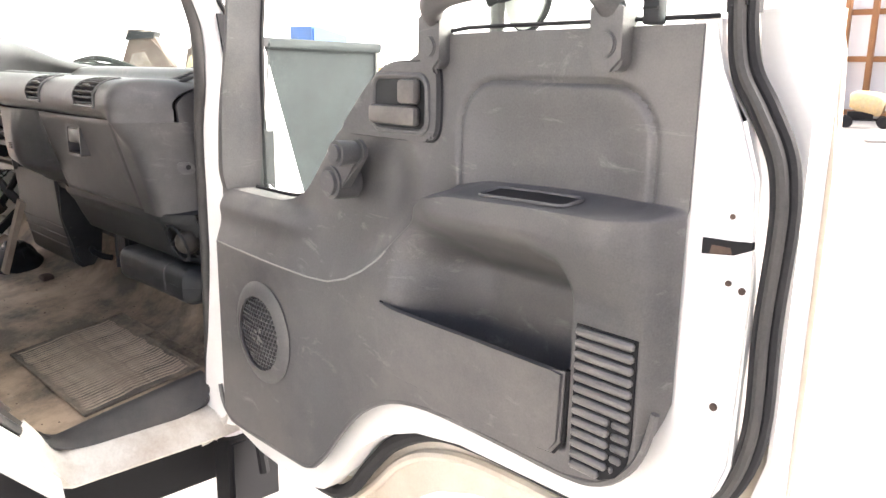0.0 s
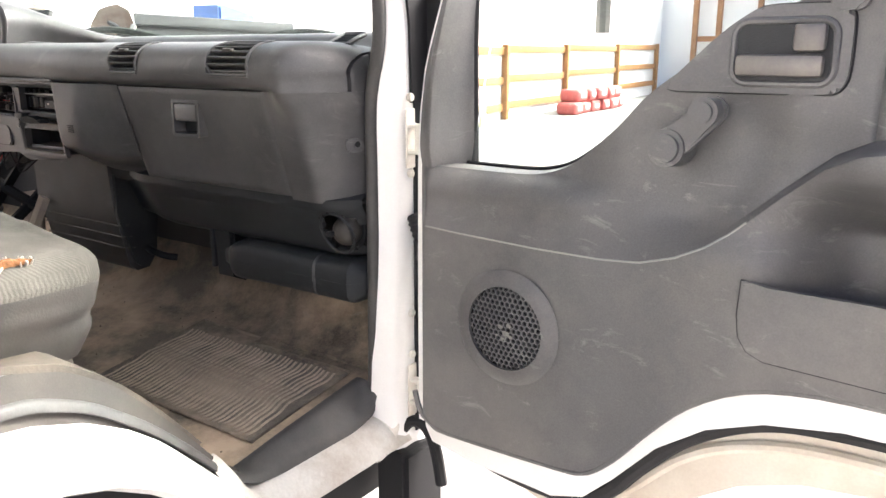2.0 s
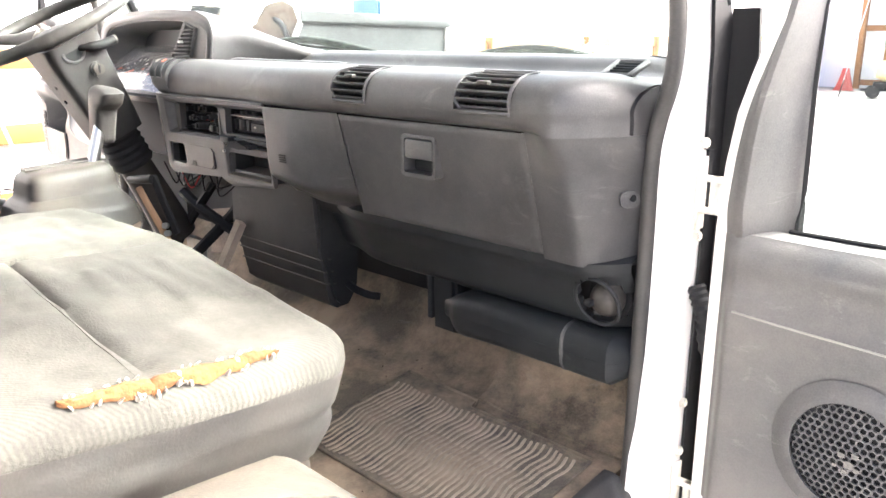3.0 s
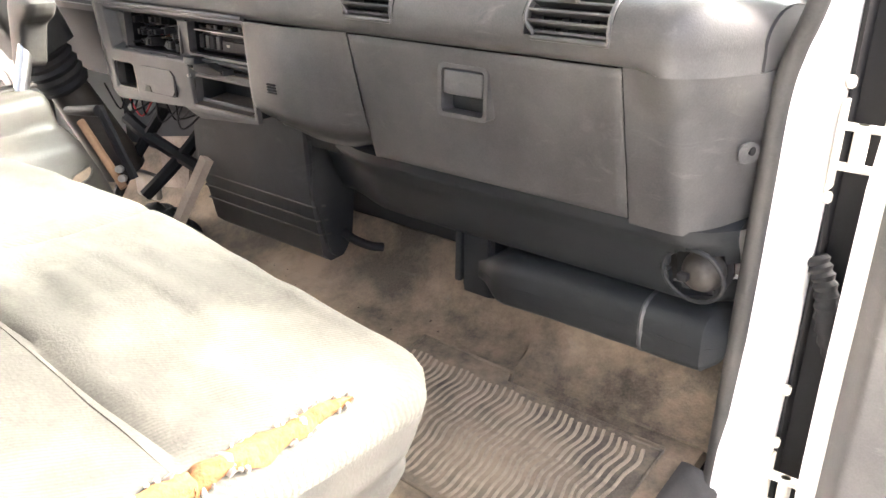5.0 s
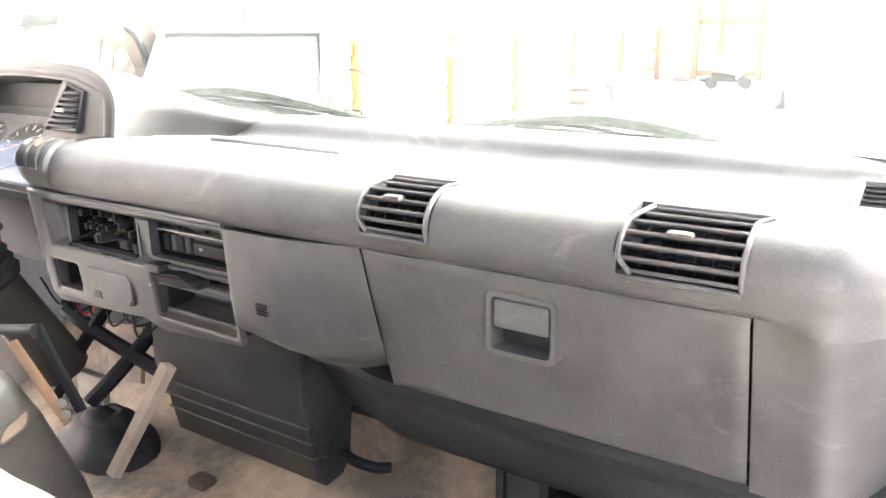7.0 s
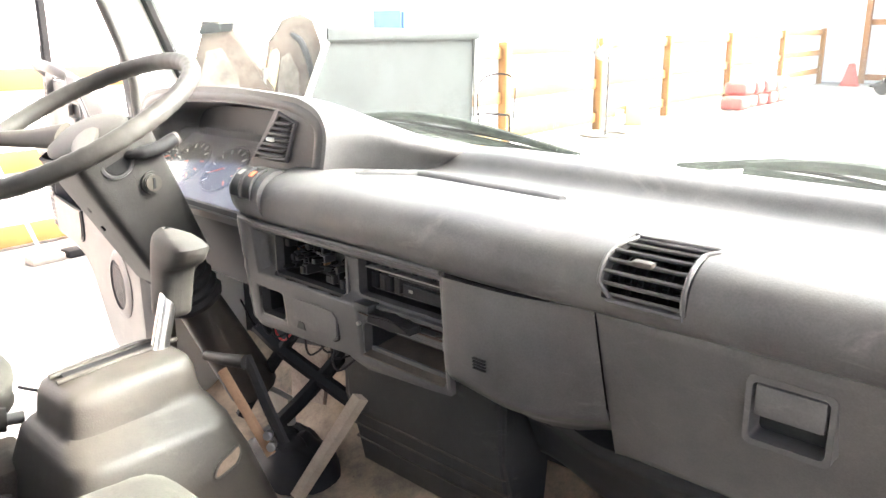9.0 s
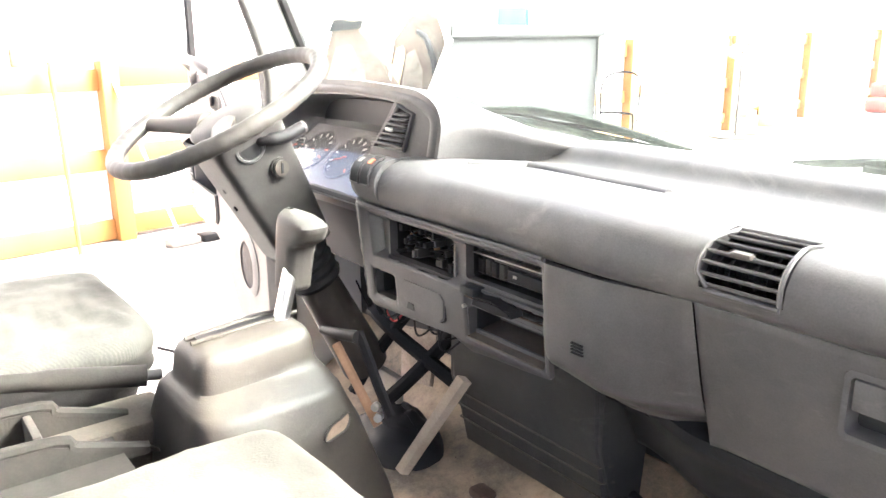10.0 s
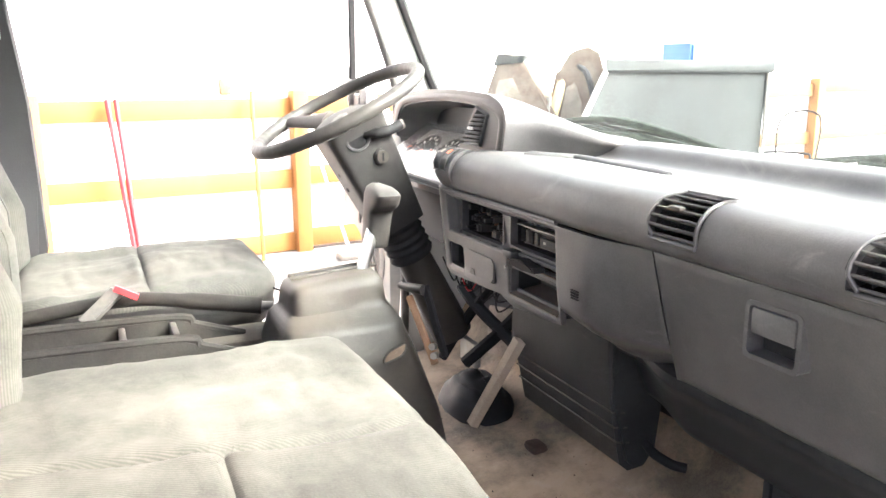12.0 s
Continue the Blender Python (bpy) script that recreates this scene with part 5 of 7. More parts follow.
def tear_at(k, a):
    u = 0.967 + 0.095 * k / 60
    v = 0.962 + 0.0022 * math.sin(k / 5) + 0.002 * math.sin(k / 2.3) + a * tear_w(k)
    p = Vector(seat_f(u, v))
    n = (Vector(seat_f(u + 0.002, v)) - p).cross(Vector(seat_f(u, v + 0.002)) - p).normalized()
    return p, (n if n.z > 0 else -n)


def foam_f(a, b):
    s = a * 2 - 1
    p, n = tear_at(b * 60, s * 1.3)
    return p + n * (0.006 + 0.005 * (1 - s * s) + 0.003 * noise.noise((b * 30, s * 2, 4)))


foam = part("torn_foam", sheet(foam_f, 10, 70, 0.003), FOAM, pas, "orange foam showing through a long tear")
bm = bmesh.new()
for k in range(0, 122):
    for s in (-1, 1):
        if rnd.random() < 0.17:
            p, n = tear_at(k / 2, s * 1.4)
            q, n2 = tear_at(min(60, max(0, k / 2 + rnd.uniform(-1.2, 1.2))), s * rnd.uniform(0.75, 1.25))
            r = rnd.uniform(0.6, 1.3)
            tube([p + n * 0.004, (p + q) / 2 + n * rnd.uniform(0.007, 0.012), q + n * rnd.uniform(0.008, 0.014)], [0.0024 * r, 0.002 * r, 0.0006], 5, bm)
for k in (30, 47):
    p, n = tear_at(k, -1.5)
    q, n2 = tear_at(k + rnd.uniform(-1, 2), 1.5)
    tube([p + n * 0.004, (p + q) / 2 + n * 0.013, q + n * 0.004], [0.003, 0.0025, 0.003], 5, bm)
part("torn_padding", bm, FLUFF, foam, "white torn padding fibres")

# ---- doors ----
CARD_BOTTOM = [(0.0, 0.95), (0.012, 0.915), (0.04, 0.895), (0.08, 0.888), (0.3, 0.898), (0.345, 0.905), (0.37, 0.92), (0.405, 0.955), (0.45, 1.01), (0.506, 1.067), (0.58, 1.11), (0.672, 1.129), (0.8, 1.132), (0.92, 1.132), (0.97, 1.142), (1.005, 1.17), (1.025, 1.205), (1.036, 1.25)]
CARD_TOP = [(0.0, 1.36), (0.18, 1.361), (0.235, 1.366), (0.275, 1.380), (0.31, 1.404), (0.36, 1.446), (0.411, 1.499), (0.50, 1.56), (0.605, 1.618), (0.65, 1.636), (0.695, 1.643), (1.036, 1.645)]
SWOOSH = [(0.0, 1.272), (0.1, 1.268), (0.25, 1.265), (0.36, 1.266), (0.42, 1.271), (0.47, 1.286), (0.51, 1.306), (0.54, 1.328), (0.60, 1.384), (0.65, 1.426), (0.69, 1.446), (0.74, 1.456), (0.86, 1.461), (1.04, 1.462)]


def card_y(u, z):
    s = lerp_table(SWOOSH, u)
    below = smooth(s + 0.002, s - 0.012, z)
    fillet = max(0.0, 1 - max(0.0, z - s + 0.012) / 0.15) ** 1.6
    shelf = smooth(0.52, 0.66, u)
    y = -0.034 * (below * shelf + fillet * (1 - shelf))
    arm = smooth(0.56, 0.72, u) * smooth(1.03, 0.97, u) * smooth(1.375 - 0.035 * smooth(0.86, 0.93, u), 1.425, z) * below
    y -= 0.035 * arm
    well = smooth(0.575, 0.70, u) * smooth(0.924, 0.893, u) * smooth(1.405, 1.318, z) * smooth(1.158, 1.172, z)
    y += 0.102 * well
    # sculpted hollow in front of the armrest
    y += 0.012 * smooth(0.36, 0.5, u) * smooth(0.72, 0.6, u) * smooth(1.28, 1.33, z) * smooth(1.5, 1.42, z)
    # framed inset of the upper panel
    du = max(abs(u - 0.8415) - 0.0865, 0)
    dz = max(abs(z - 1.46) - 0.062, 0)
    r = math.hypot(du, dz)
    y += (0.009 * smooth(0.062, 0.0, r) + 0.005 * math.exp(-((r - 0.0635) / 0.0035) ** 2)) * (1 - below)
    # rounded ledge under the window, and the sweep round the crank
    front = smooth(0.37, 0.28, u)
    y += front * (0.012 * smooth(1.338, 1.366, z) ** 2 - 0.010 * math.exp(-((z - 1.330) / 0.020) ** 2))
    ring = math.hypot(u - 0.455, z - 1.427)
    y += (1 - below) * (0.006 * math.exp(-((ring - 0.105) / 0.03) ** 2) - 0.004 * math.exp(-((ring - 0.165) / 0.022) ** 2)) * smooth(0.40, 0.52, u) * smooth(0.67, 0.60, u)
    edge = smooth(1.036, 1.016, u)
    return y * edge * smooth(-0.008, 0.026, u) if y < 0 else y


LEDGE = [(p.x, p.y) for p in spline([(a, b, 0) for a, b in CARD_TOP], 6)]


def card_point(u, b):
    """Rows of the card run along its lower edge, along the step of the armrest and along its top."""
    lo, s, hi = lerp_table(CARD_BOTTOM, u), lerp_table(SWOOSH, u), lerp_table(LEDGE, u)
    z = lo + (s - 0.013 - lo) * b / 0.55 if b < 0.55 else s - 0.013 + 0.017 * (b - 0.55) / 0.12 if b < 0.67 else s + 0.004 + (hi - s - 0.004) * (b - 0.67) / 0.33
    return (u, card_y(u, z), z)


def grille(u0, z0, r, parent, y, mat):
    """A round perforated grille with real holes, domed a little."""
    bm = bmesh.new()
    pitch = 0.0096
    k = int(r / pitch) + 2
    made = {}

    def vert(x, z):
        key = (round(x, 5), round(z, 5))
        if key not in made:
            made[key] = bm.verts.new((u0 + x, y - 0.006 * (1 - (x * x + z * z) / (r * r)), z0 + z))
        return made[key]
    for i in range(-k, k + 1):
        for j in range(-k, k + 1):
            cx, cz = pitch * (i + 0.5 * (j % 2)), pitch * 0.866 * j
            if math.hypot(cx, cz) > r - pitch * 0.5:
                continue
            hexa = [(cx + pitch / math.sqrt(3) * math.sin(radians(60 * q)), cz + pitch / math.sqrt(3) * math.cos(radians(60 * q))) for q in range(6)]
            inn = [(cx + (hx - cx) * 0.76, cz + (hz - cz) * 0.76) for hx, hz in hexa]
            for q in range(6):
                w = (q + 1) % 6
                bm.faces.new([vert(*hexa[q]), vert(*hexa[w]), vert(*inn[w]), vert(*inn[q])])
    r2 = bmesh.ops.extrude_face_region(bm, geom=list(bm.faces))
    for e in r2["geom"]:
        if isinstance(e, bmesh.types.BMVert):
            e.co.y += 0.003
    return part("grille", bm, mat, parent, "perforated round grille")


def make_door(name, label, m, s=1, mat=PLASTIC_DOOR):
    """A cab door in its own frame: x along it from the hinge, y towards the outside, z up; s = -1 mirrors it."""
    d = thing(name, label, "car door", m)

    def add(nm, bm, mt, parent=d, lab="", **k):
        if s < 0:
            for v in bm.verts:
                v.co.x = -v.co.x
        return part(nm, bm, mt, parent, lab, **k)
    shell = [(-0.006, 0.93), (-0.006, 0.86), (0.01, 0.832), (0.10, 0.822), (0.27, 0.815), (0.33, 0.835), (0.38, 0.885), (0.45, 0.965), (0.52, 1.022), (0.60, 1.055), (0.70, 1.07), (0.95, 1.075), (1.03, 1.095), (1.085, 1.14), (1.105, 1.2), (1.108, 1.40), (1.104, 1.50), (1.085, 1.555), (1.055, 1.60), (1.05, 1.65), (0.72, 1.60), (0.62, 1.56), (0.43, 1.44), (0.30, 1.315), (0.16, 1.31), (-0.006, 1.372)]
    inner = [(0.64, 1.60), (1.02, 1.60), (1.02, 1.27), (1.0, 1.20), (0.97, 1.165), (0.92, 1.155), (0.67, 1.15), (0.58, 1.135), (0.50, 1.09), (0.44, 1.03), (0.39, 0.97), (0.355, 0.935), (0.3, 0.92), (0.05, 0.91), (0.02, 0.95), (0.02, 1.36)]
    add("door_shell", slab(shell[:20] + [(1.02, 1.65)] + inner[1:] + [(-0.006, 1.372)], "y", 0.004, 0.05, 0.004), WHITE, d, "white painted inner door shell")
    add("door_backing", slab(shell, "y", 0.078, 0.09), WHITE, d)
    skin = [(-0.02, 0.93), (-0.02, 0.80), (0.12, 0.76), (0.24, 0.72), (0.33, 0.72), (0.40, 0.77), (0.47, 0.845), (0.55, 0.90), (0.64, 0.93), (0.74, 0.945), (0.95, 0.955), (1.12, 0.99), (1.135, 1.2), (1.135, 1.50), (1.13, 1.62), (1.12, 1.66), (0.72, 1.60), (0.62, 1.54), (0.43, 1.42), (0.30, 1.295), (0.16, 1.29), (-0.02, 1.32)]
    add("door_skin", slab(skin, "y", 0.095, 0.11, 0.004), DUSTY_WHITE, d, "dusty outer door skin")
    edge = [(1.095, 1.10), (1.128, 1.10), (1.13, 1.66), (1.065, 1.66), (1.075, 1.60), (1.105, 1.55), (1.125, 1.50), (1.123, 1.2)]
    add("shut_face", slab(edge, "y", 0.05, 0.095), WHITE, d, "white rear shut face of the door")
    add("front_edge", box(-0.018, -0.0065, 0.031, 0.095, 0.83, 1.372), RUBBER, d)
    seal = [(1.064, 1.75), (1.060, 1.70), (1.058, 1.655), (1.066, 1.600), (1.088, 1.562), (1.110, 1.521), (1.118, 1.484), (1.119, 1.44), (1.1145, 1.35), (1.1145, 1.24), (1.092, 1.165), (1.045, 1.105)]
    for du, y, r, mt in ((0.0, 0.016, 0.0065, RUBBER), (0.0085, 0.010, 0.0062, GREY_RUBBER), (0.0165, 0.018, 0.0065, RUBBER)):
        add("door_seal", tube(spline([(u + du, y, z + 0.5 * du) for u, z in seal], 5), r, 8), mt, d, "black lobed rubber door seal")
    add("arch_seal", tube(spline([(-0.01, 0.06, 0.84), (0.10, 0.06, 0.80), (0.26, 0.06, 0.79), (0.34, 0.06, 0.82), (0.41, 0.06, 0.90), (0.48, 0.06, 0.97), (0.58, 0.06, 1.025), (0.70, 0.06, 1.045), (0.95, 0.06, 1.052), (1.06, 0.06, 1.08)], 6), 0.014, 8), RUBBER, d, "black rubber seal along the wheel arch")
    add("arch_ridge", tube(spline([(0.30, 0.09, 0.765), (0.38, 0.09, 0.835), (0.46, 0.09, 0.915), (0.55, 0.09, 0.965), (0.68, 0.09, 0.992), (0.95, 0.09, 1.0), (1.1, 0.09, 1.03)], 6), 0.010, 8), DUSTY_WHITE, d)
    u1 = 1.036
    card = add("door_card", sheet(lambda a, b: card_point(-0.006 + (u1 + 0.006) * a, b), 260 if s > 0 else 110, 200 if s > 0 else 90, 0.004), mat, d, "moulded grey plastic door card, scuffed")
    # thin pale tube paints the highlight along the step's worn edge
    add("card_step", tube([(u, card_y(u, z) - 0.0004, z) for u, z in ((0.03 + 0.0098 * k, lerp_table(SWOOSH, 0.03 + 0.0098 * k) - 0.0105) for k in range(55))], 0.0017, 6), SHELL_GREY, card, "pale highlight line on the worn edge of the moulded step")
    add("card_rim", tube(spline([(u, -0.03, z - 0.003) for u, z in CARD_BOTTOM], 3), 0.005, 6), mat, card)
    # window frame
    def sash_l(z):
        return lerp_table([(0.9, -0.006), (1.28, -0.008), (1.40, -0.004), (1.46, 0.001), (1.51, 0.008), (1.55, 0.018), (1.585, 0.030), (1.65, 0.052), (1.74, 0.066), (2.2, 0.20)], z)

    def sash_r(z):
        return lerp_table([(1.36, 0.068), (1.56, 0.064), (1.66, 0.066), (1.74, 0.080), (2.2, 0.215)], z)

    def sash_f(a, b):
        z = 1.325 + 0.877 * b
        return (sash_l(z) + (sash_r(z) - sash_l(z)) * a, -0.004 + 0.060 * smooth(0.25, 1.0, a) - 0.005 * math.exp(-((a - 0.3) / 0.1) ** 2) + 0.012 * smooth(1.40, 1.335, z), z)
    add("sash_trim", sheet(sash_f, 16, 50, -0.004), mat, d, "grey trim of the front window post")
    add("front_sash", tube([(sash_r(z), 0.058, z) for z in (1.36, 1.45, 1.56, 1.66, 1.74, 1.9, 2.2)], 0.006, 6), BLACK, d, "black window channel")
    zs = (0.86, 1.1, 1.36, 1.45, 1.52, 1.57, 1.63, 1.74, 2.2)
    rim = [(sash_l(z) - 0.028, z) for z in zs] + [(sash_l(z) - 0.004, z) for z in reversed(zs)]
    add("shell_edge", slab(rim, "y", 0.022, 0.032), WHITE, d, "white painted front edge of the door")
    # black strip stands in for the shadow between pillar and trim
    add("sash_shade", slab(rim, "y", 0.034, 0.066), BLACK, d, "black strip for the gap shadow at the door's front edge")
    add("rear_sash", slab([(1.05, 1.655), (1.08, 1.655), (1.06, 2.2), (1.03, 2.2)], "y", 0.008, 0.035, 0.006), RUBBER, d, "black rear window channel")
    add("top_sash", slab([(0.25, 2.18), (1.07, 2.18), (1.07, 2.24), (0.27, 2.24)], "y", 0.01, 0.06, 0.006), WHITE, d)
    def ledge_f(a, b):
        u = -0.005 + 0.485 * a
        t = lerp_table(LEDGE, u)
        y0 = card_y(u, t) + 0.001
        return (u, y0 + (0.040 - y0) * b, t + 0.006 * math.sin(0.5 * math.pi * b) - 0.003 * b)
    add("window_ledge", sheet(ledge_f, 60, 8, 0.004), mat, d, "rounded ledge below the window")
    add("window_strip", tube([(u, 0.039, lerp_table(LEDGE, u) + 0.0055) for u in (0.064 + 0.416 * k / 40 for k in range(41))], 0.0035, 6), BLACK, d)
    add("belt_strip", tube([(0.64, 0.004, 1.643), (0.70, 0.004, 1.650), (1.05, 0.004, 1.652)], 0.0026, 6), BLACK, d, "black belt line strip")
    if s > 0:
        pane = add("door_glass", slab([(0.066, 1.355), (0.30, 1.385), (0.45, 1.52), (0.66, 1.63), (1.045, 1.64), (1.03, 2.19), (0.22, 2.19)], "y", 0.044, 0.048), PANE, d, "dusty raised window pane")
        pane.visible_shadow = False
    # speaker
    su, sz = 0.201, 1.115
    add("speaker_ring", sheet(lambda a, b: (su + (0.070 + 0.026 * b) * math.cos(2 * math.pi * a), -0.034 - 0.008 * (1 - b * b), sz + (0.070 + 0.026 * b) * math.sin(2 * math.pi * a)), 48, 6, 0.003), mat, d)
    add("speaker_well", cyl((su, -0.0365, sz), (su, -0.0355, sz), 0.072, seg=40), BLACK, d)
    g = grille(su, sz, 0.072, d, -0.040, mat)
    if s < 0:
        for v in g.data.vertices:
            v.co.x = -v.co.x
    if s > 0:
        for du, dz, w in ((0.004, -0.006, 0.007), (-0.006, 0.004, 0.005), (0.010, 0.008, 0.005), (0.0, -0.016, 0.004), (0.014, -0.010, 0.004), (-0.012, -0.012, 0.003)):
            add("scuff", sheet(lambda a, b: (su + du + w * b * math.cos(6.283 * a) * (1 + 0.4 * math.sin(9 * a)), -0.0468, sz + dz + 0.7 * w * b * math.sin(6.283 * a)), 14, 3, 0.0006), LOUVRE, g)
    # handle
    bz = [(0.433, 1.502), (0.44, 1.515), (0.50, 1.572), (0.54, 1.600), (0.56, 1.606), (0.60, 1.607), (0.635, 1.6065), (0.648, 1.602), (0.655, 1.591), (0.6565, 1.56), (0.656, 1.53), (0.653, 1.514), (0.645, 1.504), (0.63, 1.5005), (0.58, 1.500), (0.50, 1.500), (0.45, 1.500)]
    hz = [(0.528, 1.53), (0.524, 1.545), (0.528, 1.562), (0.536, 1.573), (0.55, 1.58), (0.62, 1.58), (0.632, 1.572), (0.634, 1.53), (0.622, 1.518), (0.54, 1.518)]
    bz = [(p.x, p.y) for p in spline([Vector((a, b, 0)) for a, b in bz + bz[:1]], 4)[:-1]]
    bez = add("handle_bezel", slab(bz, "y", -0.011, 0.002, 0.004), mat, d, "grey bezel of the door handle")
    # dark tube draws the shading of the groove round the bezel
    add("bezel_shade", tube([(a, -0.001, b) for a, b in bz], 0.0022, 6, closed=True), RUBBER, bez)
    add("handle_rim", tube([(a, -0.0115, b) for a, b in rounded(0.52, 0.64, 1.512, 1.588, 0.018)], 0.0048, 8, closed=True), mat, bez)
    add("handle_well", slab(rounded(0.522, 0.638, 1.514, 1.586, 0.014), "y", -0.0125, -0.010), PLASTIC_DARK, bez)
    add("handle_lever", box(0.527, 0.631, -0.030, -0.015, 1.521, 1.548, 0.006), GREYMETAL, bez, "worn grey pull lever")
    add("handle_lock", box(0.594, 0.631, -0.030, -0.015, 1.551, 1.584, 0.005), GREYMETAL, bez, "grey lock slider")
    # window crank
    ang = math.atan2(0.052, 0.054)
    arm = [(0.452 + 0.022 * math.cos(ang + radians(80 + 20 * k)), 1.426 + 0.022 * math.sin(ang + radians(80 + 20 * k))) for k in range(11)] + [(0.508 + 0.019 * math.cos(ang + radians(-80 + 20 * k)), 1.477 + 0.019 * math.sin(ang + radians(-80 + 20 * k))) for k in range(9)]
    crank = add("window_crank", slab(arm, "y", -0.042, -0.024, 0.006), mat, d, "grey window crank")
    add("crank_hub", cyl((0.452, 0.0, 1.426), (0.452, -0.052, 1.426), 0.0285, 0.025, seg=28, bevel=0.006), mat, crank)
    add("crank_knob", cyl((0.508, -0.035, 1.477), (0.508, -0.078, 1.477), 0.0165, 0.0195, seg=24, bevel=0.006), mat, crank)
    # grab handle
    gp = [(0.649, -0.006, 1.662), (0.655, -0.018, 1.670), (0.672, -0.032, 1.680), (0.712, -0.043, 1.690), (0.78, -0.047, 1.696), (0.87, -0.047, 1.698), (0.912, -0.042, 1.694), (0.931, -0.026, 1.682), (0.936, -0.006, 1.662)]
    gh = add("grab_handle", tube(spline(gp, 6), 0.0150, 14, flat=1.2), mat, d, "grey grab handle")
    for u in (0.649, 0.934):
        add("handle_foot", slab(rounded(u - 0.021, u + 0.021, 1.598, 1.676, 0.013), "y", -0.019, 0.006, 0.004), mat, gh)
        add("screw_cap", cyl((u, -0.016, 1.626), (u, -0.0222, 1.626), 0.0145, seg=24, bevel=0.002), mat, gh)
    lp = add("lock_pin", box(0.971, 0.991, -0.010, 0.006, 1.645, 1.682, 0.003), PLASTIC_DARK, d, "dark lock button")
    for z in (1.66, 1.668, 1.676):
        add("notch", box(0.9725, 0.9895, -0.0115, -0.009, z, z + 0.0025), BLACK, lp)
    # armrest slot, pocket and louvres
    def arm_z(u, y):
        return lerp_table(SWOOSH, u) - 0.0052 + 0.14 * (y + 0.0345)
    add("armrest_slot", sheet(lambda a, b: (0.79 + 0.125 * a, -0.052 + 0.03 * b, arm_z(0.79 + 0.125 * a, -0.052 + 0.03 * b) + 0.002), 8, 4, 0.002), BLACK, d)
    add("armrest_slot_rim", tube([(a, b, arm_z(a, b) + 0.0015) for a, b in rounded(0.785, 0.92, -0.056, -0.018, 0.01)], 0.0028, 6, closed=True), mat, d)
    pk = [(0.566, 1.262), (0.564, 1.215), (0.568, 1.185), (0.580, 1.167), (0.602, 1.158), (0.87, 1.152), (0.905, 1.155), (0.918, 1.172), (0.921, 1.262), (0.90, 1.259), (0.60, 1.259), (0.58, 1.262)]
    add("door_pocket", slab(pk, "y", -0.044, -0.034, 0.004), mat, d, "grey map pocket front")
    add("pocket_gap", tube([(a, -0.0345, b) for a, b in pk[:9]], 0.0035, 6), BLACK, d)
    for i in range(13):
        z = 1.148 + i * 0.0135
        w0 = 0.933
        w1 = 1.010 - (0.036 if i == 0 else 0.018 if i == 1 else 0.008 if i == 2 else 0)
        if 1 <= i <= 5:
            add("louvre", box(0.987, w1, -0.040, -0.033, z, z + 0.0088, 0.002, 1), mat, d, "broken dark louvre end")
            w1 = 0.984
        add("louvre", box(w0, w1, -0.043, -0.033, z, z + 0.0098, 0.003, 1), LOUVRE, d)
    add("louvre_well", slab([(0.931, 1.147), (0.975, 1.147), (0.995, 1.158), (1.008, 1.178), (1.012, 1.21), (1.012, 1.322), (0.931, 1.322)], "y", -0.0365, -0.030), BLACK, d)
    # latch hole and bolts in the shell
    add("latch_slot", slab([(1.053, 1.420), (1.088, 1.424), (1.106, 1.432), (1.106, 1.440), (1.085, 1.438), (1.053, 1.437)], "y", 0.003, 0.012), BLACK, d)
    add("latch", slab([(1.062, 1.4215), (1.086, 1.425), (1.084, 1.431), (1.064, 1.431)], "y", 0.0022, 0.004), DUSTY_RUST, d, "rusty latch inside its slot")
    for u, z, r in ((1.083, 1.462, 0.0045), (1.085, 1.395, 0.005), (1.10, 1.39, 0.006), (1.082, 1.262, 0.007)):
        add("bolt", cyl((u, 0.012, z), (u, 0.002, z), r * 0.62, seg=12), DUSTY_RUST, d)
    return d


make_door("passenger_door", "open passenger door with grey plastic card and white shell", pose(1.0, 0.785, 0, 0, 0, -3))
make_door("driver_door", "open driver door with grey plastic card seen past the wheel", pose(-1.18, 0.86, 0, 0, 0, -9), -1)

# hinges in the gap of the passenger door
for z in (1.395, 0.895):
    h = part("hinge", cyl((0.945, 0.846, z - 0.028), (0.945, 0.846, z + 0.028), 0.009, bevel=0.002), STAINED, cab, "dirty white painted steel door hinge")
    part("hinge_plate", box(0.9185, 0.9235, 0.835, 0.862, z - 0.055, z + 0.055, 0.002), STAINED, h)
    for k in (-0.024, 0.024):
        part("hinge_leaf", box(0.919, 0.985, 0.838, 0.854, z + k - 0.004, z + k + 0.004, 0.002), STAINED, h)
# black pieces added to keep the door gap as dark as deep shade
part("gap_shade", box(0.9185, 0.924, 0.858, 0.955, 0.8, 1.46, 0.002), BLACK, cab, "black sheet for the shade in the door gap")
part("gap_shade_strip", slab([(0.850, 1.46), (0.915, 1.46), (0.900, 1.62), (0.875, 1.70), (0.83, 1.70), (0.845, 1.60)], "x", 0.9185, 0.924), BLACK, cab, "black strip for the gap shade above the hinge")
part("gap_shade_panel", slab([(0.922, 0.8), (0.972, 0.8), (0.972, 1.52), (0.962, 1.66), (0.922, 1.66)], "y", 0.895, 0.903), BLACK, cab, "black sheet for the shade deep in the door gap")
part("gutter", tube([(0.921, 0.878, 1.665), (0.921, 0.841, 1.718), (0.921, 0.822, 1.763), (0.921, 0.70, 2.05)], 0.006, 6), RUBBER, cab, "dark gutter along the pillar")

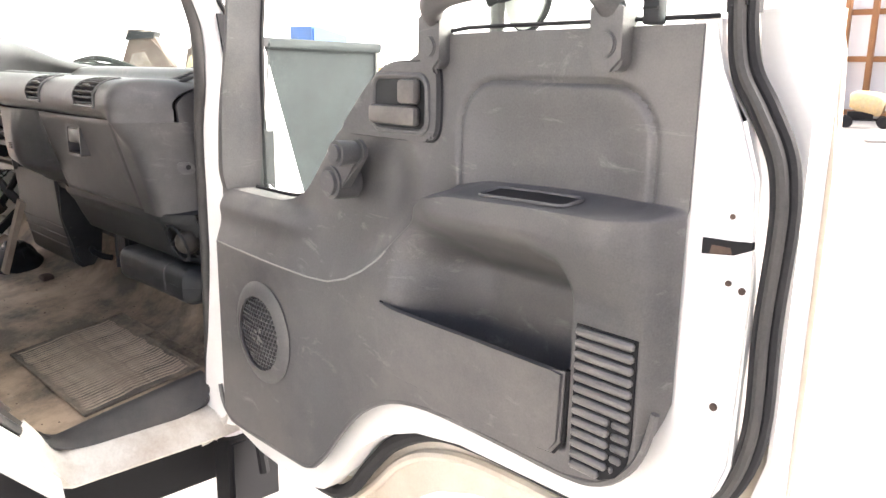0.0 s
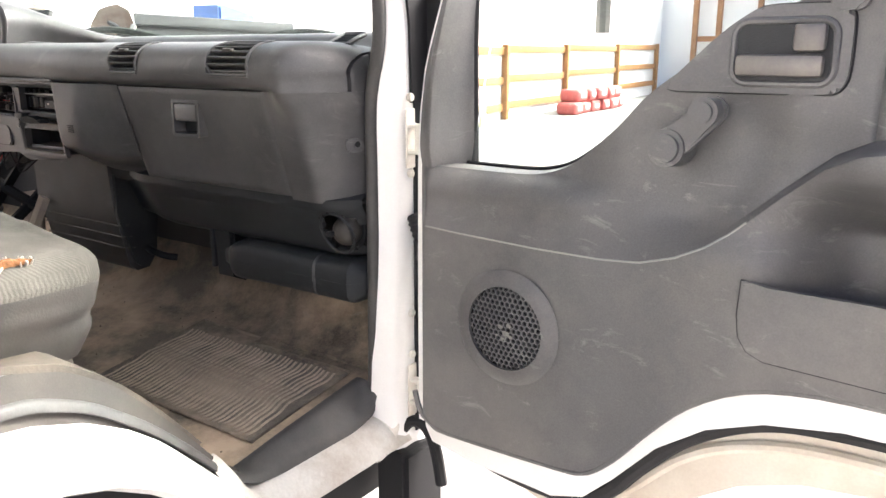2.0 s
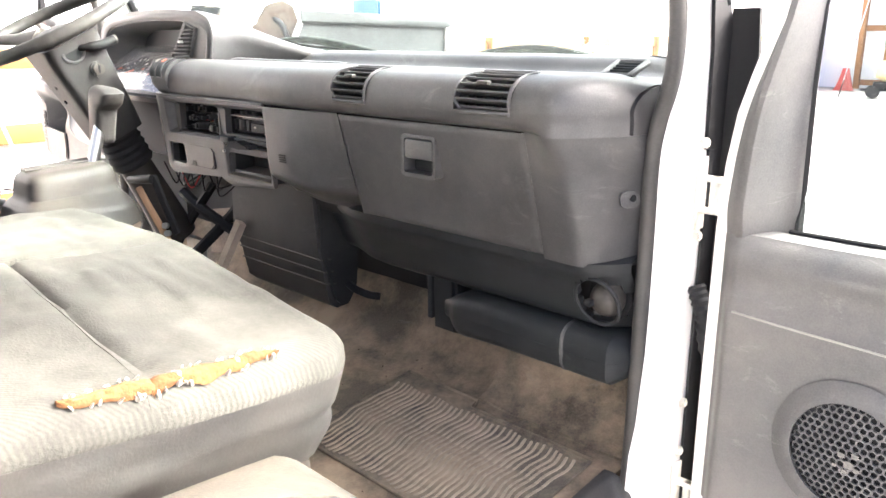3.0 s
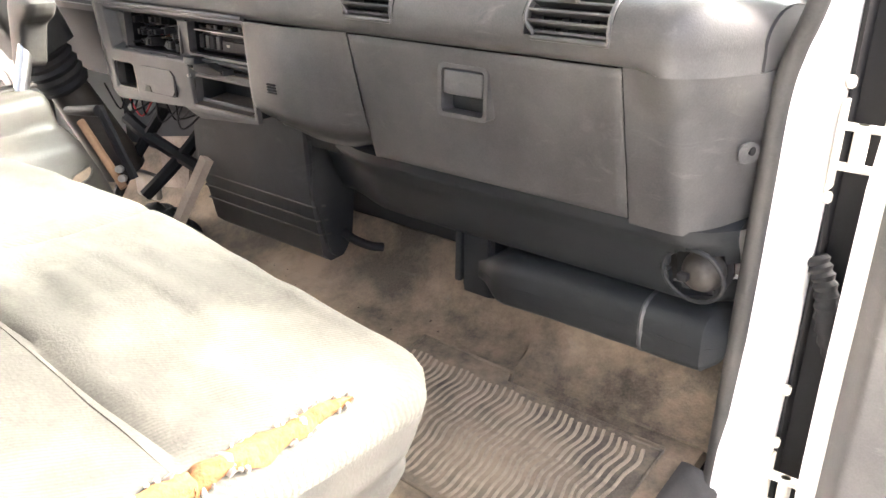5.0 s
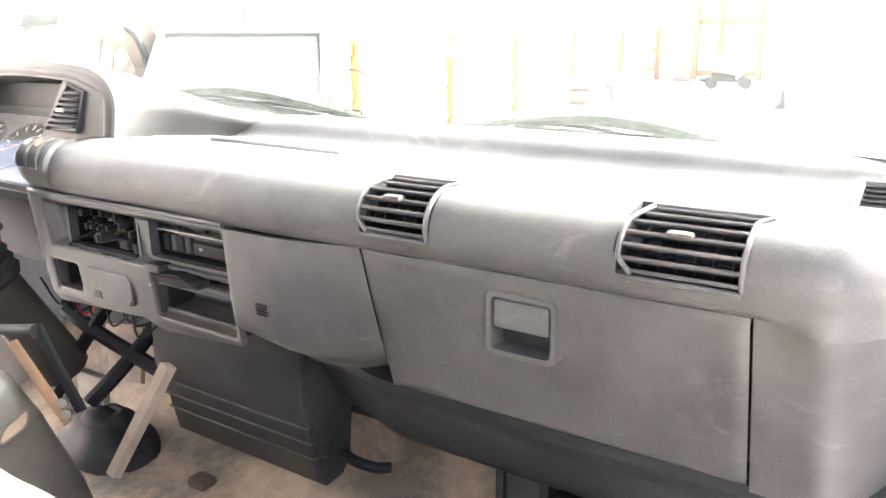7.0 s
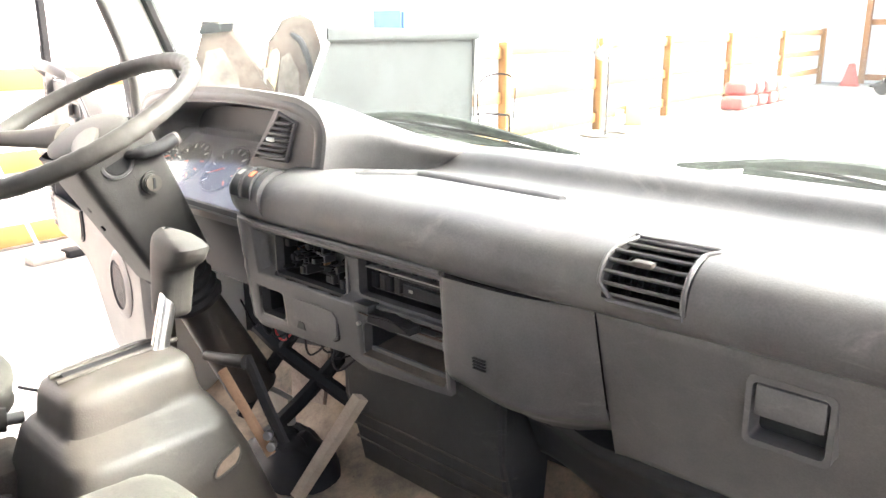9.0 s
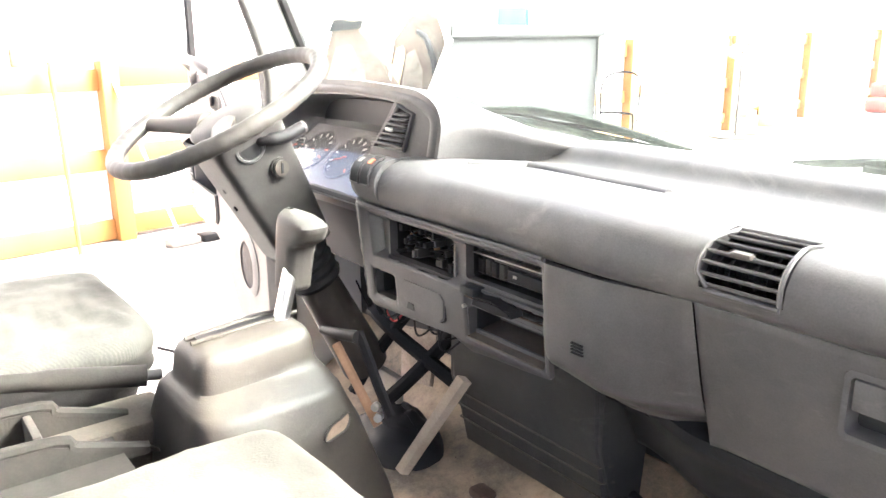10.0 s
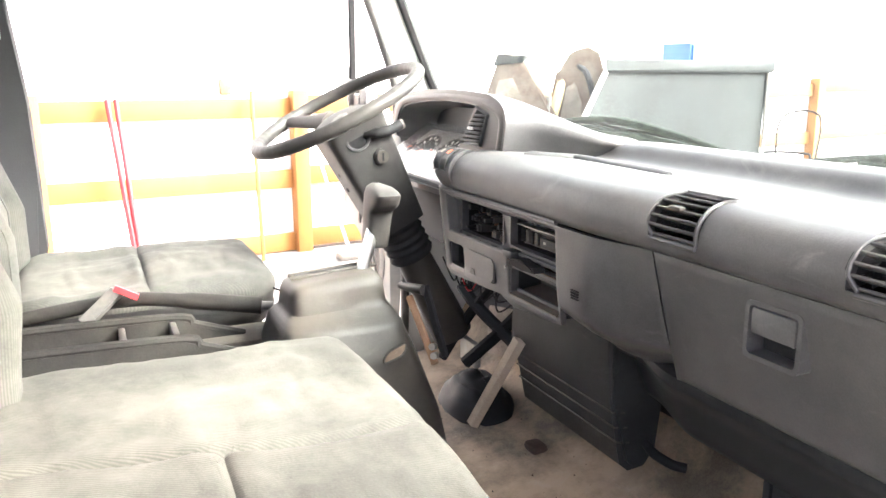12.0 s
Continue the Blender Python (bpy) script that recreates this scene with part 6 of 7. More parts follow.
# wire boots and latch post in the door gap
wire = thing("wiring_boot", "black corrugated rubber wiring boot in the door gap", "cable boot")
part("boot", tube(spline([(0.922, 0.855, 1.25), (0.942, 0.850, 1.21), (0.955, 0.852, 1.15), (0.985, 0.862, 1.09)], 8), [0.013 + (0.003 if k % 2 else 0) for k in range(25)], 10), RUBBER, wire)
for z in (1.47, 1.33, 1.056, 0.971):
    c = tagged(link("hinge_bolt", cyl((0.917, 0.847, z), (0.927, 0.847, z), 0.008, seg=8, bevel=0.002), STAINED), "painted hinge bolt on the pillar", "bolt", "hinge bolts")
tagged(link("body_corner", slab([(0.80, 0.60), (0.93, 0.60), (0.93, 0.76), (0.86, 0.775), (0.80, 0.775)], "x", 0.86, 0.94, 0.01), BLACK), "black lower body corner below the pillar", "body panel")
cable = tagged(link("gap_hose", tube(spline([(0.90, 0.83, 0.80), (0.925, 0.84, 0.83), (0.955, 0.85, 0.82), (0.975, 0.855, 0.77), (0.985, 0.86, 0.70)], 6), 0.012, 8), BLACK), "dark bent drain pipe at the pillar foot", "pipe")
# dark underside and tyre below the cab
for s in (1, -1):
    o = thing("front_wheel", "dusty black front tyre under the wheel arch", "wheel", group="wheels")
    x0 = sx(s, 0.62)
    part("tyre", tube([(x0, 0.05 + 0.33 * math.cos(a), 0.42 + 0.33 * math.sin(a)) for a in (2 * math.pi * k / 40 for k in range(40))], 0.10, 12, closed=True), RUBBER, o)
    part("rim", cyl((x0 - 0.06, 0.05, 0.42), (x0 + 0.06, 0.05, 0.42), 0.25, seg=36), DULL_STEEL, o)
part("underbody", box(-1.0, 0.80, -0.45, 1.0, 0.62, 0.80), BLACK, cab)

# ---- footwell ----
MX0, MX1, MY0, MY1 = 0.28, 0.778, 0.555, 0.848
mat_thing = thing("floor_mat", "dirty ribbed rubber mat in the passenger footwell", "floor mat")


part("mat_base", sheet(lambda u, v: (MX0 + (MX1 - MX0) * u, MY0 + (MY1 - MY0) * v - (0.03 if u > 0.42 else 0.0) * smooth(0.9, 1, v), FLOOR + 0.0035 + 0.165 * (MY0 + (MY1 - MY0) * v - 0.578)), 40, 24, 0.003), MAT_DARK, mat_thing)
bmr = bmesh.new()
tube([(0.0045 * math.sin(k / 24 * 9) + 0.002 * math.sin(k / 24 * 23), MY0 + 0.012 + (MY1 - MY0 - 0.055) * k / 24, 0.165 * (MY0 - 0.578 + (MY1 - MY0 - 0.055) * k / 24)) for k in range(25)], 0.0040, 6, bmr)
rib = part("rib", bmr, RIB, mat_thing)
count = int((MX1 - MX0 - 0.02) / 0.0135)
for i in range(count):
    o = rib if i == 0 else new("rib", rib.data)
    o.parent = mat_thing
    o.matrix_local = pose(MX0 + 0.012 + i * 0.0135 + 0.0012 * math.sin(i * 1.7), 0.004 * math.sin(i * 0.9), FLOOR + 0.0036)
part("mat_border", tube([(x, y, FLOOR + 0.004 + 0.165 * (y - 0.578)) for x, y in ((MX0, MY0), (MX1, MY0), (MX1, MY1 - 0.035), (0.50, MY1 - 0.032), (0.485, MY1 - 0.002), (MX0, MY1))], 0.0036, 6, closed=True), MAT_DARK, mat_thing)
part("toe_board", sheet(lambda u, v: (0.48 + 0.37 * u, 0.85 + 0.14 * v, 0.912 + 0.13 * v * v + 0.03 * v + 0.006 * noise.noise((u * 6, v * 3, 0))), 24, 12, 0.01), MATTING, cab, "scuffed dusty rubber toe board")

strut = tagged(link("floor_strut", tube([(-0.440, 0.752, 0.905), (-0.262, 0.775, 1.17)], 0.015, 4, flat=0.45), OLD_WOOD), "weathered flat strut from floor to dashboard", "strut")
handle = thing("pry_handle", "tan wooden handle clamped in a black bracket", "tool handle")
part("stick", tube([(-0.315, 0.545, 1.28), (-0.262, 0.55, 1.225), (-0.214, 0.558, 1.168)], 0.0085, 8, flat=0.8), TAN, handle)
part("cover", tube([(-0.350, 0.54, 1.296), (-0.30, 0.545, 1.302), (-0.262, 0.555, 1.306)], [0.008, 0.010, 0.011], 10), SHROUD, handle, "dark capped end")
part("bracket", tube([(-0.268, 0.56, 1.312), (-0.228, 0.566, 1.240), (-0.200, 0.573, 1.185)], 0.009, 6, flat=0.5), BLACK, handle)
for p in ((-0.212, 0.556, 1.205), (-0.207, 0.557, 1.188)):
    part("bolt", cyl(p, (p[0] + 0.012, p[1] - 0.012, p[2] + 0.004), 0.007, seg=10, bevel=0.002), STEEL, handle)
pedals = thing("pedal_linkage", "black pedal levers and linkage under the steering column", "pedals")
for pts, r in ((((-0.640, 0.815, 1.195), (-0.566, 0.823, 1.160), (-0.450, 0.836, 1.123), (-0.345, 0.85, 1.090)), 0.0150), (((-0.425, 0.885, 1.190), (-0.450, 0.852, 1.140), (-0.480, 0.80, 1.080), (-0.510, 0.765, 1.035)), 0.0150), (((-0.52, 0.86, 1.24), (-0.60, 0.80, 1.10), (-0.655, 0.77, 1.00)), 0.013), (((-0.40, 0.80, 1.29), (-0.62, 0.82, 1.22)), 0.012)):
    part("lever", tube(spline(pts, 4), r, 6, flat=0.6), BLACK, pedals, "flat black linkage bar")
part("pedal_pad", box(-0.605, -0.515, 0.795, 0.815, 1.010, 1.075, 0.008), DULL_STEEL, pedals, "worn steel pedal pad")
part("rubber_mound", sheet(lambda u, v: (-0.56 + 0.135 * math.cos(2 * math.pi * u) * v, 0.825 + 0.085 * math.sin(2 * math.pi * u) * v, 0.895 + 0.085 * (1 - v ** 2) + 0.003 * math.sin(24 * v) + 0.012 * noise.noise((3 * math.cos(2 * math.pi * u) * v, 3 * math.sin(2 * math.pi * u) * v, 2))), 36, 16, 0.006), BLACK, pedals, "black ribbed rubber boot on the floor")
# added pale board gives the bright patch of lit floor behind the pedals
board = tagged(link("lit_patch_board", slab([(-0.665, 0.99), (-0.545, 1.01), (-0.515, 1.15), (-0.655, 1.125)], "y", 0.905, 0.915, 0.003), MUD), "pale board added for a patch of lit floor behind the pedals", "board")
cords = thing("loose_wires", "red and black loose wires hanging under the dashboard", "wires")
for i in range(9):
    x = -0.54 + 0.038 * i + rnd.uniform(-0.01, 0.01)
    part("wire", tube(spline([(x, 0.72, 1.30), (x + rnd.uniform(-0.03, 0.03), 0.73 + rnd.uniform(-0.02, 0.02), 1.275 - rnd.uniform(0, 0.045)), (x + rnd.uniform(0.03, 0.08), 0.75, 1.29), (x + 0.09, 0.78, 1.31)], 6), 0.0020, 6), RED if i == 2 else BLACK, cords)
tagged(link("floor_debris", box(-0.30, -0.25, 0.81, 0.85, 0.895, 0.918, 0.010), DUSTY_RUST), "brown lump of dirt on the floor", "debris")
crumbs = bmesh.new()
crng = random.Random(29)
for k in range(170):
    x, y, r = crng.uniform(-0.62, 0.83), crng.uniform(0.46, 0.93), crng.uniform(0.001, 0.0034) * crng.uniform(0.5, 1.0)
    if 0.26 < x < 0.80 and 0.53 < y < 0.87:
        continue
    m = pose(x, y, floor_z(x, y) + r * 0.3, crng.uniform(0, 90), crng.uniform(0, 90), crng.uniform(0, 180)) @ Matrix.Diagonal((1, crng.uniform(0.5, 1.6), 0.6, 1))
    bmesh.ops.create_icosphere(crumbs, subdivisions=1, radius=r, matrix=m)
tagged(link("dirt_crumbs", crumbs, DUSTY_RUST, smooth=False), "dry brown dirt crumbs scattered over the cab floor", "dirt", kind="stuff")
shelf_bm = sheet(lambda u, v: (-1.0 + 1.47 * u, 0.86 + 0.15 * v, 0.9065 + 0.11 * v * v + 0.02 * v + 0.004 * noise.noise((u * 14, v * 3, 0))), 60, 8, 0.01)
part("tunnel", shelf_bm, MATTING, cab, "dusty rubber over the tunnel")
elbow = tagged(link("drain_elbow", tube(spline([(0.06, 0.86, 1.06), (0.09, 0.855, 1.055), (0.12, 0.87, 1.045), (0.135, 0.89, 1.04)], 6), 0.009, 10), BLACK), "black drain elbow beside the heater housing", "pipe")

# belt buckle on the cushion
bk = thing("seat_belt_buckle", "grey seat belt buckle with red button lying on the seat", "buckle")
part("buckle_body", box(0.43, 0.485, -0.135, -0.055, 1.335, 1.362, 0.006), GREYMETAL, bk)
part("buckle_button", box(0.445, 0.472, -0.056, -0.048, 1.340, 1.358, 0.003), RED, bk, "red release button")
part("buckle_stalk", box(0.44, 0.475, -0.19, -0.13, 1.325, 1.35, 0.004), BLACK, bk)
b2k = thing("seat_belt_buckle", "grey seat belt buckle with red button beside the driver seat", "buckle")
part("buckle_body", tube([(-0.43, -0.06, 1.27), (-0.43, 0.0, 1.325)], 0.02, 4, flat=0.5), GREYMETAL, b2k)
part("buckle_button", tube([(-0.425, -0.005, 1.333), (-0.42, 0.035, 1.312)], 0.008, 4), RED, b2k, "red release button")
part("cable", tube(spline([(-0.46, 0.30, 1.29), (-0.40, 0.33, 1.28), (-0.39, 0.345, 1.20)], 6), 0.0025, 6), BLACK, tray)

# ---- wipers ----
for pts in (((-0.66, 1.115, 1.594), (-0.40, 1.12, 1.587), (-0.065, 1.12, 1.563)), ((0.235, 1.118, 1.578), (0.42, 1.12, 1.569), (0.62, 1.115, 1.553))):
    w = thing("wiper", "black weathered windscreen wiper resting at the screen base", "wiper", group="wipers")
    P = spline(pts, 8)
    n = len(P) - 1
    part("blade", tube(P, 0.0085, 8), WIPER, w, "weathered black rubber blade")
    part("frame", tube([p + Vector((0, 0.006, 0.009 + 0.020 * math.sin(math.pi * i / n) * (1 - 0.3 * i / n))) for i, p in enumerate(P)], [0.006 + 0.004 * math.sin(math.pi * i / n) for i in range(n + 1)], 8), WIPER, w)
    part("yoke", tube([p + Vector((0, 0.006, 0.008 + 0.005 * abs(math.sin(2 * math.pi * i / n)))) for i, p in enumerate(P)], 0.004, 6), RUBBER, w)
    part("arm", tube([P[8] + Vector((0, 0.012, 0.030)), P[4] + Vector((-0.05, 0.016, 0.020)), P[0] + Vector((-0.12, 0.022, -0.008))], 0.009, 6, flat=0.5), WIPER, w, "flat black wiper arm")

# ---- yard things ----
HL, HR = Vector((-3.63, 3.38, 0)), Vector((-4.19, 5.49, 0))      # near top corners of the hopper
HA = (-0.75, 0.66)      # its ends run away along this line
bin_ = thing("bulk_hopper", "large dark grey hopper with one sloping side", "hopper")


def hopper_ring(z, out, bm, n=0.0):
    k = (HR - HL).normalized()
    a, b = HL - k * (out + n), HR + k * (n - 0.05 * out)
    back = Vector((HA[0], HA[1], 0)) * (0.95 + n)
    f = Vector((k.y, -k.x, 0)) * n
    return [bm.verts.new((p.x, p.y, z)) for p in (a + f, b + f, b + back - f, a + back - f)]


def hopper_bm(rows):
    bm = bmesh.new()
    rings = [hopper_ring(z, out, bm, n) for z, out, n in rows]
    for p, q in zip(rings, rings[1:]):
        for i in range(4):
            bm.faces.new((p[i], p[(i + 1) % 4], q[(i + 1) % 4], q[i]))
    bm.faces.new(rings[0][::-1])
    bm.faces.new(rings[-1])
    return bm


part("hopper_body", hopper_bm([(0.30, 0.85, 0.0), (0.34, 0.88, 0.0), (1.0, 0.52, 0.0), (1.745, 0.02, 0.0), (1.745, 0.0, -0.05)]), TUB, bin_)
part("hopper_rim", hopper_bm([(1.74, 0.0, 0.03), (1.755, 0.0, 0.045), (1.825, 0.0, 0.045), (1.835, 0.0, 0.035), (1.835, 0.0, -0.02), (1.76, 0.0, -0.03)]), TUB, bin_, "rolled hopper rim")
for k in (0.1, 0.95):
    for d in (0.08, 0.8):
        q = HL.lerp(HR, k) + Vector((HA[0] * d, HA[1] * d, 0))
        part("leg", box(q.x - 0.04, q.x + 0.04, q.y - 0.04, q.y + 0.04, 0.12, 0.32), BLACK, bin_)
        part("castor", cyl((q.x - 0.025, q.y, 0.075), (q.x + 0.025, q.y, 0.075), 0.075), BLACK, bin_)
HK = (HR - HL).normalized()
# pale tubes paint the highlights on the hopper's edges
part("hopper_highlight", tube([HL - HK * o + Vector((0.012, 0.003, z)) for z, o in ((0.34, 0.88), (1.0, 0.52), (1.745, 0.02))], 0.022, 6), DULL_STEEL, bin_, "pale highlight line along the edge of the sloping side")
part("hopper_highlight", tube([HR + Vector((0.012, 0.003, 0.34)), HR + Vector((0.012, 0.003, 1.745))], 0.016, 6), DULL_STEEL, bin_)
crate = tagged(link("blue_crate", slab([(0, 0), (0.55, 0.0), (0.55, 0.12), (0.12, 0.2), (0, 0.2)], "y", 0, 0.35, 0.02), BLUE), "blue plastic crate lying in the hopper top", "crate")
crate.matrix_world = pose(-4.55, 4.95, 1.80, 0, 0, 100)
pole = tagged(link("steel_pole", cyl((0, 0, 0), (0, 0, 3.6), 0.03, seg=12), DULL_STEEL), "thin upright steel pole behind the hopper", "pole")
pole.matrix_world = pose(-5.15, 3.47, 0)
heap = thing("rusty_loader", "muddy brown loader, paled for haze, its bucket raised beside the hopper", "loader", pose(-4.72, 3.12, 0, 0, 0, -34))
part("bucket", slab([(-0.10, 1.00), (-0.16, 1.45), (-0.02, 1.86), (0.16, 1.88), (0.26, 1.70), (0.46, 1.40), (0.50, 1.0)], "x", -0.30, 0.02, 0.04), LOADER, heap, "muddy steel bucket, paled for haze")
part("bucket_lip", tube([(0.03, -0.04, 1.87), (0.03, 0.17, 1.885)], 0.022, 6), OLD_WOOD, heap, "pale worn bucket lip")
part("loader_body", slab([(0.40, 0.95), (0.40, 1.52), (0.44, 1.74), (0.51, 1.77), (0.55, 1.90), (0.62, 1.93), (0.70, 1.95), (0.79, 1.90), (0.84, 1.74), (0.88, 1.40), (0.90, 0.95)], "x", -0.75, -0.20, 0.03), LOADER, heap, "brown loader body")
part("mud_streak", slab([(0.50, 1.0), (0.49, 1.40), (0.53, 1.62), (0.60, 1.66), (0.66, 1.50), (0.64, 1.0)], "x", -0.205, -0.185, 0.008), MUD, heap, "pale mud streak on the body")
part("side_hose", tube(spline([(-0.17, 0.72, 1.05), (-0.16, 0.76, 1.45), (-0.18, 0.70, 1.72), (-0.22, 0.62, 1.80)], 6), 0.025, 8), CARPET, heap, "dark hydraulic hose")
part("bucket_face", slab([(-0.07, 1.02), (-0.10, 1.42), (-0.01, 1.68), (0.10, 1.70), (0.20, 1.50), (0.25, 1.02)], "x", 0.022, 0.040, 0.008), MUD, heap, "pale dried mud on the bucket")
part("bucket_top", slab([(-0.06, 1.80), (0.18, 1.82), (0.20, 1.88), (-0.02, 1.89)], "x", -0.32, 0.06, 0.01), TUB, heap, "dark bucket edge")
part("cross_beam", box(-0.55, -0.25, 0.20, 0.46, 1.0, 1.50, 0.04), LOADER, heap, "brown cross beam")
part("loader_arm", tube([(-0.10, 0.30, 1.0), (-0.12, 0.44, 1.45), (-0.25, 0.50, 1.70)], [0.05, 0.045, 0.04], 8), CREAM, heap, "pale yellow lift arm")
part("ram", tube([(-0.02, 0.36, 1.0), (-0.04, 0.40, 1.55)], 0.022, 8), DULL_STEEL, heap, "steel ram")
for y in (0.1, 0.7):
    part("wheel", cyl((-0.62, y, 0.36), (-0.36, y, 0.36), 0.36, seg=28, bevel=0.05), RUBBER, heap)
part("chassis", box(-0.66, -0.10, -0.05, 0.86, 0.40, 1.02, 0.03), LOADER, heap)


def pedestal_fan():
    f = thing("pedestal_fan", "grey pedestal fan with a wire cage on a round base", "fan", pose(-7.05, 12.3, 0))
    part("base", tube([(0.42 * math.cos(a), 0.42 * math.sin(a), 0.03) for a in (2 * math.pi * k / 32 for k in range(32))], 0.03, 8, closed=True), DULL_STEEL, f)
    for k in range(3):
        a = 2.1 * k
        part("base_arm", tube([(0, 0, 0.05), (0.42 * math.cos(a), 0.42 * math.sin(a), 0.03)], 0.02, 6), DULL_STEEL, f)
    part("pole", cyl((0, 0, 0), (0, 0, 1.45), 0.028, seg=10), GREYMETAL, f)
    part("motor", cyl((-0.02, 0.05, 1.65), (0.14, -0.15, 1.65), 0.11, 0.09, seg=16, bevel=0.02), DULL_STEEL, f)
    m = pose(0.1, -0.2, 1.65, 90, 0, 35)
    for r in (0.33, 0.25, 0.17):
        bmx = tube([(r * math.cos(a), r * math.sin(a), 0.0) for a in (2 * math.pi * k / 32 for k in range(32))], 0.006, 5, closed=True)
        bmx.transform(m)
        part("cage_ring", bmx, DULL_STEEL, f)
    for k in range(3):
        bmx = sheet(lambda u, v, k=k: ((0.06 + 0.25 * u) * math.cos(2.09 * k + 0.9 * (v - 0.5)), (0.06 + 0.25 * u) * math.sin(2.09 * k + 0.9 * (v - 0.5)), 0.07 * (v - 0.5)), 8, 6, 0.004)
        bmx.transform(m)
        part("blade", bmx, DULL_STEEL, f)


pedestal_fan()


def tank_cart():
    f = thing("tank_cart", "black wheeled cart with a round tan tank and tube handle", "cart", pose(-5.75, 7.5, 0, 0, 0, 37))
    part("deck", box(-0.26, 0.26, -0.1, 0.25, 0.12, 0.34, 0.03), BLACK, f)
    part("tank", cyl((0, -0.05, 0.52), (0, 0.25, 0.52), 0.17, seg=24, bevel=0.03), CREAM, f)
    part("handle", tube(spline([(-0.26, 0.0, 0.3), (-0.28, -0.02, 0.75), (-0.2, -0.02, 0.82), (0.2, -0.02, 0.82), (0.28, -0.02, 0.75), (0.26, 0.0, 0.3)], 5), 0.014, 8), BLACK, f)
    part("push_bar", tube(spline([(-0.12, 0.2, 0.6), (-0.12, 0.5, 1.2), (0.3, 0.5, 1.24), (0.32, 0.2, 0.7)], 5), 0.012, 8), BLACK, f)
    part("front_frame", tube([(-0.24, -0.14, 0.3), (-0.24, -0.16, 0.06), (0.24, -0.16, 0.06), (0.24, -0.14, 0.3)], 0.014, 8), DULL_STEEL, f)
    for x in (-0.3, 0.3):
        part("wheel", cyl((x - 0.03, 0.2, 0.13), (x + 0.03, 0.2, 0.13), 0.13), RUBBER, f)


tank_cart()
box_y = tagged(link("yellow_carton", box(-0.18, 0.18, -0.15, 0.15, 0, 0.42, 0.01), YELLOW), "yellow and white carton standing by the wall", "carton")
box_y.matrix_world = pose(-7.6, 14.3, 0, 0, 0, 12)
lid_y = tagged(link("white_carton", box(-0.18, 0.18, -0.15, 0.15, 0, 0.3, 0.01), PALE), "white carton lying beside the yellow one", "carton")
lid_y.matrix_world = pose(-7.9, 13.9, 0, 0, 0, 12)
sack = thing("sack", "red and white printed sack in a row along the wall", "sack", group="sacks by the wall")
part("sack_body", box(-0.28, 0.28, -0.33, 0.33, 0, 0.32, 0.1, 3), FADED_RED, sack)
part("sack_print", box(-0.285, 0.29, -0.18, 0.18, 0.08, 0.24, 0.05, 2), PALE, sack, "white printed panel")
sack.matrix_world = pose(wall_x(18.6) + 0.75, 18.6, 0, 0, 0, 6)
for i in range(1, 11):
    copy_thing(sack, pose(wall_x(18.6) + 0.75 - 0.105 * 0.7 * (i % 6) + 0.05 * math.sin(i * 5), 18.6 + 0.72 * (i % 6) + (0.3 if i > 5 else 0), 0.0 if i < 6 else 0.32, 0, 0, 6 + 5 * math.sin(i * 3)))


def mixer():
    f = thing("cement_mixer", "small cream drum mixer on a black wheeled frame", "mixer", pose(-5.9, 26.0, 0, 0, 0, 20) @ Matrix.Scale(0.8, 4))
    part("drum", tube(spline([(-0.45, 0, 1.0), (-0.2, 0, 1.0), (0.2, 0, 0.92), (0.55, 0, 0.85), (0.7, 0, 0.82)], 4), [0.25 + 0.2 * math.sin(k / 16 * 2.6) for k in range(17)], 20), CREAM, f)
    part("drum_mouth", tube([(0.72, 0.26 * math.cos(a), 0.82 + 0.26 * math.sin(a)) for a in (2 * math.pi * k / 24 for k in range(24))], 0.04, 8, closed=True), RUST, f)
    part("motor_box", box(-0.5, 0.4, -0.25, 0.25, 0.3, 0.6, 0.05), BLACK, f)
    part("frame", tube([(-0.9, 0, 0.3), (0.7, 0, 0.3)], 0.05, 8), BLACK, f)
    for x, y in ((-0.5, -0.45), (-0.5, 0.45), (0.75, -0.45), (0.75, 0.45)):
        part("wheel", cyl((x, y - 0.06, 0.22), (x, y + 0.06, 0.22), 0.22), RUBBER, f)


mixer()
jack = thing("floor_jack", "red floor machine standing in the corner", "machine", pose(-8.2, 29.2, 0) @ Matrix.Scale(0.6, 4))
part("jack_body", slab([(-0.5, 0), (0.5, 0), (0.30, 0.45), (0.14, 1.25), (-0.06, 1.25), (-0.2, 0.45)], "y", -0.3, 0.3, 0.05), FADED_RED, jack)
cone = thing("marker_cone", "small grey-green marker cone on the floor", "cone", pose(-2.85, 19.4, 0))
part("cone_body", cyl((0, 0, 0.03), (0, 0, 0.45), 0.18, 0.03, seg=20), TUB, cone)
part("cone_base", box(-0.25, 0.25, -0.25, 0.25, 0, 0.03, 0.01), TUB, cone)
slab_ob = tagged(link("steel_plate", box(-0.9, 0.9, -0.35, 0.35, 0, 0.06, 0.01), DULL_STEEL), "grey steel plate lying on the floor", "plate")
slab_ob.matrix_world = pose(-3.2, 21.0, 0, 0, 0, 20)
# tall timber frame of the end wall
for x in (-8.3, -7.4, -5.95):
    tagged(link("tall_post", box(x - 0.09, x + 0.09, 30.7, 30.9, 0, 4.4, 0.006), PINE_RED), "tall brown timber post of the end wall", "post", "end wall frame")
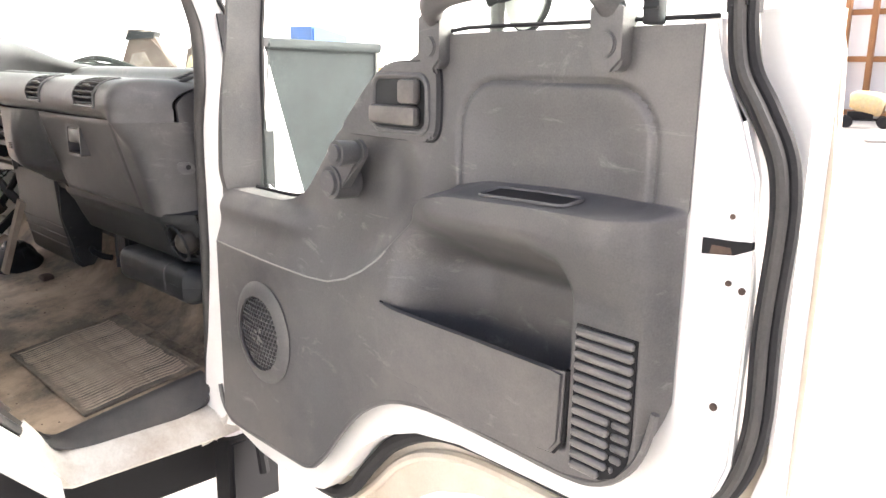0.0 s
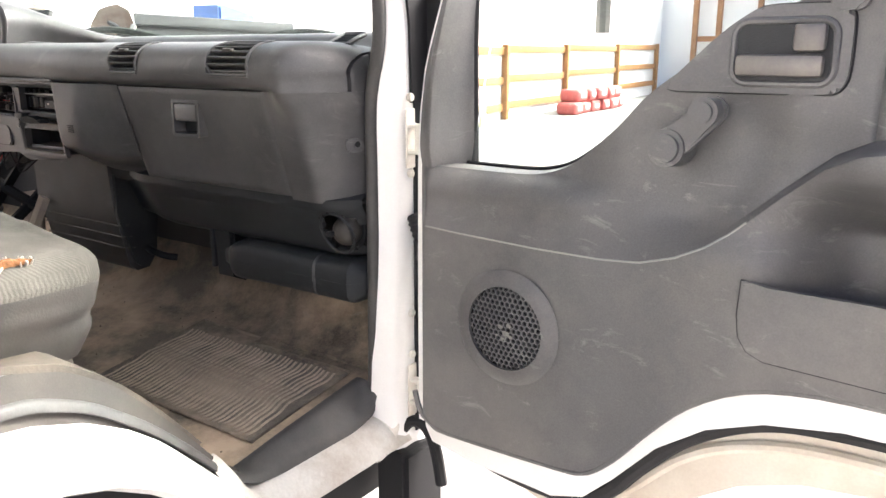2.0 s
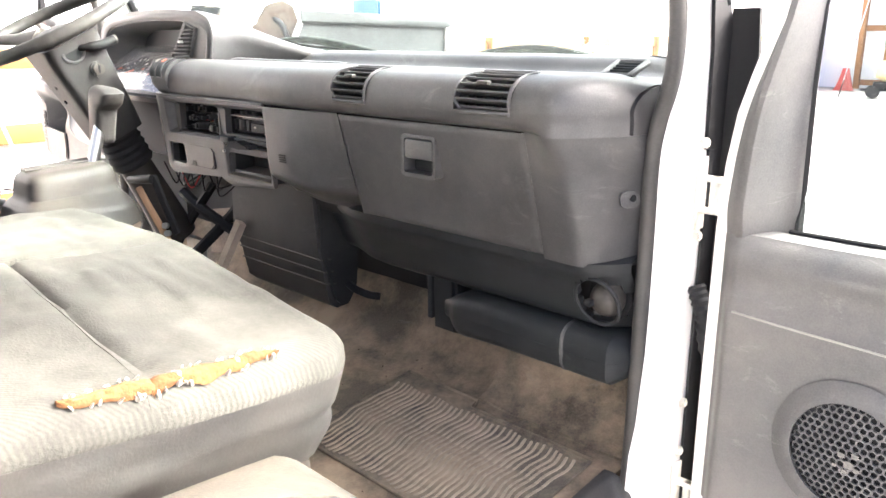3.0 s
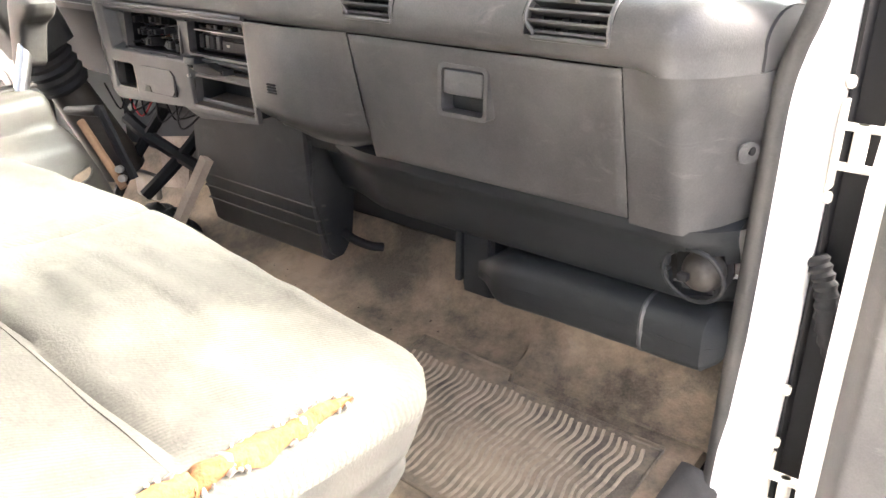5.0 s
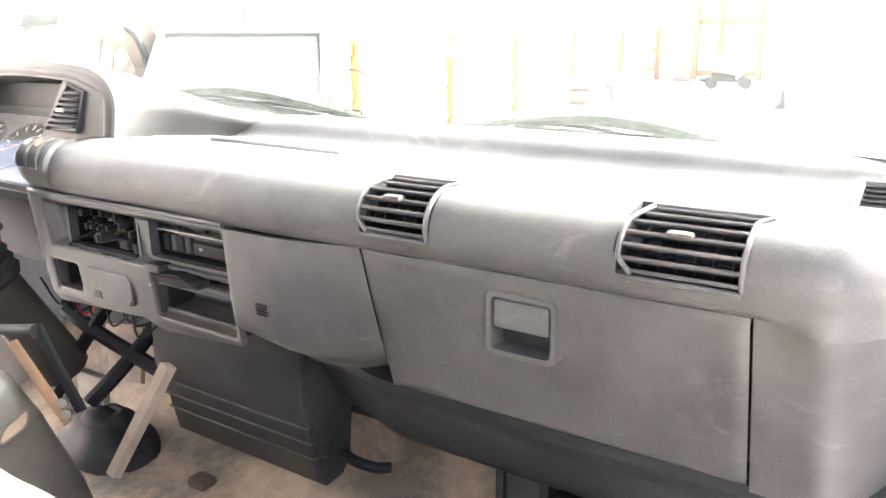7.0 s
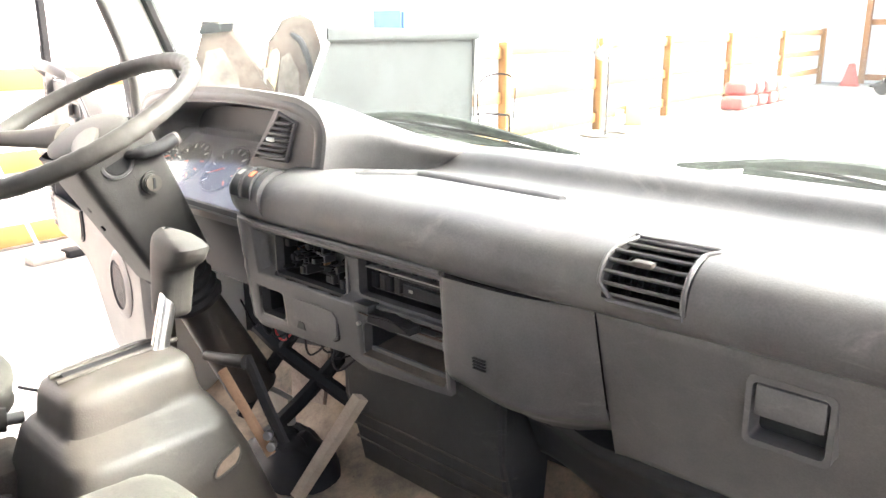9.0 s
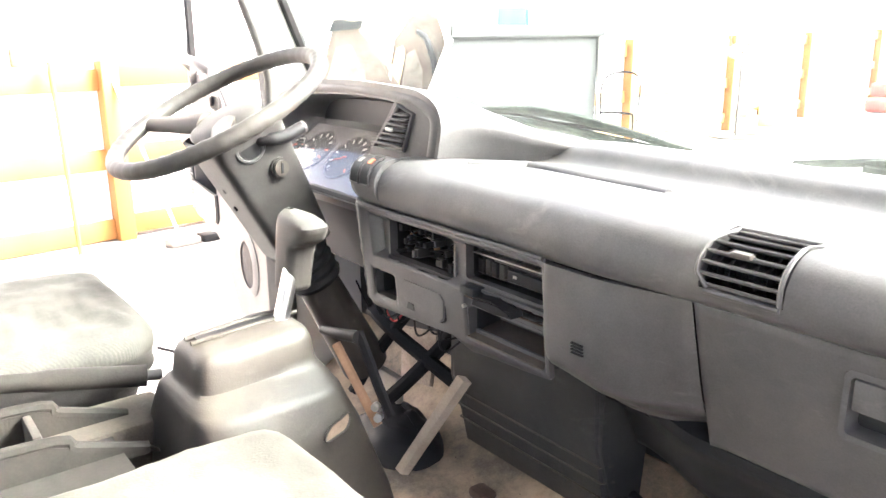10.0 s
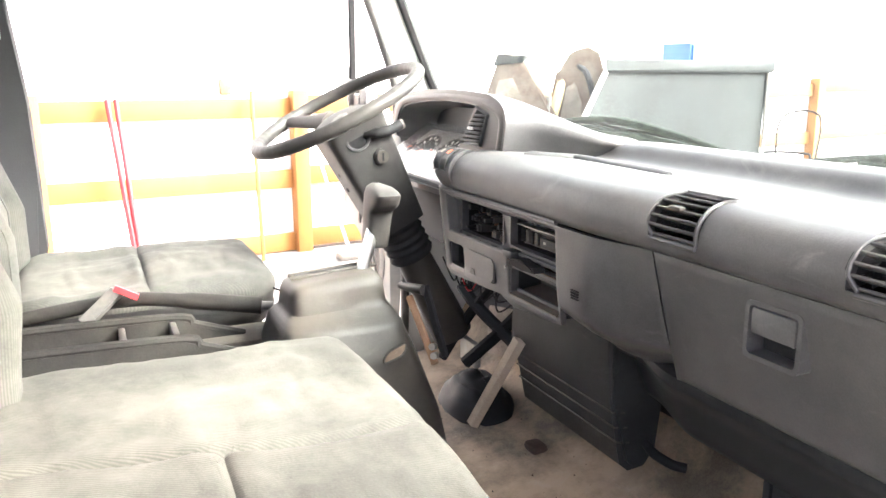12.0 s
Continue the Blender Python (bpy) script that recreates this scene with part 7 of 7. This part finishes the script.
for z in (0.22, 2.1, 3.72):
    tagged(link("cross_rail", box(-8.4, -5.86, 30.9, 30.95, z - 0.10, z + 0.10, 0.006), PINE_RED), "long brown timber rail of the end wall", "rail", "end wall frame")

# tools leaning on the west wall
def leaning(name, label, cat, y, z1, dy, mt, r=0.014, gap=0.12, head=None):
    o = thing(name, label, cat, WM @ pose(0.0, y, 0))
    part("shaft", tube([(gap + 0.15, 0, 0.02), (0.0, dy, z1)], r, 8), mt, o)
    if head:
        part("head", box(gap + 0.08, gap + 0.24, -0.14, 0.14, 0.0, 0.07, 0.02), head, o)
    return o


o = leaning("red_lever", "red painted double steel lever leaning on the rails", "lever", 0.25, 1.52, -0.10, RED, 0.024)
part("second_bar", tube([(0.27, 0.03, 0.05), (0.0, -0.03, 1.52)], 0.022, 8), RED, o)
part("lever_tips", tube([(0.0, -0.10, 1.50), (-0.005, -0.115, 1.82)], 0.012, 8), DULL_STEEL, o)
part("lever_tip", tube([(0.0, -0.03, 1.5), (-0.005, -0.045, 1.90)], 0.012, 8), DULL_STEEL, o)
leaning("yellow_stick", "thin yellow wooden stick leaning on the rails", "stick", 1.36, 1.58, 0.04, PINE, 0.02)
leaning("white_mop", "white handled mop leaning on the wall", "mop", 2.15, 1.4, -0.25, PALE, 0.016, 0.35, DULL_STEEL)
leaning("white_broom", "white handled broom with dark head", "broom", 2.45, 1.3, 0.15, PALE, 0.016, 0.35, BLACK)
leaning("red_dustpan", "red handled dustpan standing on the floor", "dustpan", 2.75, 0.9, 0.0, RED, 0.014, 0.35, RED)
sock = tagged(link("wall_socket", box(-0.03, 0.03, -0.05, 0.05, -0.07, 0.07, 0.01), RUST), "small brown socket box on the white wall", "socket")
sock.matrix_world = WM @ pose(-0.13, 1.20, 1.62)

# ---- outside mirror at the cab's front corner ----
mir = part("corner_mirror", tube(spline([(0.90, 1.09, 2.10), (0.93, 1.40, 2.16), (0.92, 1.66, 2.10), (0.92, 1.68, 1.85), (0.92, 1.68, 1.60)], 6), 0.02, 8), GREYMETAL, cab, "round outside mirror on a bent steel tube")
part("mirror_ring", tube([(1.01 + 0.10 * math.cos(a), 1.70 - 0.03 * math.cos(a), 1.80 + 0.10 * math.sin(a)) for a in (2 * math.pi * k / 32 for k in range(32))], 0.008, 6, closed=True), BLACK, mir)
part("mirror_back", cyl((1.005, 1.69, 1.80), (1.012, 1.715, 1.80), 0.098, seg=32), PALE, mir)
part("joint", tube([(0.90, 1.66, 1.78), (0.96, 1.69, 1.80)], 0.02, 8), BLACK, mir)
